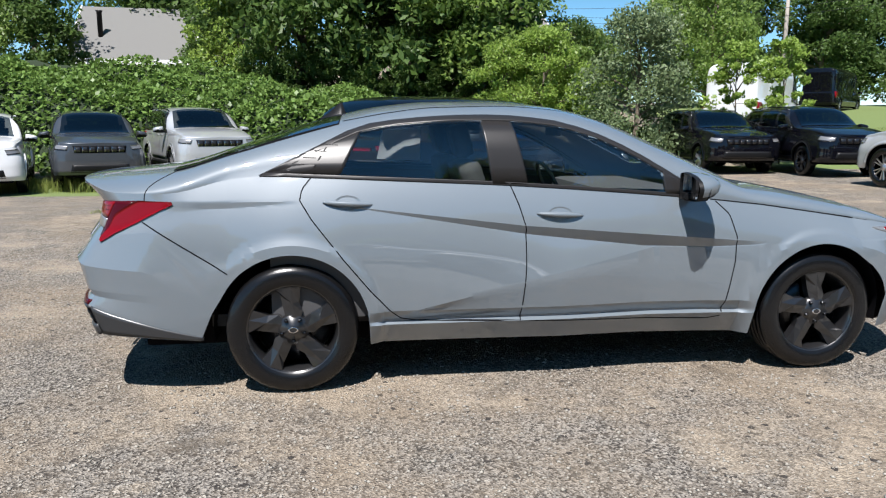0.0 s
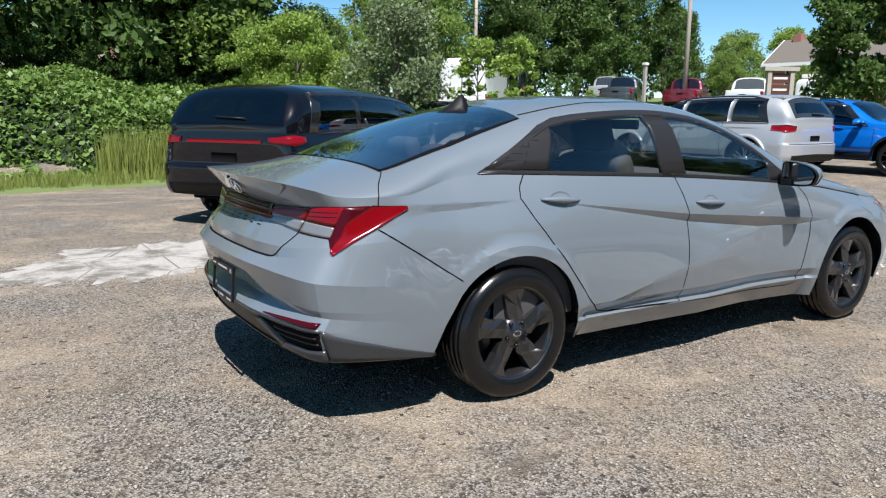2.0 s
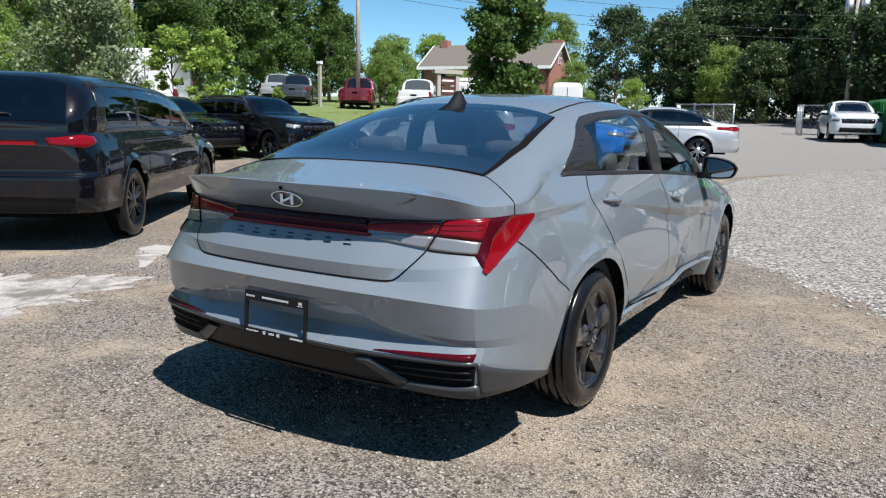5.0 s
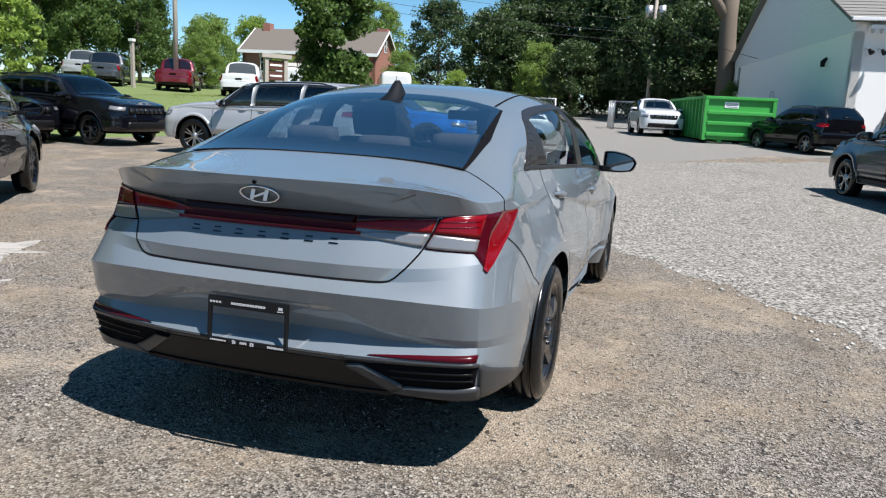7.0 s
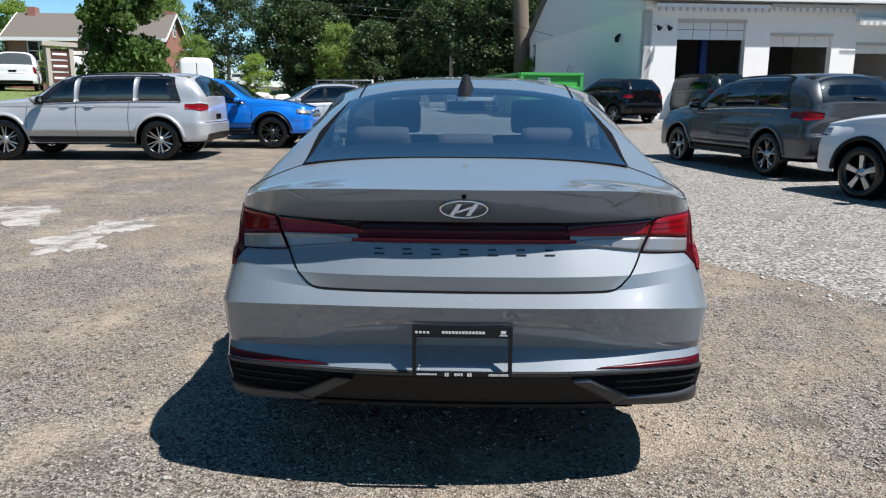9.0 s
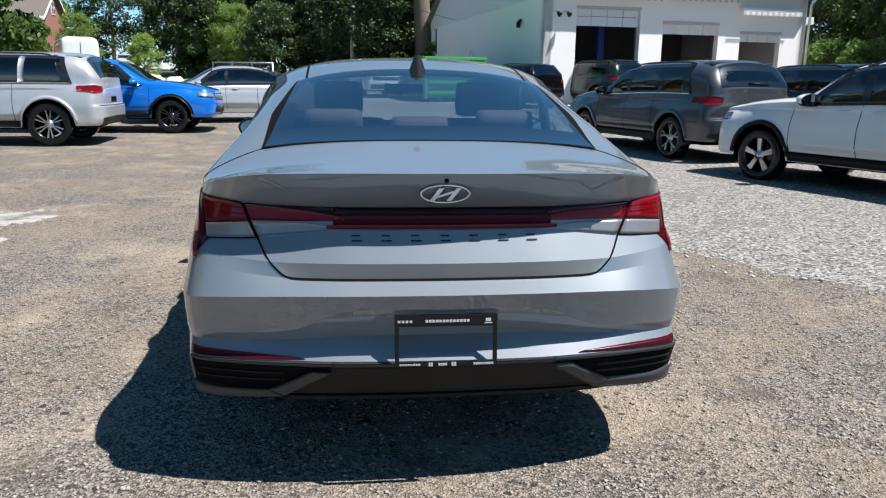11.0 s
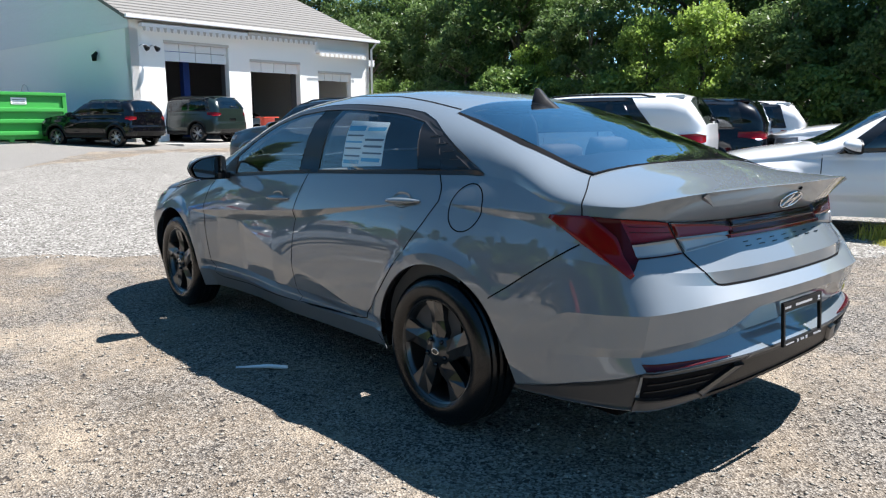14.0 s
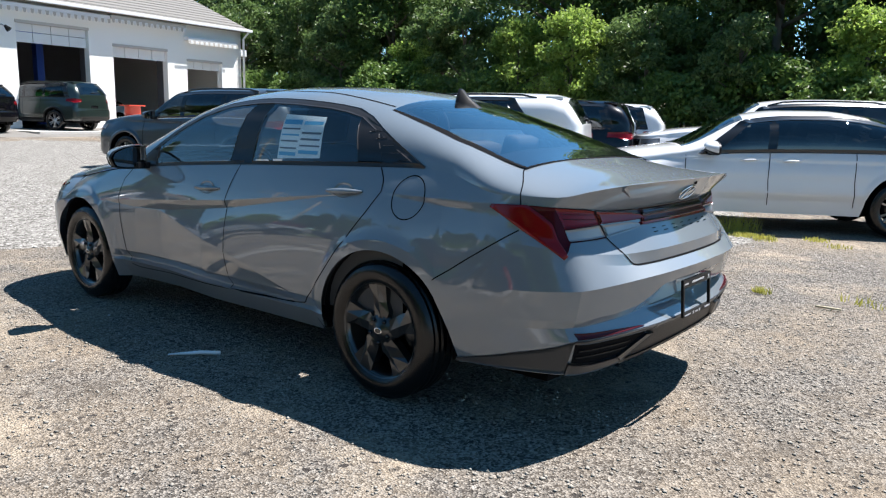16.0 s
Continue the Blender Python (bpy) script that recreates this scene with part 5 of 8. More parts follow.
    for s in (1, -1):
        lamps = new("tail_lamp")
        lamps.parent = car
        z0, z1 = {"sedan": (zb - 0.12, zb + 0.0), "pickup": (0.42 * H, zb - 0.02), "van": (0.30 * H, 0.45 * H), "minivan": (zb - 0.13, zb - 0.01)}.get(kind, (zb - 0.17, zb - 0.02))
        inner = 0.52 if kind in ("pickup", "van") else (0.20 if lamp == "bar" else 0.30)
        v, f = ruled(f3, [(inner, z0 + 0.03), (0.72 * wrap, z0), (wrap, z0 + 0.04)], [(inner, z1 - 0.03), (0.72 * wrap, z1), (wrap, z1 - 0.02)], 14, 3, 0.010, s, 0.03)
        mesh_part("lens", v, f, LAMP_RED, lamps)
        lamps = new("headlamp")
        lamps.parent = car
        v, f = ruled(f3, [(2.06, zh - 0.24), (2.35, zh - 0.27), (2.62, zh - 0.26)], [(2.06, zh - 0.15), (2.35, zh - 0.165), (2.62, zh - 0.175)], 14, 3, 0.008, s, 0.03)
        mesh_part("lens", v, f, LAMP_CLEAR, lamps)
        v, f = ruled(f3, [(2.10, zh - 0.255), (2.62, zh - 0.275)], [(2.10, zh - 0.235), (2.62, zh - 0.255)], 10, 1, 0.009, s, 0.03)
        mesh_part("surround", v, f, GLOSS_TRIM, lamps)
        # door gaps
        dz = lo + 0.02
        for x in [cuts[-1] + 0.16] + ([xm + 0.02] if kind != "van" else []) + ([R + 0.18] if kind not in ("van", "pickup") else []):
            v, f = seam_strip(side, [(x, bl(x) - 0.005), (x + 0.015, (bl(x) + dz) / 2), (x - 0.01, dz)], 0.010, 0.002, s, 0.06)
            mesh_part("panel_gap", v, f, SEAM, car)
        for x in ([xm - 0.22, xm + 0.95] if kind not in ("van",) else [xm + 0.3]):
            handle_part(car, sh, x if x <= xm else x - 0.70, zb - 0.10, s, paint_mat, 0.20)
        mirror_part(car, xa - 0.16, W - 0.04, bl(xa) + 0.07, paint_mat, s, 1.15)
        if cladding:
            for xw in (0.0, wb):
                ra = sh.ra
                arc = [(xw + ra * math.cos(a), sh.hub + ra * math.sin(a)) for a in np.linspace(0.05, math.pi - 0.05, 19)]
                arc2 = [(xw + (ra + 0.055) * math.cos(a), sh.hub + (ra + 0.055) * math.sin(a)) for a in np.linspace(0.05, math.pi - 0.05, 19)]
                v, f = ruled(side, arc, arc2, 24, 2, 0.010, s, 0.02)
                mesh_part("arch_trim", v, f, BLACK_TRIM if cladding == "black" else paint_mat, car)
            v, f = ruled(side, [(R + 0.10, lo - 0.07), (wb - R - 0.10, lo - 0.07)], [(R + 0.08, lo + 0.05), (wb - R - 0.08, lo + 0.05)], 14, 2, 0.010, s, 0.02)
            mesh_part("sill_trim", v, f, BLACK_TRIM, car)
    if lamp == "bar":
        v, f = ruled(rearf, [(-0.5, zb - 0.10), (0.5, zb - 0.10)], [(-0.5, zb - 0.06), (0.5, zb - 0.06)], 20, 2, 0.008, 1, 0.02)
        mesh_part("light_bar", v, f, LAMP_RED, car)
    wv = W - 0.12
    v, f = ruled(rearf, [(-wv + 0.1, lo - 0.03), (0, lo - 0.03), (wv - 0.1, lo - 0.03)], [(-wv + 0.08, lo + 0.10), (0, lo + 0.12), (wv - 0.08, lo + 0.10)], 20, 3, 0.008, 1, 0.02)
    mesh_part("rear_apron", v, f, BLACK_TRIM, car)
    v, f = ruled(rearf, [(-0.17, 0.46 * H), (0.17, 0.46 * H)], [(-0.17, 0.46 * H + 0.10), (0.17, 0.46 * H + 0.10)], 4, 2, 0.006, 1, 0.01)
    mesh_part("plate_recess", v, f, SEAM, car)
    v, f = seam_strip(rearf, [(-W + 0.14, 0.43 * H), (0, 0.425 * H), (W - 0.14, 0.43 * H)], 0.012, 0.002, 1, 0.08)
    mesh_part("panel_gap", v, f, SEAM, car)
    # grille of upright bars, lower intake
    gz0, gz1 = zh - 0.33, zh - 0.18
    grille = new("grille")
    grille.parent = car
    v, f = ruled(frontf, [(-0.52, gz0), (0.52, gz0)], [(-0.55, gz1), (0.55, gz1)], 16, 3, 0.006, 1, 0.02)
    mesh_part("backing", v, f, SEAM, grille)
    for i in range(7):
        y = -0.45 + 0.15 * i
        v, f = ruled(frontf, [(y - 0.045, gz0 + 0.02), (y + 0.045, gz0 + 0.02)], [(y - 0.045, gz1 - 0.02), (y + 0.045, gz1 - 0.02)], 4, 2, 0.012, 1, 0.012)
        mesh_part("grille_slot", v, f, GLOSS_TRIM, grille)
        v, f = ruled(frontf, [(y - 0.058, gz0 + 0.01), (y - 0.05, gz0 + 0.01)], [(y - 0.058, gz1 - 0.01), (y - 0.05, gz1 - 0.01)], 1, 2, 0.014, 1, 0.012)
        mesh_part("grille_bar", v, f, CHROME if paint_mat is not PAINT_BLACK else DARK_CHROME, grille)
    v, f = ruled(frontf, [(-0.62, lo + 0.0), (0.62, lo + 0.0)], [(-0.58, lo + 0.17), (0.58, lo + 0.17)], 16, 3, 0.006, 1, 0.02)
    mesh_part("lower_intake", v, f, BLACK_TRIM, car)
    if kind == "suv":
        for s in (1, -1):
            pts = [Vector((x, s * (W - 0.30), sh.up_z(x, W - 0.30) + (0.035 if 0 < i < 8 else 0.0))) for i, x in enumerate(span(-ro + 0.75, wb - 1.25))]
            tube_part("roof_rail", pts, 0.016, trim, car, 6)
        sx = -ro + 0.36
        bm = bmesh.new()
        add_box(bm, sx + 0.0, sx + 0.26, -W + 0.32, W - 0.32, H - 0.10, H - 0.055, 0.02)
        part("roof_spoiler", bm, paint_mat, car)
    if kind in ("suv", "minivan", "hatch"):
        a = Vector((xz(zr(0.27)) - 0.02, -0.28, zr(0.27) + 0.01))
        c = Vector((xz(zr(0.30)) - 0.02, 0.12, zr(0.30) + 0.01))
        tube_part("rear_wiper", [a, c], [0.012, 0.018], BLACK_TRIM, car, 5)
    if kind == "van":
        v, f = seam_strip(lambda y, z: Vector((-ro + 0.005 + 0.05 * max(0, z - zb) / (H - zb), y, z)), [(0.0, lo + 0.2), (0.0, H - 0.3)], 0.03, 0.004, 1, 0.1)
        mesh_part("panel_gap", v, f, SEAM, car)
    for x in (0.0, wb):
        for s in (1, -1):
            wheel(car, x, s * (W - 0.12), R, R * 0.68, 0.22, rim_mat, style, 5 if style in ("star", "fork") else 6)
    # cabin bulkhead, seats
    box_part("cabin_floor", max(-ro + 0.3, -0.5), wb - 0.5, -W + 0.2, W - 0.2, lo + 0.1, lo + 0.16, CABIN, car)
    if density > 0.3:
        for y in (0.38, -0.38):
            seat_thing(car, wb - 1.65, y, zb - 0.42)
            if kind != "pickup":
                seat_thing(car, wb - 2.5, y, zb - 0.42)
        box_part("dashboard", wb - 0.95, wb - 0.45, -W + 0.2, W - 0.2, zb - 0.35, zb - 0.04, CABIN, car, 0.05)
    return car


# ---- the lot ----
def hill(x, y):
    """Ground height: a lot that rises slowly away, a lawn bank and a wooded slope."""
    z = 0.0010 * max(0.0, min(x, 28.0) - 3.0) ** 2 + 0.02 * max(0.0, min(x, 110.0) - 28.0)
    z += smooth01((x - 11) / 10) * (0.75 * smooth01((y - 14) / 8) * (1 - 0.7 * smooth01((x - 37) / 8)) + 0.05 * max(0.0, min(y, 60.0) - 24))
    z += (1 - smooth01((x - 11) / 10)) * 0.17 * max(0.0, min(y, 48.0) - 16.5)
    z -= 0.27 * smooth01((y - 7) / 6) * (1 - smooth01((x - 1) / 6))
    z += 0.10 * max(0.0, min(-y, 60.0) - 20.0) * smooth01((40 - x) / 10)
    return z


def ground_material():
    m = bpy.data.materials.new("worn_asphalt")
    m.use_nodes = True
    nt = m.node_tree
    b = nt.nodes["Principled BSDF"]
    b.inputs["Roughness"].default_value = 0.9
    b.inputs["Specular IOR Level"].default_value = 0.25
    co = nt.nodes.new("ShaderNodeTexCoord")

    def noise_at(scale, detail=6, rough=0.6, shift=0.0):
        n = nt.nodes.new("ShaderNodeTexNoise")
        n.inputs["Scale"].default_value = scale
        n.inputs["Detail"].default_value = detail
        n.inputs["Roughness"].default_value = rough
        mp = nt.nodes.new("ShaderNodeMapping")
        mp.inputs["Location"].default_value = (shift, shift * 0.7, 0)
        nt.links.new(co.outputs["Object"], mp.inputs[0])
        nt.links.new(mp.outputs[0], n.inputs["Vector"])
        return n.outputs["Fac"]

    def step(src, lo, hi):
        r = nt.nodes.new("ShaderNodeMapRange")
        r.inputs["From Min"].default_value = lo
        r.inputs["From Max"].default_value = hi
        nt.links.new(src, r.inputs["Value"])
        return r.outputs[0]

    def blend(fac, a, c):
        mx = nt.nodes.new("ShaderNodeMix")
        mx.data_type = "RGBA"
        nt.links.new(fac, mx.inputs["Factor"])
        for sock, val in ((mx.inputs[6], a), (mx.inputs[7], c)):
            if isinstance(val, tuple):
                sock.default_value = (*val, 1)
            else:
                nt.links.new(val, sock)
        return mx.outputs[2]

    speck = nt.nodes.new("ShaderNodeTexVoronoi")
    speck.inputs["Scale"].default_value = 105
    nt.links.new(co.outputs["Object"], speck.inputs["Vector"])
    grey = blend(step(speck.outputs["Color"], 0.28, 0.74), (0.049, 0.043, 0.037), (0.278, 0.252, 0.219))
    speck2 = nt.nodes.new("ShaderNodeTexVoronoi")
    speck2.inputs["Scale"].default_value = 62
    nt.links.new(co.outputs["Object"], speck2.inputs["Vector"])
    grey = blend(step(speck2.outputs["Color"], 0.86, 1.0), grey, (0.430, 0.401, 0.353))
    dirt = blend(step(speck.outputs["Color"], 0.0, 1.0), (0.091, 0.070, 0.050), (0.331, 0.274, 0.208))
    col = blend(step(noise_at(0.55, 9, 0.72), 0.44, 0.60), grey, dirt)
    col = blend(step(noise_at(0.23, 5, 0.6, 9.0), 0.56, 0.68), col, grey)
    col = blend(step(noise_at(2.3, 7, 0.7, 4.0), 0.57, 0.72), col, (0.095, 0.078, 0.060))
    col = blend(step(noise_at(1.05, 9, 0.74, 17.0), 0.50, 0.66), col, blend(step(speck.outputs["Color"], 0.0, 1.0), (0.223, 0.180, 0.132), (0.414, 0.348, 0.265)))
    chip = nt.nodes.new("ShaderNodeTexVoronoi")
    chip.inputs["Scale"].default_value = 44
    nt.links.new(co.outputs["Object"], chip.inputs["Vector"])
    col = blend(step(chip.outputs["Color"], 0.84, 0.92), col, (0.045, 0.039, 0.034))
    nt.links.new(col, b.inputs["Base Color"])
    bp = nt.nodes.new("ShaderNodeBump")
    bp.inputs["Strength"].default_value = 0.9
    bp.inputs["Distance"].default_value = 0.012
    add = nt.nodes.new("ShaderNodeMath")
    add.operation = "ADD"
    nt.links.new(speck.outputs["Distance"], add.inputs[0])
    nt.links.new(noise_at(30, 6), add.inputs[1])
    nt.links.new(add.outputs[0], bp.inputs["Height"])
    nt.links.new(bp.outputs[0], b.inputs["Normal"])
    return m


ASPHALT = ground_material()
gx = [-400, -150, -80, -50, -30, -22] + [-16 + 0.8 * i for i in range(82)] + [52, 56, 62, 70, 80, 95, 115, 150, 220, 500, 1500]
gy = [-1500, -400, -150, -80, -50, -40, -32] + [-26 + 0.8 * i for i in range(88)] + [48, 54, 62, 75, 100, 160, 400, 1500]
gv = [(x, y, hill(x, y)) for x in gx for y in gy]
ny = len(gy)
gf = [(i * ny + j, (i + 1) * ny + j, (i + 1) * ny + j + 1, i * ny + j + 1) for i in range(len(gx) - 1) for j in range(ny - 1)]
ground = mesh_part("ground", gv, gf, ASPHALT)
tagged(ground, "worn grey asphalt with dirt and loose grit", "ground", kind="structure")


def sheet_part(name, outline, mat, lift, label, kind="structure", rag=0.25, seed=3, rag_fine=0.0):
    """A thin layer with a ragged edge lying on the ground."""
    rnd = random.Random(seed)
    c = np.mean(outline, axis=0)
    ring = []
    for (x0, y0), (x1, y1) in zip(outline, outline[1:] + outline[:1]):
        k = max(2, int(math.hypot(x1 - x0, y1 - y0) / (0.25 if rag_fine == 0 else 0.05)))
        for i in range(k):
            t = i / k
            p = Vector((x0 + (x1 - x0) * t, y0 + (y1 - y0) * t, 0))
            w = noise.noise(p * 1.3) * rag + noise.noise(p * 4.0) * rag * 0.5 + noise.noise(p * 8.5) * rag_fine + noise.noise(p * 21) * rag_fine * 0.5
            d = Vector((p.x - c[0], p.y - c[1], 0)).normalized()
            ring.append(p + d * w)
    vs, fs = [], []
    rings = 14
    for r in range(rings + 1):
        for p in ring:
            q = Vector((c[0], c[1], 0)).lerp(p, 1 - r / rings)
            vs.append((q.x, q.y, hill(q.x, q.y) + (lift if r else 0.001)))
    k = len(ring)
    for r in range(rings):
        for i in range(k):
            fs.append((r * k + i, r * k + (i + 1) % k, (r + 1) * k + (i + 1) % k, (r + 1) * k + i))
    ob = mesh_part(name, vs, fs, mat)
    return tagged(ob, label, name.replace("_", " "), kind=kind)


def pale_ground(name, lo, hi, warm, scale=60):
    m = material(name, lo, 0.95, var=0.2, scale=1.2, bump=0.9, bscale=scale, spec=0.2)
    nt = m.node_tree
    b = nt.nodes["Principled BSDF"]
    src = b.inputs["Base Color"].links[0].from_socket
    co = nt.nodes.new("ShaderNodeTexCoord")
    v = nt.nodes.new("ShaderNodeTexVoronoi")
    v.inputs["Scale"].default_value = scale
    nt.links.new(co.outputs["Object"], v.inputs["Vector"])
    r = nt.nodes.new("ShaderNodeMapRange")
    r.inputs["From Min"].default_value, r.inputs["From Max"].default_value = 0.2, 0.95
    nt.links.new(v.outputs["Color"], r.inputs["Value"])
    mx = nt.nodes.new("ShaderNodeMix")
    mx.data_type = "RGBA"
    nt.links.new(r.outputs[0], mx.inputs["Factor"])
    nt.links.new(src, mx.inputs[6])
    mx.inputs[7].default_value = (*hi, 1)
    nt.links.new(mx.outputs[2], b.inputs["Base Color"])
    return m


def worn_through(m, base, scale=2.6, lo=0.50, hi=0.56, crack=0.03):
    """Let ragged holes and cracks show a darker ground through a worn surface."""
    nt = m.node_tree
    b = nt.nodes["Principled BSDF"]
    src = b.inputs["Base Color"].links[0].from_socket
    co = nt.nodes.new("ShaderNodeTexCoord")
    n = nt.nodes.new("ShaderNodeTexNoise")
    n.inputs["Scale"].default_value = scale
    n.inputs["Detail"].default_value = 9
    n.inputs["Roughness"].default_value = 0.68
    r = nt.nodes.new("ShaderNodeMapRange")
    r.inputs["From Min"].default_value, r.inputs["From Max"].default_value = lo, hi
    c = nt.nodes.new("ShaderNodeTexVoronoi")
    c.feature = "DISTANCE_TO_EDGE"
    c.inputs["Scale"].default_value = 1.6
    cr = nt.nodes.new("ShaderNodeMapRange")
    cr.inputs["From Min"].default_value, cr.inputs["From Max"].default_value = crack, crack * 0.3 - 0.001
    top = nt.nodes.new("ShaderNodeMath")
    top.operation = "MAXIMUM"
    mx = nt.nodes.new("ShaderNodeMix")
    mx.data_type = "RGBA"
    nt.links.new(co.outputs["Object"], n.inputs["Vector"])
    nt.links.new(co.outputs["Object"], c.inputs["Vector"])
    nt.links.new(n.outputs["Fac"], r.inputs["Value"])
    nt.links.new(c.outputs["Distance"], cr.inputs["Value"])
    nt.links.new(r.outputs[0], top.inputs[0])
    nt.links.new(cr.outputs[0], top.inputs[1])
    nt.links.new(top.outputs[0], mx.inputs["Factor"])
    nt.links.new(src, mx.inputs[6])
    mx.inputs[7].default_value = (*base, 1)
    nt.links.new(mx.outputs[2], b.inputs["Base Color"])
    return m


PALE_GRAVEL = pale_ground("pale_gravel_bed", (0.048, 0.044, 0.038), (0.400, 0.384, 0.352), 0.1, 50)
OLD_CONCRETE = pale_ground("bleached_patch", (0.288, 0.272, 0.248), (0.432, 0.416, 0.384), 0.1, 90)
worn_through(OLD_CONCRETE, (0.160, 0.148, 0.128), 2.2, 0.47, 0.60, 0.014)
worn_through(PALE_GRAVEL, (0.136, 0.124, 0.108), 1.1, 0.56, 0.72, 0.0)
SMOOTH_TAR = pale_ground("driveway_tar", (0.164, 0.156, 0.144), (0.216, 0.208, 0.192), 0.1, 120)

sheet_part("driveway", [(13, 1.6), (22, -4.0), (23, -20), (25, -19), (26.5, -7), (60, 2), (60, 9), (30, 8), (20, 4.5)], SMOOTH_TAR, 0.006, "smoother sun-bleached grey driveway tar", rag=0.3)
sheet_part("gravel", [(5.6, 1.5), (4.9, 0.3), (4.2, -0.95), (2.9, -1.8), (1.6, -2.6), (0.8, -3.3), (0.2, -5.2), (1.5, -8.6), (8, -10), (19, -9.5), (21, -6), (17.0, -0.6), (13.0, 0.8), (9.9, 1.0)], PALE_GRAVEL, 0.012, "spread of pale crushed gravel", rag=0.35, seed=5)
for i, pts in enumerate(([(-2.1, 2.9), (-0.9, 2.7), (0.6, 3.0), (0.2, 3.5), (-0.3, 4.3), (-1.3, 4.2), (-1.9, 3.5)], [(2.7, 3.3), (3.3, 3.5), (3.2, 3.9), (2.7, 3.7)], [(3.7, 3.2), (4.3, 3.4), (4.1, 3.9), (3.7, 3.7)], [(4.2, 4.6), (5.2, 4.7), (5.2, 5.5), (4.4, 5.4)], [(-4.2, 3.6), (-3.4, 3.9), (-3.6, 4.3)], [(0.9, 3.4), (1.6, 3.6), (1.5, 4.0), (1.0, 3.9)])):
    sheet_part("bleached_patch", pts, OLD_CONCRETE, 0.008, "pale bleached patch of bare concrete", rag=0.4, seed=i, rag_fine=0.28)
sheet_part("lawn", [(13.0, 14.0), (17, 12.5), (25, 12.5), (42, 14.5), (60, 12), (90, 14), (95, 60), (30, 60), (14, 30)], LAWN, 0.02, "mown green lawn bank beside the lot", rag=0.5)
sheet_part("grass_verge", [(-9, 12.6), (-4, 12.4), (-1, 12.7), (3, 13.6), (9, 14.6), (12, 13.4), (13, 16), (3, 17), (-10, 17)], LAWN, 0.012, "rough green verge under the thicket", rag=0.4)

# ---- parked vehicles ----
SUV_L = (4.91, 0.985, 1.80, 2.964, 1.02, 0.385)
at = lambda x, y, h: pose(x, y, hill(x, y), 0, 0, h)
plain_car("minivan", "minivan", (5.17, 0.995, 1.64, 3.09, 1.09, 0.36), PAINT_BLACK, at(1.2, 5.49, 36), "glossy black minivan with a full-width red light bar", RIM_BLACK, "twin", lamp="bar", density=0.6, cladding=False, wrap=0.86)
plain_car("suv", "suv", (4.80, 0.985, 1.68, 2.964, 0.93, 0.385), PAINT_SILVER, at(11.98, 5.98, 93), "silver midsize suv with black windows and bright alloy wheels", RIM_SILVER, "twin", density=0.7, wr=-0.40, kick=0.16, chrome=True, posts_mat=PAINT_SILVER)
plain_car("suv", "suv", (4.52, 0.93, 1.60, 2.64, 0.95, 0.36), PAINT_BLUE, at(14.65, 7.14, -88), "bright blue compact suv with black wheels", RIM_BLACK, "twin", density=0.45, cladding="black")
plain_car("sedan", "sedan", (4.63, 0.89, 1.435, 2.70, 1.05, 0.32), PAINT_SILVER, at(17.93, 2.78, 106), "silver compact sedan parked on the driveway", RIM_SILVER, "twin", density=0.45, cladding=False)
plain_car("hatchback", "hatch", (4.04, 0.87, 1.52, 2.525, 0.66, 0.31), PAINT_WHITE, at(31.2, 0.1, 192), "white small hatchback beside the metal fence", RIM_SILVER, "twin", density=0.3, cladding=False)
plain_car("suv", "suv", (4.04, 0.885, 1.57, 2.52, 0.72, 0.32), PAINT_BLACK, at(23.9, -5.9, 30), "black small suv beside the dumpster", RIM_SILVER, "twin", density=0.35, cladding="black")
plain_car("suv", "suv", (4.62, 0.91, 1.73, 2.67, 0.98, 0.36), PAINT_GREEN, at(25.0, -9.2, 25), "dark green suv in front of the workshop", RIM_SILVER, "twin", density=0.35, cladding="black")
plain_car("suv", "suv", (4.70, 0.92, 1.68, 2.79, 1.00, 0.365), PAINT_DARKGREY, at(9.4, -5.8, 14.4), "dark grey metallic suv on the pale gravel", RIM_SILVER, "fork", density=0.6, trim=GLOSS_TRIM, wr=-0.35, kick=0.12, chrome=True)
plain_car("suv", "suv", (4.63, 0.935, 1.665, 2.755, 0.97, 0.36), PAINT_WHITE, at(4.34, -7.0, 21.6), "white suv with black wheel arch trim", RIM_SILVER, "star", density=0.7, cladding="black", wr=-0.25, kick=0.42)
plain_car("suv", "suv", (4.70, 0.92, 1.68, 2.79, 1.00, 0.365), PAINT_BLACK, at(10.6, -9.2, 14), "black suv parked beside the grey one", RIM_SILVER, "twin", density=0.35)
plain_car("suv", "suv", (4.63, 0.935, 1.665, 2.755, 0.97, 0.36), PAINT_BLACK, at(4.9, -9.9, 22), "black suv in the row below the trees", RIM_SILVER, "twin", density=0.4, cladding="black")
plain_car("suv", "suv", (4.63, 0.935, 1.665, 2.755, 0.97, 0.36), PAINT_WHITE, at(5.53, -12.79, 22), "white suv in the row below the trees", RIM_SILVER, "twin", density=0.35, cladding="black")
plain_car("sedan", "sedan", (4.85, 0.91, 1.45, 2.86, 1.10, 0.335), PAINT_WHITE, at(-0.48, -7.44, 30.6), "white executive sedan with dark tinted windows", RIM_SILVER, "twin", density=0.6, cladding=False)
plain_car("suv", "suv", (4.98, 0.985, 1.75, 2.90, 1.10, 0.38), PAINT_WHITE, at(0.8, -12.4, 30), "white large suv behind the white sedan", RIM_SILVER, "twin", density=0.4)
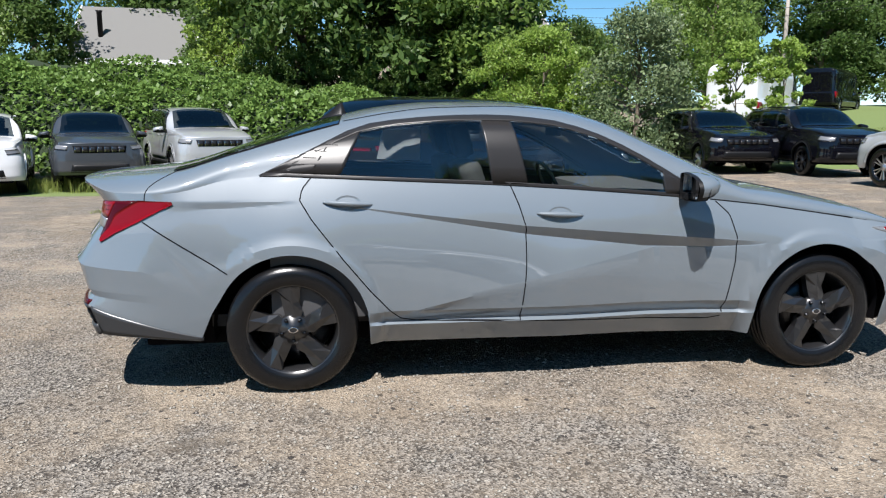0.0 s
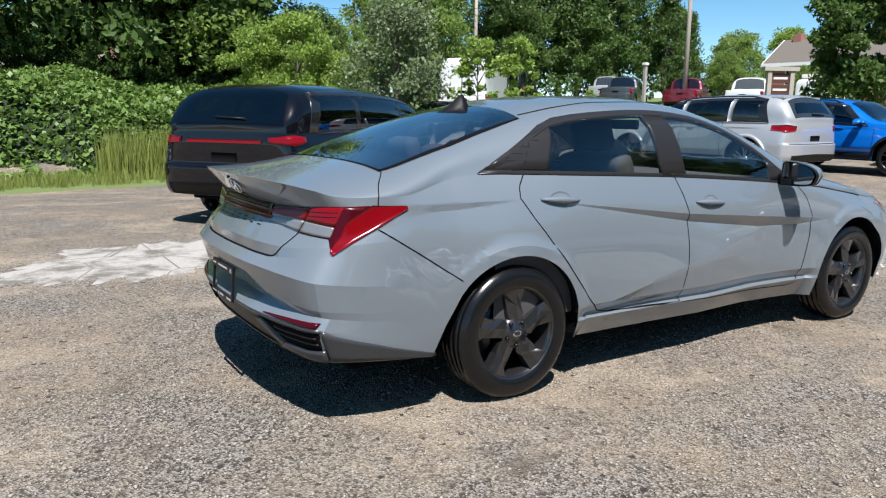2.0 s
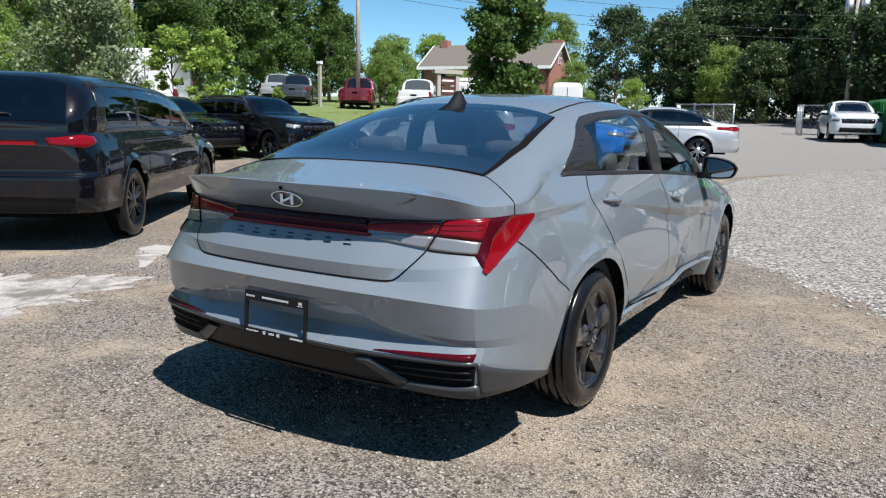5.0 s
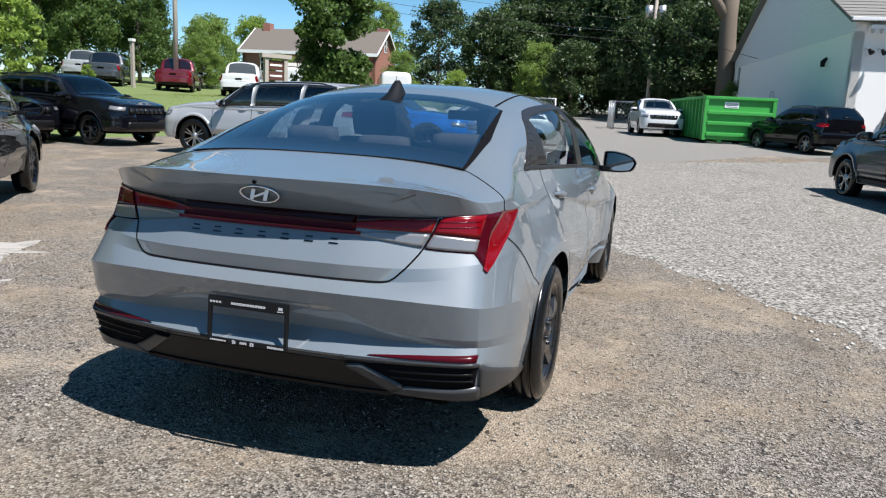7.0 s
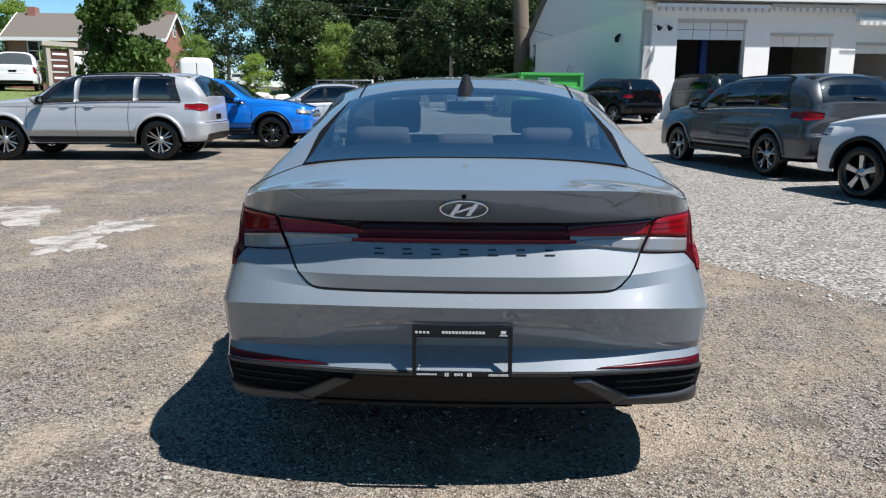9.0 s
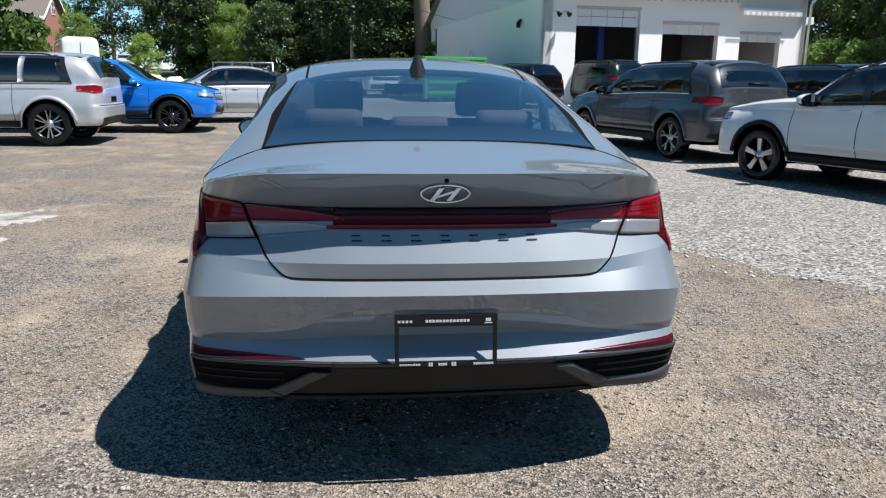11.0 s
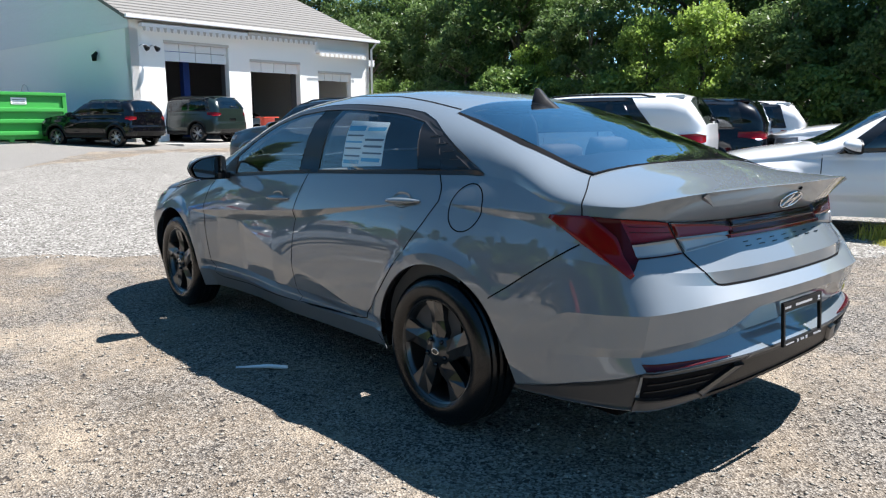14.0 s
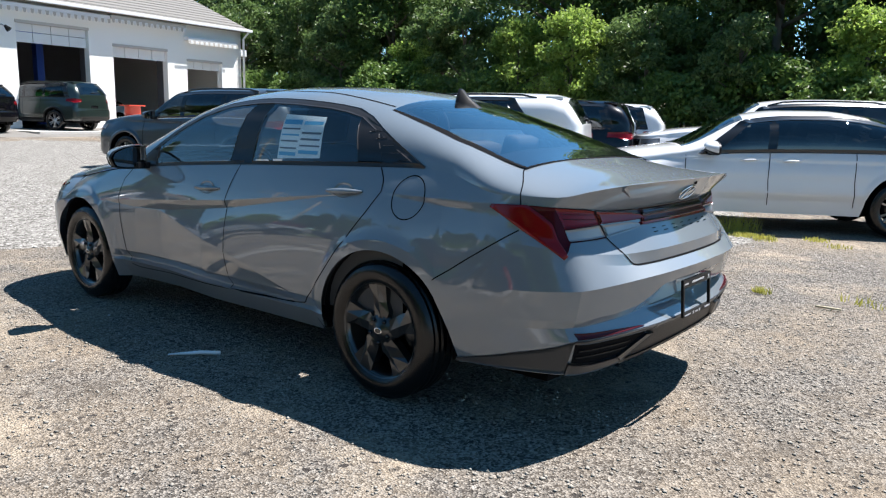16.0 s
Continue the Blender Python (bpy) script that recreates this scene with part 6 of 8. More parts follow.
plain_car("sedan", "sedan", (4.70, 0.91, 1.44, 2.78, 1.05, 0.335), PAINT_BLACK, at(1.6, -15.8, 28), "black sedan behind the white suv", RIM_SILVER, "twin", density=0.35, cladding=False)
for nose_x, nose_y, h, pm, lb in ((-4.95, 13.25, -70, PAINT_DARKGREY, "dark grey large suv facing out from the hedge"), (-2.45, 14.0, -67, PAINT_SILVER, "silver suv with a black grille, facing out from the hedge"), (-7.2, 12.2, -72, PAINT_WHITE, "white suv facing out from the hedge")):
    d = 4.91 - 1.02
    plain_car("suv", "suv", SUV_L, pm, at(nose_x - d * math.cos(radians(h)), nose_y - d * math.sin(radians(h)), h), lb, RIM_SILVER, "twin", density=0.45, group="cars along the hedge")
plain_car("suv", "suv", (4.40, 0.935, 1.64, 2.636, 0.90, 0.35), PAINT_BLACK, at(10.6, 16.26, -95), "black compact suv with a chrome-ringed grille", RIM_SILVER, "twin", density=0.45, cladding="black", group="cars along the hedge")
plain_car("suv", "suv", (4.62, 0.93, 1.68, 2.70, 0.98, 0.36), PAINT_BLACK, at(12.4, 14.7, -95), "black midsize suv with black wheels", RIM_BLACK, "twin", density=0.45, cladding="black", group="cars along the hedge")
TRUCK = (5.90, 1.03, 1.95, 3.67, 1.20, 0.41)
for x, y, h, pm, lb in ((33.3, 22.1, 27, PAINT_WHITE, "white pickup truck on the lawn bank"), (33.9, 26.8, 30, PAINT_RED, "dark red pickup truck on the lawn bank"), (32.4, 30.5, 33, PAINT_DARKGREY, "dark grey pickup truck on the lawn bank"), (35.5, 35.0, 35, PAINT_SILVER, "silver pickup truck on the lawn bank")):
    plain_car("pickup_truck", "pickup", TRUCK, pm, at(x, y, h), lb, RIM_SILVER, "twin", density=0.3, cladding="black", group="trucks on the lawn")
VAN = (5.99, 1.02, 2.52, 4.04, 1.0, 0.36)
for x, y, h, pm, lb in ((45.4, 25.8, 18, PAINT_WHITE, "white high-roof cargo van beside the brick house"), (39.5, 15.4, 25, PAINT_WHITE, "white high-roof cargo van seen from behind"), (14.8, 21.3, 42, PAINT_WHITE, "white cargo van behind the saplings"), (29.0, 37.0, 40, PAINT_BLACK, "black cargo van under the trees")):
    plain_car("cargo_van", "van", VAN, pm, at(x, y, h), lb, RIM_SILVER, "twin", density=0.3, cladding=False)
plain_car("suv", "suv", SUV_L, PAINT_WHITE, at(84, 26.5, 20), "white suv far off on the road", RIM_SILVER, "twin", density=0.2)


# ---- buildings ----
def quad_wall(name, a, b, z0, z1, thick, mat, parent, holes=(), label=""):
    """An upright wall from a to b in plan with rectangular openings given as (s0, s1, z0, z1)."""
    a, b = Vector((*a, 0)), Vector((*b, 0))
    u = (b - a).normalized()
    n = Vector((-u.y, u.x, 0))
    L = (b - a).length
    cuts = sorted({0.0, L, *(h[0] for h in holes), *(h[1] for h in holes)})
    rows = sorted({z0, z1, *(h[2] for h in holes), *(h[3] for h in holes)})
    rows = [r for r in rows if z0 <= r <= z1]
    bm = bmesh.new()
    for s0, s1 in zip(cuts, cuts[1:]):
        for r0, r1 in zip(rows, rows[1:]):
            c, d = (s0 + s1) / 2, (r0 + r1) / 2
            if any(h[0] < c < h[1] and h[2] < d < h[3] for h in holes):
                continue
            q = []
            for off in (0, thick):
                for s, z in ((s0, r0), (s1, r0), (s1, r1), (s0, r1)):
                    p = a + u * s + n * off
                    q.append(bm.verts.new((p.x, p.y, z)))
            for f in ((0, 1, 2, 3), (7, 6, 5, 4), (0, 4, 5, 1), (1, 5, 6, 2), (2, 6, 7, 3), (3, 7, 4, 0)):
                bm.faces.new([q[k] for k in f])
    bmesh.ops.remove_doubles(bm, verts=bm.verts, dist=0.001)
    seen = {}
    for f in list(bm.faces):
        key = tuple(sorted(v.index for v in f.verts))
        seen.setdefault(key, []).append(f)
    return part(name, bm, mat, parent, label)


def workshop():
    """White garage with three roller doors, a gable wall and a shingle roof; local x along the front, y inwards."""
    C = (25.8, -6.6)
    ang = -82.4
    g = root("workshop_building", pose(C[0], C[1], 0.42, 0, 0, ang), "white block workshop with three open roller doors", "building")
    L, D, E, top = 11.55, 20.0, 4.50, 8.7
    doors = ((1.30, 4.00, 0.0, 3.82), (5.00, 7.50, 0.0, 3.35), (8.50, 10.40, 0.0, 3.05))
    quad_wall("front_wall", (0, 0), (L, 0), -0.4, E, 0.3, STUCCO, g, [(d[0], d[1], -0.4, d[3]) for d in doors])
    quad_wall("side_wall", (L, 0), (L, D), -0.4, E, 0.3, STUCCO, g)
    quad_wall("back_wall", (L, D), (0, D), -0.4, E, 0.3, STUCCO, g)
    quad_wall("gable_wall", (0, D), (0, 0), -0.4, 4.15, 0.3, STUCCO, g, [(1.0, 1.7, 2.6, 4.1)])
    box_part("window_pane", 0.10, 0.13, D - 1.7, D - 1.0, 2.6, 4.1, GLOSS_TRIM, g)
    # clapboards up the gable
    k, n = 0.12, int((top - 4.15) / 0.12)
    for i in range(n):
        z = 4.15 + i * k
        def half(zz):
            return 0.0 if zz < E else (zz - E) / (top - E) * D / 2
        y0, y1 = half(z), D - half(z)
        ya, yb2 = half(z + k), D - half(z + k)
        vs = [(-0.035, y0, z), (-0.035, y1, z), (-0.012, yb2, z + k), (-0.012, ya, z + k), (0.02, y0, z), (0.02, y1, z), (0.02, yb2, z + k), (0.02, ya, z + k)]
        mesh_part("clapboard", vs, [(0, 1, 2, 3), (4, 0, 3, 7), (1, 5, 6, 2), (0, 4, 5, 1)], SIDING, g, smooth=False)
    # roof with a small overhang
    for sgn, y0 in ((1, -0.35), (-1, D + 0.35)):
        z0 = E + 0.02
        vs = [(-0.30, y0, z0), (L + 0.30, y0, z0), (L + 0.30, D / 2, top + 0.05), (-0.30, D / 2, top + 0.05)]
        vs += [(x, y, z - 0.12) for x, y, z in vs]
        mesh_part("roof", vs, [(0, 1, 2, 3), (7, 6, 5, 4), (0, 4, 5, 1), (1, 5, 6, 2), (3, 2, 6, 7), (0, 3, 7, 4)], SHINGLE, g, smooth=False)
    # shingle courses
    slope = math.atan2(top - E, D / 2 + 0.35)
    for i in range(26):
        t0 = i / 26
        y, z = -0.35 + (D / 2 + 0.35) * t0, E + 0.03 + (top + 0.03 - E) * t0
        mesh_part("shingle_course", [(-0.31, y - 0.01, z + 0.016), (L + 0.31, y - 0.01, z + 0.016), (L + 0.31, y + 0.33, z + 0.008 + 0.34 * math.tan(slope)), (-0.31, y + 0.33, z + 0.008 + 0.34 * math.tan(slope)), (-0.31, y - 0.01, z), (L + 0.31, y - 0.01, z)], [(0, 1, 2, 3), (4, 5, 1, 0)], SHINGLE, g, smooth=False)
    box_part("gutter", -0.3, L + 0.3, -0.48, -0.36, E - 0.06, E + 0.06, SIDING, g, 0.02)
    tube_part("downpipe", [(L + 0.12, -0.42, E - 0.05), (L + 0.08, -0.10, E - 0.35), (L + 0.08, -0.10, 0.0)], 0.05, SIDING, g, 8)
    box_part("wall_unit", L + 0.05, L + 0.45, 0.1, 0.5, 3.4, 3.7, SIDING, g, 0.02)
    # roller doors rolled up at different heights, with section panels
    for (s0, s1, _, ztop), bottom in zip(doors, (3.08, 2.86, 2.64)):
        d = new("roller_door")
        d.parent = g
        rows = 2 if ztop - bottom > 0.5 else 1
        for r in range(rows):
            z0 = bottom + (ztop - bottom) * r / rows
            z1 = bottom + (ztop - bottom) * (r + 1) / rows - 0.02
            for q in range(4):
                a, c = s0 + (s1 - s0) * q / 4 + 0.01, s0 + (s1 - s0) * (q + 1) / 4 - 0.01
                box_part("door_panel", a, c, 0.16, 0.20, z0, z1, SIDING, d, 0.006)
        box_part("door_header", s0 - 0.02, s1 + 0.02, -0.02, 0.12, ztop - 0.10, ztop, CONCRETE, g)
    # awnings rolled in above the doors, with a scalloped edge
    for s0, s1, z, mat in ((0.35, 4.75, 4.20, SIDING), (4.80, 8.25, 4.25, CONCRETE), (8.35, 11.1, 3.80, SIDING)):
        aw = new("awning")
        aw.parent = g
        box_part("awning_case", s0, s1, -0.30, -0.02, z, z + 0.14, mat, aw, 0.03)
        kk = int((s1 - s0) / 0.13)
        for q in range(kk):
            a = s0 + (s1 - s0) * q / kk
            w = (s1 - s0) / kk
            mesh_part("scallop", [(a, -0.31, z), (a + w, -0.31, z), (a + w * 0.85, -0.315, z - 0.13), (a + w * 0.5, -0.315, z - 0.16), (a + w * 0.15, -0.315, z - 0.13)], [(0, 1, 2, 3, 4)], SIDING if q % 2 else CONCRETE, aw, smooth=False)
    # floodlights and cameras on the corner
    for s, z in ((0.75, 3.55), (0.35, 3.55)):
        fl = new("wall_lamp")
        fl.parent = g
        tube_part("bracket", [(s, 0, z), (s, -0.16, z + 0.03), (s + 0.08, -0.30, z - 0.05)], 0.02, STEEL, fl, 6)
        tube_part("lamp_head", [(s + 0.06, -0.26, z - 0.02), (s + 0.12, -0.38, z - 0.14)], [0.05, 0.10], BLACK_TRIM, fl, 10)
    fl = new("wall_lamp")
    fl.parent = g
    tube_part("lamp_head", [(-0.04, 2.6, 3.45), (-0.16, 2.6, 3.30), (-0.16, 2.6, 3.12)], [0.05, 0.10, 0.08], BLACK_TRIM, fl, 10)
    hp = [(-0.03, 10.2 + 0.45 * math.cos(a), 2.0 + 0.5 * math.sin(a)) for a in np.linspace(0, math.pi, 12)]
    tube_part("hose_loop", hp, 0.015, STEEL, g, 5)
    # inside: piers, back and ceiling carry the room's shade in their dark grey
    box_part("inside_floor", 0.3, L - 0.3, 0.3, D - 0.3, -0.02, 0.02, CONCRETE, g)
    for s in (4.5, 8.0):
        box_part("partition_pier", s - 0.12, s + 0.12, 0.3, 1.2, 0.0, E - 0.1, ROOM_SHADE, g)
    box_part("inside_back", 0.35, L - 0.35, 9.0, 9.15, 0.02, E - 0.05, ROOM_SHADE, g)
    box_part("ceiling_slab", 0.3, L - 0.3, 0.3, D - 0.3, E - 0.12, E - 0.02, ROOM_SHADE, g)
    m = g.matrix_basis
    lift = root("car_lift", m @ pose(0, 0, 0.02), "blue two-post car lift inside the workshop", "car lift")
    for s in (1.75, 3.45):
        box_part("post", s - 0.14, s + 0.14, 2.3, 2.6, 0.0, 3.7, LIFT_BLUE, lift, 0.02)
        box_part("arm", s - 0.5, s + 0.5, 2.6, 2.75, 1.5, 1.62, LIFT_BLUE, lift)
    box_part("cross_beam", 1.6, 3.6, 2.35, 2.55, 3.6, 3.72, LIFT_BLUE, lift)
    bench = root("workbench", m @ pose(3.2, 4.2, 0.02), "cluttered wooden workbench inside the workshop", "workbench")
    box_part("top", -0.9, 0.9, -0.3, 0.3, 1.40, 1.48, STRAW, bench)
    for x in (-0.8, 0.8):
        box_part("leg", x - 0.05, x + 0.05, -0.25, 0.25, 0.0, 1.40, STEEL, bench)
    plain_car("sedan", "sedan", (4.6, 0.9, 1.45, 2.7, 1.0, 0.32), PAINT_WHITE, m @ pose(7.6, 4.2, 0.03, 0, 0, 170), "white sedan standing inside the workshop", RIM_SILVER, "twin", density=0.3, cladding=False)
    drum = root("waste_drum", m @ pose(4.95, -1.1, 0.06), "red waste drum beside the workshop door", "drum")
    v, f = lathe([(0.001, 0.0), (0.29, 0.0), (0.30, 0.3), (0.285, 0.31), (0.30, 0.34), (0.30, 0.62), (0.285, 0.63), (0.30, 0.66), (0.29, 0.9), (0.31, 0.92), (0.28, 0.90), (0.001, 0.88)], 24)
    mesh_part("barrel", [(p[0], p[2], p[1]) for p in v], f, RED_DRUM, drum)
    box_part("rim_plate", -0.36, 0.36, -0.30, 0.30, 0.92, 0.97, RED_DRUM, drum, 0.02)
    apron = root("door_apron", m @ pose(0, 0, 0), "pale concrete apron before the workshop doors", "apron")
    apron["kind"] = "structure"
    box_part("slab", 0.4, L, -2.6, -0.02, 0.0, 0.075, CONCRETE, apron)
    return g


workshop()


def dumpster():
    """Green roll-off container with upright ribs, a ribbed door end and a sticker."""
    x, y = 26.3, -3.25
    d = root("dumpster", pose(x, y, hill(x, y) + 0.02, 0, 0, 12), "bright green roll-off dumpster on wooden blocks", "dumpster")
    L, W, H = 6.2, 1.20, 1.66
    for s in (1, -1):
        y0 = s * W
        box_part("side_panel", 0.0, L, min(y0, y0 - s * 0.05), max(y0, y0 - s * 0.05), 0.12, H, GREEN_STEEL, d)
        for i in range(12):
            a = 0.10 + i * (L - 0.2) / 11
            box_part("side_rib", a - 0.06, a + 0.06, min(y0, y0 + s * 0.09), max(y0, y0 + s * 0.09), 0.14, H - 0.06, GREEN_STEEL, d, 0.02)
        box_part("top_rail", -0.04, L, min(y0 - s * 0.06, y0 + s * 0.11), max(y0 - s * 0.06, y0 + s * 0.11), H - 0.07, H + 0.03, GREEN_STEEL, d, 0.02)
    box_part("floor_plate", 0.0, L, -W, W, 0.12, 0.20, GREEN_STEEL, d)
    box_part("front_panel", L - 0.05, L, -W, W, 0.12, H, GREEN_STEEL, d)
    gate = new("door_end")
    gate.parent = d
    box_part("door_plate", -0.05, 0.0, -W, W, 0.14, H, GREEN_STEEL, gate)
    for z in (0.32, 0.72, 1.10):
        box_part("door_rib", -0.15, -0.04, -W + 0.06, W - 0.06, z - 0.07, z + 0.07, GREEN_STEEL, gate, 0.035)
    box_part("door_rail", -0.13, 0.02, -W - 0.06, W + 0.06, H - 0.08, H + 0.03, GREEN_STEEL, gate, 0.02)
    for s in (1, -1):
        box_part("door_post", -0.12, 0.02, s * W - 0.07, s * W + 0.07, 0.10, H, GREEN_STEEL, gate, 0.02)
    box_part("sticker", -0.062, -0.056, 0.05, 0.55, 1.28, 1.50, PAPER, gate)
    for i in range(3):
        box_part("print_bar", -0.066, -0.063, 0.10, 0.50, 1.31 + i * 0.055, 1.33 + i * 0.055, INK, gate)
    for s in (1, -1):
        box_part("skid", 0.0, L, s * 0.6 - 0.08, s * 0.6 + 0.08, 0.03, 0.12, GREEN_STEEL, d)
        box_part("wooden_block", 0.1, 0.4, s * 0.6 - 0.5, s * 0.6 + 0.4, -0.02, 0.05, STRAW, d)
    x, y = 26.6, -5.5
    heap = root("scrap_heap", pose(x, y, hill(x, y), 0, 0, 10), "stack of dark scrap metal beside the dumpster", "scrap heap")
    rnd = random.Random(4)
    for i in range(11):
        w = rnd.uniform(0.5, 1.1)
        box_part("scrap_bar", -w, w, -0.3, 0.3, 0.1 * i, 0.1 * i + 0.08, BLACK_TRIM if i % 3 else STEEL, heap, m=pose(rnd.uniform(-0.2, 0.2), 0, 0, 0, rnd.uniform(-4, 4), rnd.uniform(-20, 20)))


dumpster()


def fence_run(x0, y0, x1, y1, h=1.35, n=3):
    """Chain-link fence panel: posts, rails and a wire mesh of crossing strands."""
    f = root("metal_fence", pose(0, 0, 0), "galvanised chain-link fence panel", "fence", "fence panels")
    a, b = Vector((x0, y0, hill(x0, y0))), Vector((x1, y1, hill(x1, y1)))
    for i in range(n + 1):
        p = a.lerp(b, i / n)
        tube_part("post", [p - Vector((0, 0, 0.1)), p + Vector((0, 0, h + 0.03))], 0.035, STEEL, f, 6)
    for z in (0.08, h):
        tube_part("rail", [a + Vector((0, 0, z)), b + Vector((0, 0, z))], 0.025, STEEL, f, 6)
    L = (b - a).length
    vs, fs = [], []
    k = int(L / 0.22)
    for s in (1, -1):
        for i in range(-int(h / 0.22), k + 1):
            t0, t1 = i * 0.22, i * 0.22 + h
            z0, z1 = 0.08, h
            if t0 < 0:
                z0, t0 = 0.08 - t0, 0.0
            if t1 > L:
                z1, t1 = h - (t1 - L), L
            if z1 <= z0:
                continue
            if s < 0:
                t0, t1 = L - t0, L - t1
            v, q = tube_mesh([a.lerp(b, t0 / L) + Vector((0, 0, z0)), a.lerp(b, t1 / L) + Vector((0, 0, z1))], [0.005, 0.005], 3, False)
            o = len(vs)
            vs += v
            fs += [tuple(o + c for c in ff) for ff in q]
    mesh_part("wire_mesh", vs, fs, STEEL, f)


fence_run(31.2, 4.3, 33.4, 7.3)
fence_run(33.4, 7.3, 36.0, 7.8)
fence_run(34.2, 1.9, 33.0, -0.9)
fence_run(34.2, 1.9, 36.8, 2.4)


def sign_board(x, y, turn):
    """Roadside sign: two grey posts under a beam, dark panels between them."""
    g = root("sign_board", pose(x, y, hill(x, y), 0, 0, turn), "grey wooden roadside sign with brown panels", "sign")
    for s in (-0.55, 0.55):
        box_part("post", -0.10, 0.10, s - 0.10, s + 0.10, -0.2, 2.35, POLE_WOOD, g, 0.01)
    box_part("beam", -0.16, 0.16, -0.85, 0.85, 2.35, 2.55, POLE_WOOD, g, 0.01)
    for k in range(3):
        box_part("panel", -0.04, 0.04, -0.44, 0.44, 0.75 + k * 0.52, 1.20 + k * 0.52, SIGN_BROWN, g, 0.005)
        box_part("print_bar", -0.048, -0.042, -0.34, 0.34, 0.93 + k * 0.52, 1.02 + k * 0.52, WHITE_MARK, g)


sign_board(30.5, 18.3, 62)


def utility_pole(x, y, h, arms, lean=0.0, r=0.15, label="weathered wooden utility pole", gear=False):
    z = hill(x, y)
    p = root("utility_pole", pose(x, y, z, 0, lean, 0), label, "utility pole")
    tube_part("pole", [(0, 0, -0.3), (0, 0, h * 0.5), (0, 0, h)], [r, r * 0.85, r * 0.65], POLE_WOOD, p, 10)
    for zz, yaw in arms:
        box_part("cross_arm", -0.06, 0.06, -1.2, 1.2, zz - 0.06, zz + 0.06, POLE_WOOD, p, m=pose(0.12, 0, 0, 0, 0, yaw))
        for s in (-1.0, -0.4, 0.4, 1.0):
            q = pose(0, 0, 0, 0, 0, yaw) @ Vector((0.12, s, zz + 0.06))
            tube_part("insulator", [q, q + Vector((0, 0, 0.16))], [0.05, 0.03], SIDING, p, 6)
    if gear:
        for s in (-1, 1):
            tube_part("transformer", [(0.0, s * 0.42, h * 0.72), (0.0, s * 0.42, h * 0.72 + 0.75)], 0.24, STEEL, p, 12)
            tube_part("bracket", [(0, 0, h * 0.72 + 0.4), (0, s * 0.42, h * 0.72 + 0.4)], 0.04, STEEL, p, 6)
    return p


utility_pole(34.5, 27.2, 11.0, ((10.4, 55), (9.5, 55)))
utility_pole(48.7, 1.08, 9.5, ((8.8, 80),), 2.0, gear=True)
utility_pole(24.0, 50.6, 10.5, ((10.0, 40), (9.1, 40)), label="wooden utility pole far behind the thicket")
utility_pole(29.5, 42.0, 9.0, ((8.3, 40),), label="wooden utility pole behind the van")


def wire_run(a, b, sag, r=0.014):
    pts = [Vector(a).lerp(Vector(b), i / 14) - Vector((0, 0, sag * 4 * (i / 14) * (1 - i / 14))) for i in range(15)]
    ob = tube_part("overhead_wire", pts, r, WIRE, None, 4)
    tagged(ob, "thin black overhead power wire", "wire", "overhead wires")


for k, dz in enumerate((10.5, 10.1, 9.6, 8.2, 7.4, 6.9)):
    wire_run((34.5 + 0.3 * (k % 3), 27.2 - 0.3 * (k % 3), hill(34.5, 27.2) + dz), (48.7, 1.08 + 0.3 * (k % 3), hill(48.7, 1) + dz - 1.6), 0.6)
    wire_run((48.7, 1.08 + 0.3 * (k % 3), hill(48.7, 1) + dz - 1.6), (62, -42, 8.5 + 0.5 * k), 0.9)
    wire_run((34.5, 27.2, hill(34.5, 27.2) + dz), (24.0, 50.6, hill(24, 50.6) + dz - 0.8), 0.6)
    wire_run((24.0, 50.6, hill(24, 50.6) + dz - 0.8), (-20, 75, 14 + 0.5 * k), 1.2)
wire_run((48.7, 1.08, hill(48.7, 1) + 7.0), (38.5, -4.6, 4.6), 0.3)


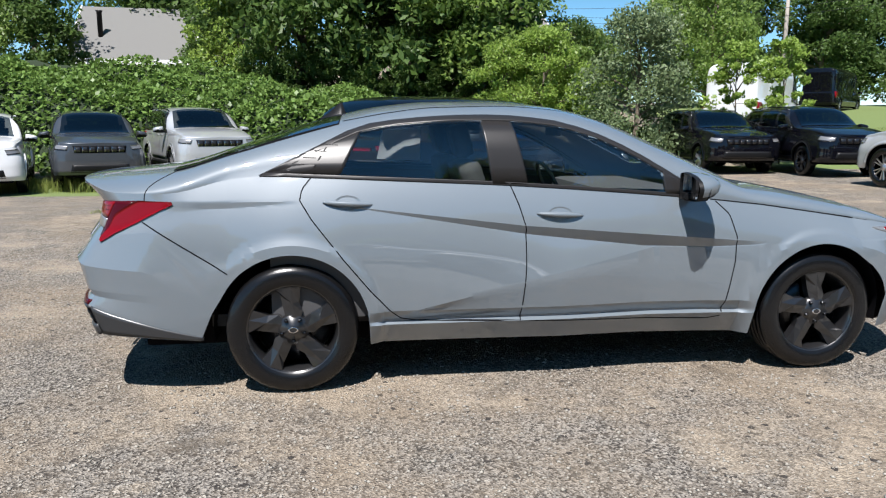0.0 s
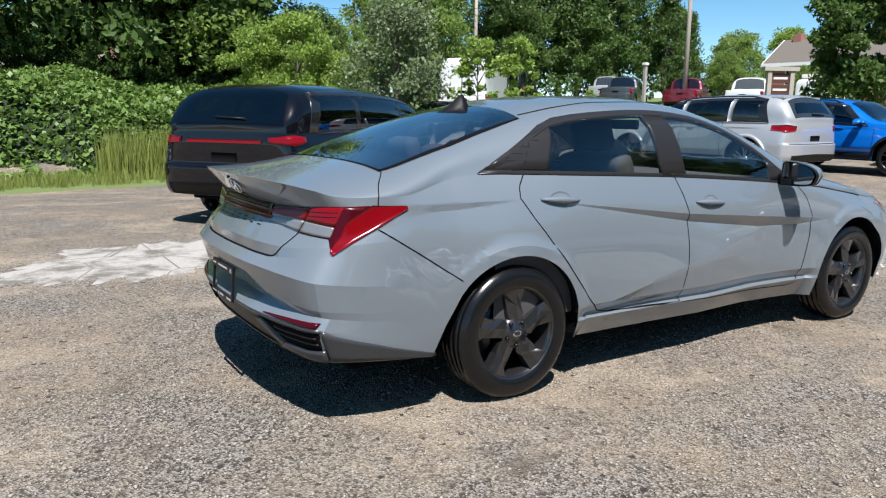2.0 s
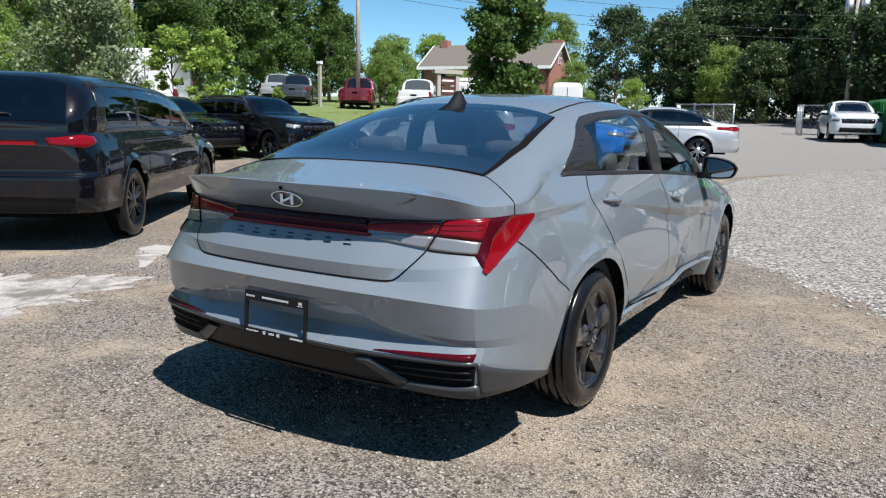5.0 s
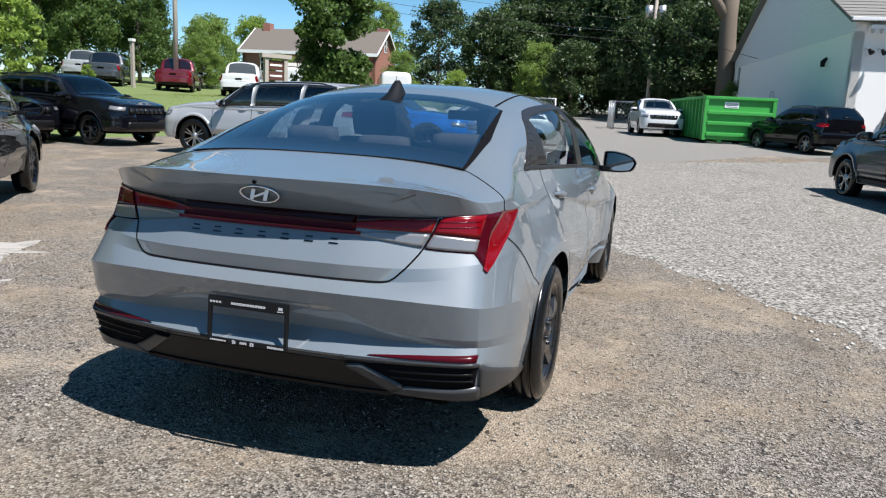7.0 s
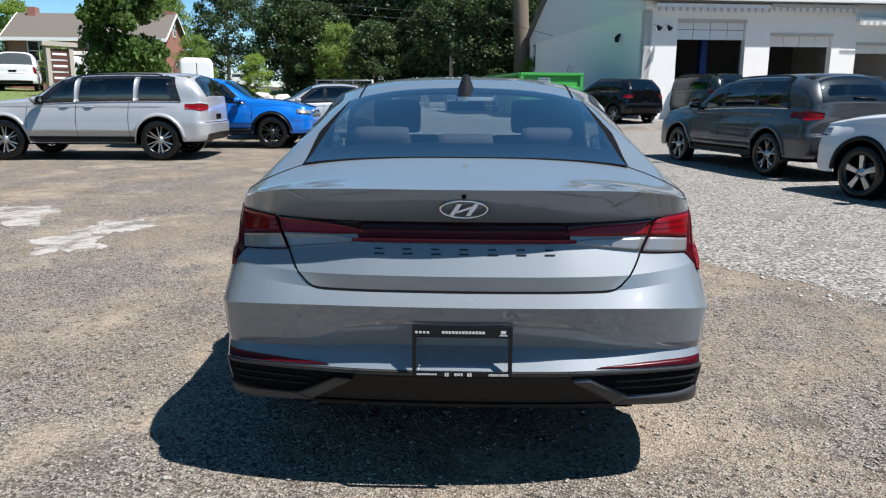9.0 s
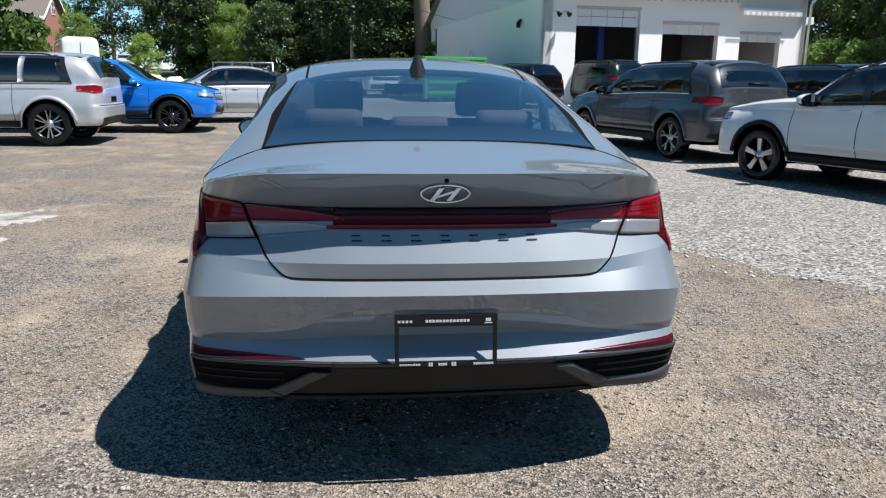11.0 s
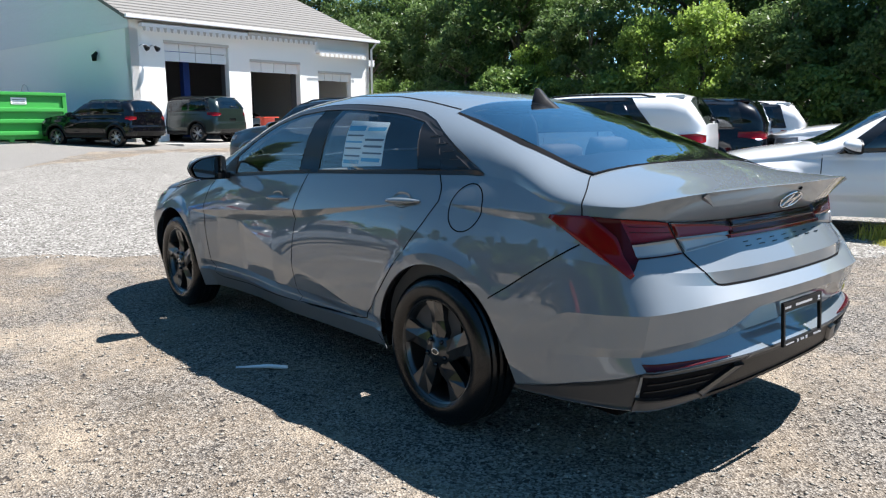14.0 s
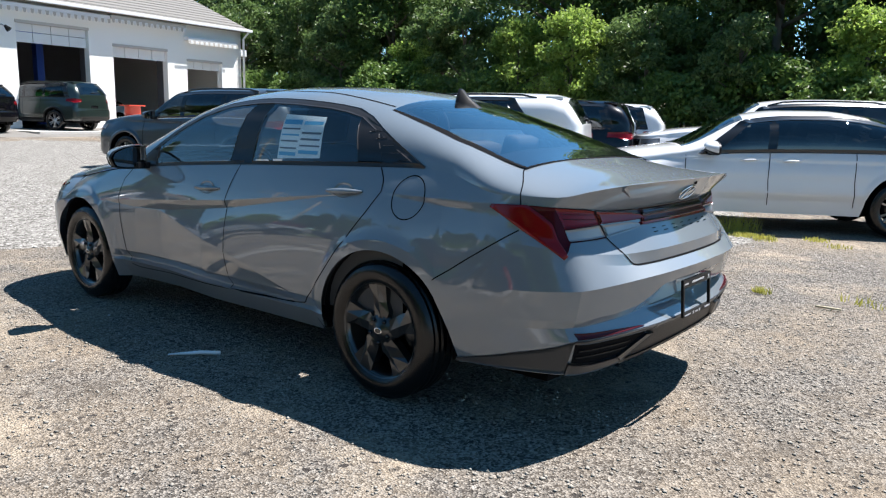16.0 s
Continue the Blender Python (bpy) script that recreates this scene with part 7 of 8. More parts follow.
def house(name, where, L, D, E, top, wall_mat, roof_mat, label, windows=(), chimneys=(), gable_trim=True):
    """A gabled house; ridge along local x."""
    h = root(name, where, label, "house")
    for nm, a, b in (("front_wall", (0, 0), (L, 0)), ("side_wall", (L, 0), (L, D)), ("back_wall", (L, D), (0, D)), ("side_wall", (0, D), (0, 0))):
        quad_wall(nm, a, b, -1.5, E, 0.25, wall_mat, h)
    for x0, x1 in ((0.0, 0.25), (L - 0.25, L)):
        vs = [(x0, 0, E), (x0, D, E), (x0, D / 2, top), (x1, 0, E), (x1, D, E), (x1, D / 2, top)]
        mesh_part("gable", vs, [(0, 1, 2), (5, 4, 3), (0, 2, 5, 3), (1, 4, 5, 2)], wall_mat, h, smooth=False)
    for y0 in (-0.3, D + 0.3):
        sl = (top - E) / (D / 2)
        vs = [(-0.3, y0, E - 0.3 * sl + 0.1), (L + 0.3, y0, E - 0.3 * sl + 0.1), (L + 0.3, D / 2, top + 0.1), (-0.3, D / 2, top + 0.1)]
        vs += [(x, y, z - 0.15) for x, y, z in vs]
        mesh_part("roof", vs, [(0, 1, 2, 3), (7, 6, 5, 4), (0, 4, 5, 1), (1, 5, 6, 2), (0, 3, 7, 4)], roof_mat, h, smooth=False)
        if gable_trim:
            for xx in (-0.32, L + 0.26):
                a, b = Vector((xx, y0, E - 0.3 * sl - 0.02)), Vector((xx, D / 2, top - 0.02))
                mesh_part("barge_board", [a, b, b + Vector((0, 0, 0.16)), a + Vector((0, 0, 0.16)), a + Vector((0.06, 0, 0)), b + Vector((0.06, 0, 0)), b + Vector((0.06, 0, 0.16)), a + Vector((0.06, 0, 0.16))], [(0, 1, 2, 3), (7, 6, 5, 4), (0, 4, 5, 1), (3, 2, 6, 7)], SIDING, h, smooth=False)
    box_part("eave_board", -0.3, L + 0.3, -0.34, -0.28, E - 0.25, E + 0.0, SIDING, h)
    for x, z, w, hh, wall_side in windows:
        wd = new("window")
        wd.parent = h
        m = pose(x, -0.02, z) if wall_side == "front" else (pose(0.02, x, z, 0, 0, -90) if wall_side == "left" else pose(L - 0.02, x, z, 0, 0, 90))
        box_part("frame_board", -w / 2 - 0.09, w / 2 + 0.09, -0.06, 0.0, -0.09, hh + 0.09, SIDING, wd, m=m)
        box_part("pane", -w / 2, w / 2, -0.075, -0.05, 0.0, hh, GLOSS_TRIM, wd, m=m)
        box_part("mullion", -0.03, 0.03, -0.09, -0.07, 0.0, hh, SIDING, wd, m=m)
        box_part("mullion", -w / 2, w / 2, -0.09, -0.07, hh / 2 - 0.03, hh / 2 + 0.03, SIDING, wd, m=m)
    for x, y, z1, w in chimneys:
        ch = box_part("chimney", x - w / 2, x + w / 2, y - 0.4, y + 0.4, E - 0.5, z1, BRICK, h)
    return h


# brick house: the long roof, with its gable end turned to the lot
house("brick_house", pose(51.2, 33.4, 1.9, 0, 0, -83.7), 11.2, 6.0, 3.5, 5.4, BRICK, BROWN_SHINGLE, "red brick house with a grey shingle roof and white trim", ((2.4, 1.9, 1.5, 1.3, "front"), (6.5, 1.9, 1.2, 1.3, "front"), (9.6, 1.9, 0.9, 1.2, "front"), (3.0, 3.9, 0.6, 0.8, "right")), ((10.4, 5.0, 5.9, 0.9), (0.9, 3.0, 5.9, 0.6)))
pale_house = house("pale_roof_house", pose(-11.7, 33.0, 2.6, 0, 0, 4), 5.2, 8.0, 1.6, 4.4, SIDING, PALE_SHINGLE, "house with a pale weathered shingle roof above the thicket", (), ())
tube_part("vent_pipe", [(1.0, 1.6, 2.4), (1.0, 1.6, 3.9), (1.0, 1.6, 4.0)], [0.12, 0.12, 0.17], BLACK_TRIM, pale_house, 10)
house("upper_house", pose(5.5, 40.0, 3.4, 0, 0, 10), 8.0, 7.0, 3.4, 6.0, BRICK, SHINGLE, "brick house half hidden by trees", ((2.2, 1.6, 1.0, 1.4, "front"),), ())

sign = root("site_sign", pose(46.5, 25.6, hill(46.5, 25.6), 0, 0, 120), "grey monument sign with dark panels", "sign")
for s in (-1.2, 1.2):
    box_part("post", s - 0.18, s + 0.18, -0.2, 0.2, -0.2, 2.6, CONCRETE, sign)
box_part("cap", -1.5, 1.5, -0.3, 0.3, 2.6, 2.85, CONCRETE, sign, 0.04)
box_part("panel", -1.0, 1.0, -0.12, 0.12, 0.7, 2.5, BLACK_TRIM, sign)
for i in range(4):
    box_part("print_bar", -0.8, 0.8, 0.125, 0.14, 0.9 + i * 0.4, 1.1 + i * 0.4, WHITE_MARK, sign)
    box_part("print_bar", -0.8, 0.8, -0.14, -0.125, 0.9 + i * 0.4, 1.1 + i * 0.4, WHITE_MARK, sign)
ys = root("warning_sign", pose(52, 31, hill(52, 31), 0, 0, 30), "yellow diamond road sign on a post", "sign")
tube_part("post", [(0, 0, 0), (0, 0, 2.8)], 0.04, STEEL, ys, 6)
box_part("plate", -0.02, 0.02, -0.38, 0.38, -0.38, 0.38, YELLOW, ys, m=pose(-0.06, 0, 2.5, 45, 0, 0))
lp = root("post_marker", pose(33.0, 29.0, hill(33, 29), 0, 0, 0), "pale wooden marker post on the lawn", "post")
box_part("post", -0.09, 0.09, -0.09, 0.09, 0, 2.6, POLE_WOOD, lp, 0.01)
box_part("cap", -0.14, 0.14, -0.14, 0.14, 2.6, 2.75, SIDING, lp, 0.02)
for x, y, s in ((44, 14.6, 0.7), (46, 13.4, 0.9), (49, 12.8, 0.6), (42.5, 16, 0.5)):
    rk = root("boulder", pose(x, y, hill(x, y), 0, 0, x * 40), "grey landscaping boulder on the verge", "boulder", "boulders")
    bm = bmesh.new()
    bmesh.ops.create_icosphere(bm, subdivisions=2, radius=s)
    for v in bm.verts:
        v.co = v.co * (1 + 0.35 * noise.noise(v.co * 1.7 + Vector((x, y, 0))))
        v.co.z *= 0.7
    part("rock", bm, CONCRETE, rk)


# ---- plants ----
RNG = np.random.default_rng(7)


def leaf_mesh(name, centres, size, mat, up=0.35, rng=None, aspect=0.55, sizes=None):
    """Many small pointed leaves, each its own island, at the given centres."""
    rng = rng or RNG
    n = len(centres)
    c = np.asarray(centres, float)
    d = rng.normal(size=(n, 3))
    d /= np.linalg.norm(d, axis=1)[:, None]
    nrm = rng.normal(size=(n, 3)) * (1 - up)
    nrm[:, 2] += up * 1.6
    w = np.cross(d, nrm)
    w /= np.linalg.norm(w, axis=1)[:, None] + 1e-9
    s = size * rng.uniform(0.6, 1.3, n) if sizes is None else sizes
    s = s[:, None]
    fold = np.cross(w, d) * s * 0.12
    p0, p1 = c - d * s * 0.5, c + w * s * aspect * 0.5 - fold
    p2, p3 = c + d * s * 0.5, c - w * s * aspect * 0.5 - fold
    co = np.stack([p0, p1, p2, p3], 1).reshape(-1, 3).astype(np.float32)
    me = bpy.data.meshes.new(name)
    me.vertices.add(4 * n)
    me.vertices.foreach_set("co", co.ravel())
    me.loops.add(4 * n)
    me.loops.foreach_set("vertex_index", np.arange(4 * n, dtype=np.int32))
    me.polygons.add(n)
    me.polygons.foreach_set("loop_start", np.arange(0, 4 * n, 4, dtype=np.int32))
    me.polygons.foreach_set("loop_total", np.full(n, 4, dtype=np.int32))
    me.materials.append(mat)
    me.update(calc_edges=True)
    return me


def make_tree(h, r, seed, mat, leaf=0.22, count=7000, base=0.25, shape="round", clumps=60, trunk=0.16, droop=0.0):
    """Trunk with limbs and a crown of leaf clumps; root at the origin. Returns the thing."""
    rng = np.random.default_rng(seed)
    rnd = random.Random(seed)
    t = new("tree")
    pts = [Vector((0, 0, -0.2))]
    for i in range(1, 7):
        pts.append(Vector((rnd.uniform(-0.03, 0.03) * h * 0.3, rnd.uniform(-0.03, 0.03) * h * 0.3, h * 0.9 * i / 6)))
    vs, fs = tube_mesh(pts, [trunk * (1 - 0.14 * i) for i in range(7)], 8)
    cl = []
    for k in range(clumps):
        f = rnd.random() ** 0.8
        z = h * (base + (1 - base) * f)
        if shape == "cone":
            rr = r * (1 - f) ** 0.8 + 0.15
        elif shape == "column":
            rr = r * (0.55 + 0.45 * math.sin(math.pi * min(1, f + 0.15)))
        else:
            rr = r * math.sqrt(max(0.05, 1 - (2 * f - 0.85) ** 2 / 1.5))
        a = rnd.uniform(0, 2 * math.pi)
        q = rr * math.sqrt(rnd.uniform(0.15, 1.0))
        cl.append(Vector((q * math.cos(a), q * math.sin(a), z - droop * q * 0.3)))
    for c in rnd.sample(cl, min(16, len(cl))):
        z0 = max(0.15 * h, min(c.z * 0.75, 0.8 * h))
        o = len(vs)
        v, f = tube_mesh([(0, 0, z0), (c.x * 0.5, c.y * 0.5, z0 + (c.z - z0) * 0.65), c], [trunk * 0.45, trunk * 0.22, 0.02], 5)
        vs += v
        fs += [tuple(o + i for i in q) for q in f]
    mesh_part("trunk", vs, fs, BARK, t)
    per = count // clumps
    cs = []
    for c in cl:
        s = rnd.uniform(0.55, 1.25) * r * (0.30 if shape != "column" else 0.36)
        g = rng.normal(size=(per, 3))
        g /= np.linalg.norm(g, axis=1)[:, None]
        g *= (rng.random(per) ** 0.45)[:, None] * s
        g[:, 2] *= 0.72
        if droop:
            g[:, 2] = -np.abs(g[:, 2]) * 2.6
        cs.append(np.array(c) + g)
    cs = np.concatenate(cs)
    cs = cs[cs[:, 2] > 0.15]
    crown = new("crown", leaf_mesh("crown", cs, leaf, mat, 0.3, rng))
    crown.parent = t
    return t


def plant(src, x, y, s=1.0, turn=0.0, label="", group="", sz=None, cat="tree"):
    m = pose(x, y, hill(x, y) - 0.05, 0, 0, turn) @ Matrix.Diagonal((s, s, sz or s, 1))
    ob = copy_thing(src, m)
    return tagged(ob, label, cat, group)


T_BIG = make_tree(13, 4.6, 1, LEAF_DARK, 0.36, 16000, 0.12, "round", 120, 0.30)
T_BIG2 = make_tree(14, 4.2, 2, LEAF, 0.34, 15000, 0.10, "round", 110, 0.28)
T_MID = make_tree(8, 2.8, 3, LEAF, 0.24, 13000, 0.08, "round", 90, 0.16)
T_MIDD = make_tree(8, 2.8, 13, LEAF_DARK, 0.26, 12000, 0.05, "round", 90, 0.16)
T_LIGHT = make_tree(7, 2.4, 4, LEAF_LIGHT, 0.22, 11000, 0.06, "round", 80, 0.12)
T_CON = make_tree(14, 3.4, 5, LEAF_DARK, 0.32, 15000, 0.05, "cone", 130, 0.26)
T_WOOD = make_tree(14, 4.2, 32, LEAF_WOOD, 0.34, 16000, 0.08, "round", 105, 0.26)
T_WOODM = make_tree(8, 2.7, 33, LEAF_WOOD, 0.25, 12000, 0.05, "round", 80, 0.15)
T_DEEP = make_tree(13, 4.8, 21, LEAF_DEEP, 0.36, 18000, 0.06, "round", 130, 0.30)
T_DEEPM = make_tree(8, 3.0, 23, LEAF_DEEP, 0.28, 13000, 0.04, "round", 100, 0.16)
T_COL = make_tree(7.6, 1.6, 6, LEAF_DARK, 0.22, 30000, 0.12, "column", 150, 0.13)
T_SAP = make_tree(3.9, 0.75, 7, LEAF_LIGHT, 0.15, 3200, 0.04, "column", 46, 0.035)
T_SHRUB = make_tree(4.3, 1.55, 8, LEAF_GREY, 0.12, 14000, 0.03, "column", 110, 0.10)
T_WIL = make_tree(9, 2.4, 9, LEAF_LIGHT, 0.20, 11000, 0.25, "round", 80, 0.20, droop=0.5)
T_BUSH = make_tree(2.4, 1.6, 10, LEAF_KNOT, 0.17, 7000, 0.05, "round", 60, 0.05)
SRC = (T_WOOD, T_WOODM, T_DEEP, T_DEEPM, T_MIDD, T_BIG, T_BIG2, T_MID, T_LIGHT, T_CON, T_COL, T_SAP, T_SHRUB, T_WIL, T_BUSH)

rt = random.Random(21)
row = lambda src, spots, lb, gr: [plant(src, x, y, s, rt.uniform(0, 360), lb, gr, s * rt.uniform(0.92, 1.1)) for x, y, s in spots]
# above the thicket
row(T_BIG, ((-1.0, 27.0, 0.85), (3.5, 25.5, 0.95), (6.0, 28.5, 0.75), (-8.5, 41.0, 1.0), (-16, 30, 0.9)), "tall dark broadleaf tree above the thicket", "trees on the slope")
row(T_BIG2, ((1.0, 32, 0.95), (6.0, 24.5, 0.72), (-3.5, 44, 0.95), (-20, 42, 1.0), (-12, 46, 1.0)), "tall leafy tree on the slope", "trees on the slope")
row(T_MID, ((10.5, 25, 0.42), (8.3, 21.0, 0.40), (12.5, 27.5, 0.42), (-14, 24, 0.75), (-12.6, 25.5, 0.55), (18.2, 30, 0.75)), "mid-sized leafy tree above the thicket", "trees on the slope")
row(T_WIL, ((-3.2, 26.5, 0.85), (-4.5, 36.0, 1.1)), "drooping light green tree above the thicket", "trees on the slope")
row(T_CON, ((-11.6, 28.5, 0.62), (-5.0, 33.5, 0.6)), "dark conifer beside the pale roof", "trees on the slope")
row(T_LIGHT, ((8.0, 18.8, 0.40), (6.8, 19.0, 0.5), (5.6, 19.4, 0.45)), "light green young tree behind the thicket", "trees on the slope")
row(T_MIDD, [(-2.5 + i * 1.35 + rt.uniform(-0.4, 0.4), 24.6 + rt.uniform(-0.8, 0.8), rt.uniform(0.36, 0.52)) for i in range(10)], "dark young tree behind the thicket", "trees on the slope")
# shrub and saplings at the lot's corner
plant(T_SHRUB, 8.9, 16.4, 1.0, 40, "dense grey-green willow shrub", cat="shrub")
row(T_SAP, ((12.2, 16.9, 1.05), (13.3, 16.2, 0.95), (12.8, 15.9, 0.55), (11.6, 17.4, 0.4), (14.6, 15.3, 0.33), (22.0, 22.0, 0.4)), "slender light green sapling", "saplings")
# wooded ridge beyond the lawn
row(T_CON, ((38, 48, 1.0), (43, 46, 1.05), (48, 47, 0.95), (53, 45, 0.72), (33, 52, 1.1), (57, 46, 0.62), (31.5, 56, 1.1)), "tall dark spruce-like tree behind the trucks", "trees behind the lawn")
row(T_BIG, ((40.5, 51, 1.0), (46, 52, 1.05), (36, 47.5, 0.75), (51, 50, 0.95), (24, 60, 0.42)), "tall dark tree behind the trucks", "trees behind the lawn")
row(T_BIG2, ((19, 52, 0.36), (25.5, 48, 0.8), (13, 56, 1.0), (35, 62, 1.0), (8, 58, 1.05)), "tall leafy tree behind the van", "trees behind the lawn")
row(T_MID, ((58, 41.5, 0.8), (62, 44, 0.9), (70, 60, 1.3), (55, 40, 0.55)), "round tree beyond the road", "trees behind the lawn")
plant(T_COL, 35.0, 17.3, 1.3, 0, "upright dense dark green street tree on the lawn", sz=1.3)
# behind the brick house and along the road
row(T_BIG2, ((78, 33, 0.78), (88, 18, 0.9), (74, 40, 0.45), (80, 45, 0.5)), "tall tree behind the brick house", "trees by the road")
row(T_LIGHT, ((70, 44, 1.0), (58, 17.2, 0.5)), "light green tree by the brick house", "trees by the road")
row(T_MID, ((52.5, 20.0, 0.5), (61, 10.8, 0.7), (47.5, 27.5, 0.42)), "leafy tree beside the brick house", "trees by the road")
row(T_DEEP, ((72, 9, 1.05), (68, 3.5, 1.1), (74, -2, 1.2), (66, -5, 1.15), (72, -11, 1.25), (64, -14, 1.2), (58, -20, 1.2), (52, -26, 1.2), (80, 4, 1.3), (60, -9, 1.0)), "tall dark tree along the road", "trees by the road")
row(T_DEEP, ((62, 1.0, 0.95), (56, -3.0, 0.9), (54, -14, 1.05), (47, -20, 1.0), (78, 14, 1.05), (70, 14, 0.8), (92, 30, 0.9), (100, 22, 1.0)), "tall tree in full leaf along the road", "trees by the road")
row(T_DEEPM, ((48.5, -1.2, 1.0), (52.5, 1.5, 0.9), (56, -6, 0.8), (54, -9.5, 0.85), (58, -13, 0.9), (50, -15, 0.8), (60, 4, 0.85), (58, 7.5, 0.75), (45, -22, 0.9), (50.5, -4.5, 0.9), (64, 13, 0.95), (66, 16.5, 1.05)), "dark leafy tree beside the road", "trees by the road")
# the wood on the right
spots = []
for i in range(15):
    x = -9 + i * 3.6
    spots.append((x + rt.uniform(-1, 1), -25.5 - 0.10 * max(0, 20 - x) + rt.uniform(-1.2, 1.2) - (2.0 if x > 26 else 0), rt.uniform(0.60, 0.84)))
row(T_BIG, spots[0::3], "tall dark tree at the edge of the wood", "edge of the wood")
row(T_WOOD, spots[1::3], "tall leafy tree at the edge of the wood", "edge of the wood")
row(T_WOODM, [(x, y + 1.5, s * 1.25) for x, y, s in spots[2::3]], "leafy tree at the edge of the wood", "edge of the wood")
row(T_WOODM, ((9.5, -22.5, 0.66), (-4.5, -24, 0.7), (33.5, -22.5, 0.75), (6.0, -21.8, 0.52), (-1.0, -22.4, 0.66), (18.0, -22.8, 0.7), (25.5, -22.6, 0.7)), "mid-green tree at the edge of the wood", "edge of the wood")
row(T_LIGHT, ((2.5, -22.5, 0.66), (15, -22.5, 0.62), (21, -22.6, 0.55), (12.3, -22.0, 0.66), (-8.0, -23.0, 0.72)), "light green tree at the edge of the wood", "edge of the wood")
row(T_BUSH, [(-8 + i * 2.7 + rt.uniform(-0.6, 0.6), -21.8 + rt.uniform(-0.7, 0.7), rt.uniform(0.8, 1.25)) for i in range(15)], "leafy bush below the trees", "bushes below the wood")
row(T_BIG, [(-12 + i * 6.5, -34 + rt.uniform(-2, 2), rt.uniform(0.72, 0.92)) for i in range(9)], "tall tree deeper in the wood", "edge of the wood")
# big bare-limbed trunk behind the workshop
tk = root("old_tree", pose(46.0, -3.6, hill(46, -3.6)), "thick pale old tree trunk behind the workshop", "tree")
tube_part("trunk", [(0, 0, -0.3), (0.1, 0.1, 3), (-0.1, 0.3, 6.5), (0.2, 0.2, 10)], [0.62, 0.52, 0.50, 0.42], BARK, tk, 14)
tube_part("limb", [(-0.1, 0.3, 6.2), (-0.8, 1.6, 8.2), (-1.2, 3.4, 9.6)], [0.34, 0.24, 0.14], BARK, tk, 8)
tube_part("limb", [(0.1, 0.2, 7.6), (0.4, -1.2, 9.4), (0.5, -2.4, 11)], [0.26, 0.2, 0.1], BARK, tk, 8)
plant(T_MID, 45.0, -4.2, 0.35, 10, "leafy creeper at the foot of the old tree", cat="shrub")
for s in SRC:
    for o in list(s.children_recursive) + [s]:
        bpy.data.objects.remove(o)


def thicket():
    """Knotweed bank: broad leaves over a mound whose near-black colour stands for inner shade."""
    rng = np.random.default_rng(11)
    hgt = lambda x: float(np.interp(x, (-16, -8, -2, 3, 7, 10), (2.9, 2.7, 2.2, 1.6, 1.3, 0.9)))

    def top(x, y):
        f = (y - (17.6 + 0.6 * math.sin(x * 0.35) - 2.2 * smooth01((x + 0.5) / 2))) / 3.0
        return hill(x, y) + hgt(x) * smooth01(f * 1.7) * (0.86 + 0.28 * noise.noise(Vector((x * 0.55, y * 0.55, 0)))) + 0.25 * noise.noise(Vector((x * 1.6, y * 1.6, 3)))

    xs2, ys2 = np.arange(-20, 10.5, 0.5), np.arange(14.5, 24.5, 0.5)
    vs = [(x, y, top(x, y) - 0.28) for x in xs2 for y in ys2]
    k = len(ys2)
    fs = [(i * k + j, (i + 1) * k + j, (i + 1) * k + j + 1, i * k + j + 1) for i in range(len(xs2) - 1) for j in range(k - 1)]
    ob = mesh_part("thicket", vs, fs, INNER_SHADE)
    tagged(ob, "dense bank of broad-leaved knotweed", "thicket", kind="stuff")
    n = 95000
    x = rng.uniform(-19.5, 10, n)
    y = 15.2 + rng.random(n) ** 1.5 * 8.0
    z = np.array([top(a, b) for a, b in zip(x, y)])
    d = rng.random(n) ** 2
    # stems arch: clump the leaves along short sprays
    ph = np.sin(x * 5.1 + y * 3.3) * np.sin(y * 6.7 - x * 2.1)
    c = np.stack([x + rng.normal(0, 0.05, n), y + rng.normal(0, 0.05, n), z - d * 0.35 + 0.10 * ph], 1)
    c = c[c[:, 2] > np.array([hill(a, b) for a, b in zip(c[:, 0], c[:, 1])]) + 0.05]
    lv = new("thicket_leaves", leaf_mesh("thicket_leaves", c, 0.165, LEAF_KNOT, 0.62, rng, 0.75))
    lv.parent = ob
    lv["kind"] = "stuff"


thicket()


def tufts(name, spots, blades, height, spread, label, mat=GRASS, seed=1, lean=0.35):
    """Upright grass blades round each spot, as one piece of stuff."""
    rng = np.random.default_rng(seed)
    vs, fs = [], []
    for x, y in spots:
        for _ in range(blades):
            a, q = rng.uniform(0, 2 * math.pi), spread * math.sqrt(rng.random())
            px, py = x + q * math.cos(a), y + q * math.sin(a)
            h = height * rng.uniform(0.45, 1.15)
            z = hill(px, py) + 0.012
            w = 0.004 + 0.006 * height
            b = rng.uniform(0, 2 * math.pi)
            lx, ly = rng.normal(0, lean) * h, rng.normal(0, lean) * h
            wx, wy = w * math.cos(b), w * math.sin(b)
            o = len(vs)
            vs += [(px - wx, py - wy, z), (px + wx, py + wy, z), (px + lx * 0.4 + wx * 0.7, py + ly * 0.4 + wy * 0.7, z + h * 0.6), (px + lx * 0.4 - wx * 0.7, py + ly * 0.4 - wy * 0.7, z + h * 0.6), (px + lx, py + ly, z + h)]
            fs += [(o, o + 1, o + 2, o + 3), (o + 3, o + 2, o + 4)]
    ob = mesh_part(name, vs, fs, mat, smooth=False)
    return tagged(ob, label, "grass", kind="stuff")


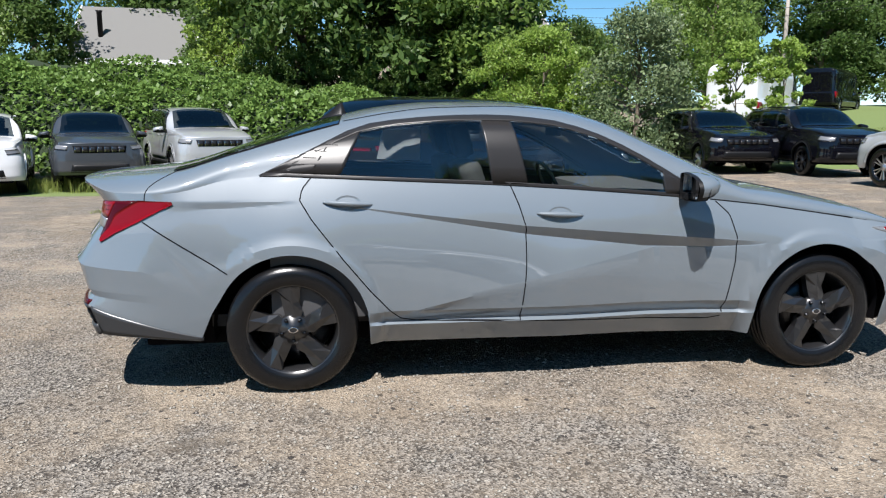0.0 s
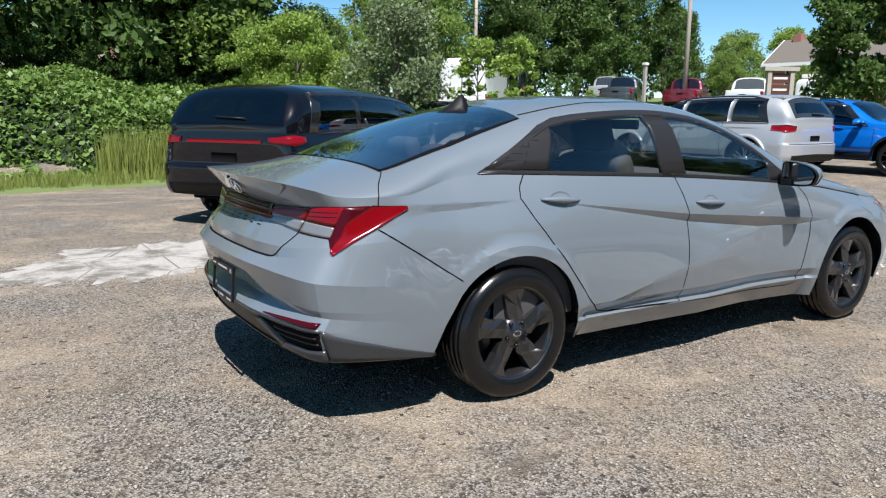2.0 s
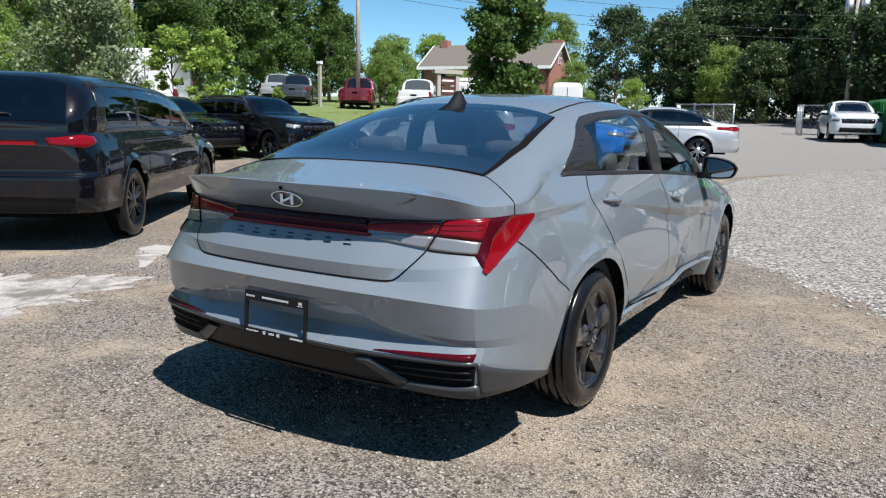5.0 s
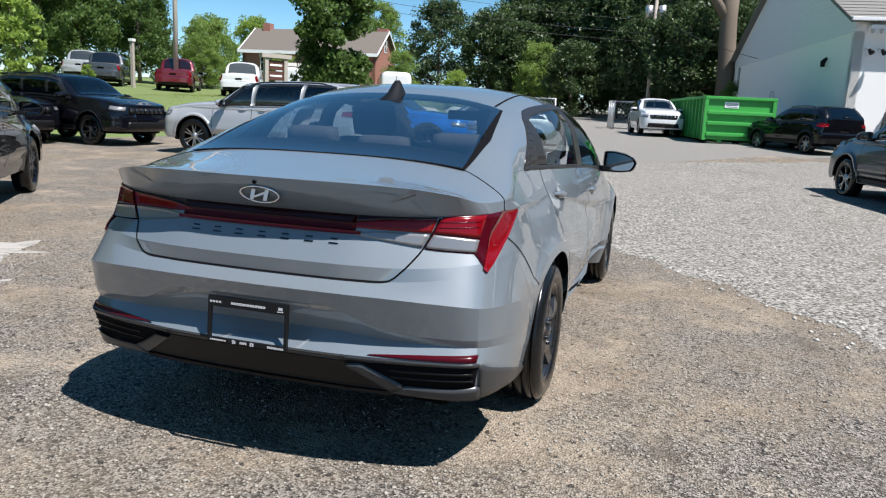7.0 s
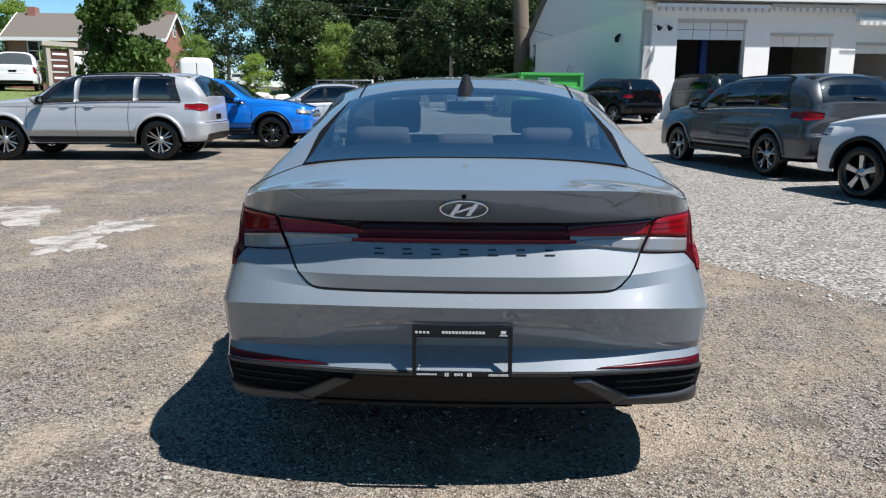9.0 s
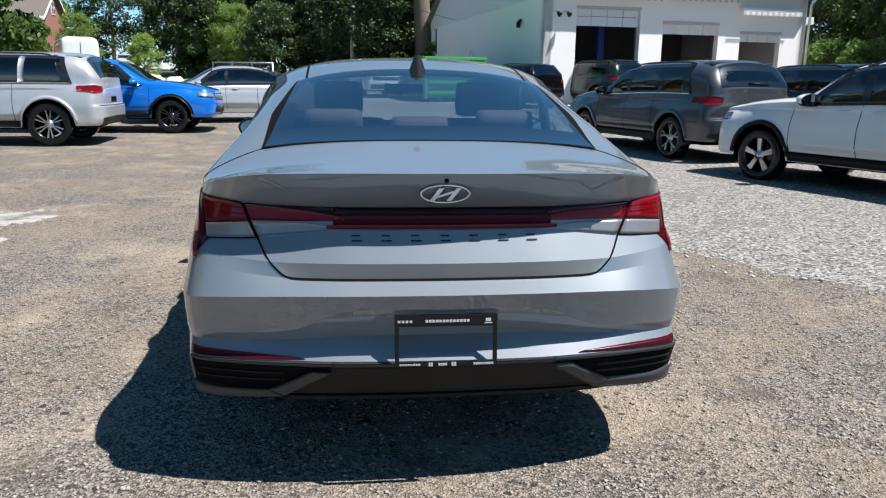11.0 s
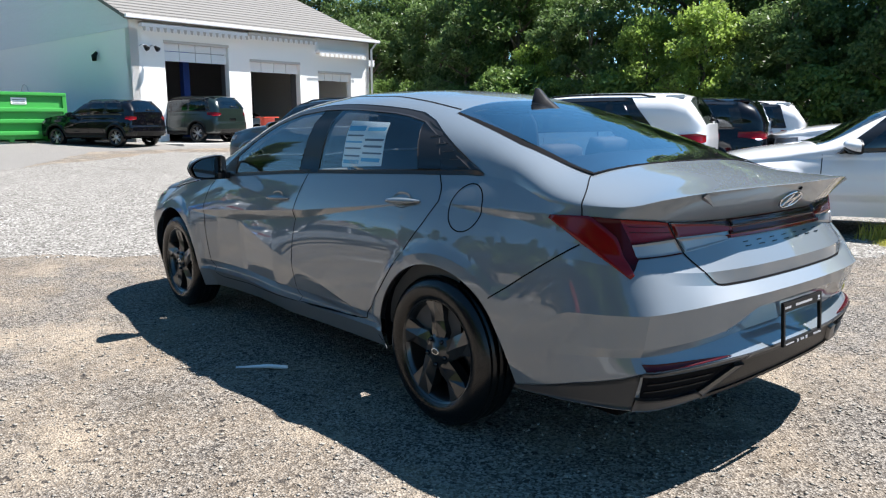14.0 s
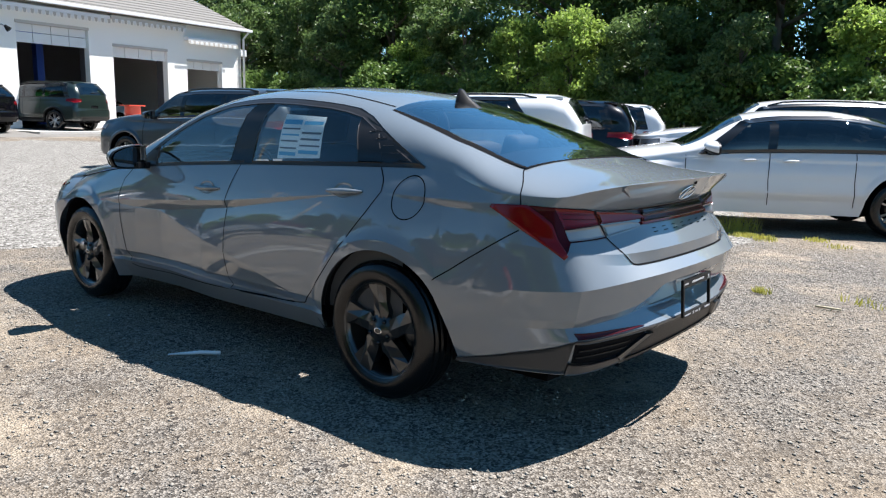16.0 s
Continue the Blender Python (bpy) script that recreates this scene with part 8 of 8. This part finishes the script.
rg = random.Random(5)
tufts("verge_grass", [(rg.uniform(-9, 9), rg.uniform(13.2, 15.2)) for _ in range(420)], 26, 0.32, 0.3, "rough tall grass along the thicket", seed=2)
tufts("tall_reeds", [(rg.uniform(0.6, 4.4), rg.uniform(14.6, 16.2)) for _ in range(110)], 26, 1.15, 0.22, "tall pale reeds in front of the thicket", seed=3, lean=0.12)
tufts("weeds", [(0.70, -5.70), (0.64, -5.78), (0.58, -5.85), (0.50, -5.92)], 46, 0.19, 0.15, "yellow-green weed clump beside the white sedan", YELLOW_WEED, seed=4)
tufts("weeds", [(rg.uniform(0.1, 0.5), rg.uniform(-5.65, -5.3)) for _ in range(9)] + [(-0.26, -5.75), (-0.31, -5.7), (-0.58, -5.40)], 60, 0.045, 0.13, "low yellow weeds in the worn asphalt", YELLOW_WEED, seed=5)
tufts("weeds", [(-0.62, -2.62), (-0.66, -2.60)], 60, 0.045, 0.055, "small yellow weed in the worn asphalt", YELLOW_WEED, seed=6)
tufts("weeds", [(-1.25, -2.75), (-1.35, -2.7)], 16, 0.07, 0.10, "thin dry grass in the gravel", YELLOW_WEED, seed=7)
tufts("weeds", [(-2.7, 7.0), (-2.3, 7.2), (-3.1, 6.9)], 60, 0.05, 0.22, "low weeds in the worn asphalt", seed=8)
tufts("lawn_grass", [(rg.uniform(14, 34), rg.uniform(14.0, 24)) for _ in range(900)], 10, 0.10, 0.4, "mown lawn grass", seed=9)


# ---- loose stones and litter ----
def stones(name, n, box_xy, size, mat, label, seed, keep=None):
    """Loose angular stones lying on the ground, as one piece of stuff."""
    rng = np.random.default_rng(seed)
    base = np.array([(1, 0, 0), (-1, 0, 0), (0, 1, 0), (0, -1, 0), (0, 0, 1), (0, 0, -1)], float)
    tri = np.array([(0, 2, 4), (2, 1, 4), (1, 3, 4), (3, 0, 4), (2, 0, 5), (1, 2, 5), (3, 1, 5), (0, 3, 5)])
    x = rng.uniform(box_xy[0], box_xy[1], n)
    y = rng.uniform(box_xy[2], box_xy[3], n)
    if keep:
        ok = np.array([keep(a, b) for a, b in zip(x, y)])
        x, y = x[ok], y[ok]
        n = len(x)
    s = size * (0.35 + rng.random(n) ** 3 * 1.6)
    z = np.array([hill(a, b) for a, b in zip(x, y)]) + s * 0.25
    sc = np.stack([s * rng.uniform(0.7, 1.3, n), s * rng.uniform(0.7, 1.3, n), s * rng.uniform(0.4, 0.7, n)], 1)
    p = base[None] * sc[:, None, :] * rng.uniform(0.75, 1.25, (n, 6, 1))
    a = rng.uniform(0, 2 * math.pi, n)
    ca, sa = np.cos(a)[:, None], np.sin(a)[:, None]
    px = p[:, :, 0] * ca - p[:, :, 1] * sa + x[:, None]
    py = p[:, :, 0] * sa + p[:, :, 1] * ca + y[:, None]
    pz = p[:, :, 2] + z[:, None]
    co = np.stack([px, py, pz], 2).reshape(-1, 3).astype(np.float32)
    idx = (tri[None] + 6 * np.arange(n)[:, None, None]).reshape(-1).astype(np.int32)
    me = bpy.data.meshes.new(name)
    me.vertices.add(len(co))
    me.vertices.foreach_set("co", co.ravel())
    me.loops.add(len(idx))
    me.loops.foreach_set("vertex_index", idx)
    me.polygons.add(len(idx) // 3)
    me.polygons.foreach_set("loop_start", np.arange(0, len(idx), 3, dtype=np.int32))
    me.polygons.foreach_set("loop_total", np.full(len(idx) // 3, 3, dtype=np.int32))
    me.materials.append(mat)
    me.update(calc_edges=True)
    return tagged(new(name, me), label, "gravel", kind="stuff")


GRAVEL_EDGE = [(5.6, 1.5), (4.9, 0.3), (4.2, -0.95), (2.9, -1.8), (1.6, -2.6), (0.8, -3.3), (0.2, -5.2), (1.5, -8.6), (8, -10), (19, -9.5), (21, -6), (17.0, -0.6), (13.0, 0.8), (9.9, 1.0)]
EDGE = random.Random(8)
stones("gravel_stones", 62000, (0, 14, -9, 1.6), 0.012, STONE_LIGHT, "pale crushed gravel stones", 1, lambda a, b: inside(a + EDGE.gauss(0, 0.16), b + EDGE.gauss(0, 0.16), GRAVEL_EDGE))
stones("grit", 75000, (-3.5, 4.5, -4.4, 4.5), 0.0056, STONE_GREY, "fine grey grit on the asphalt", 2)
stones("grit_far", 22000, (-8, 9, -8, 12), 0.0055, STONE_GREY, "loose grey stones on the asphalt", 3)
stones("scattered_stones", 45, (-4, 4, -4.2, 5), 0.009, STONE_LIGHT, "scattered pale stones", 4)

for pts, r in (([(1.03, 1.00, 0.012), (1.10, 1.07, 0.016), (1.20, 1.20, 0.012)], 0.012), ([(0.10, -2.62, 0.012), (0.22, -2.70, 0.02), (0.36, -2.72, 0.012)], 0.006), ([(-1.05, -2.45, 0.012), (-1.22, -2.42, 0.02)], 0.008), ([(-1.72, -2.45, 0.012), (-1.60, -2.62, 0.022), (-1.50, -2.70, 0.014)], 0.005)):
    tw = tube_part("straw", pts, [r, r, r * 0.4], STRAW if r < 0.01 else PAPER, None, 5)
    tagged(tw, "dry pale stalk lying on the asphalt" if r < 0.01 else "white paper strip lying on the asphalt", "litter")
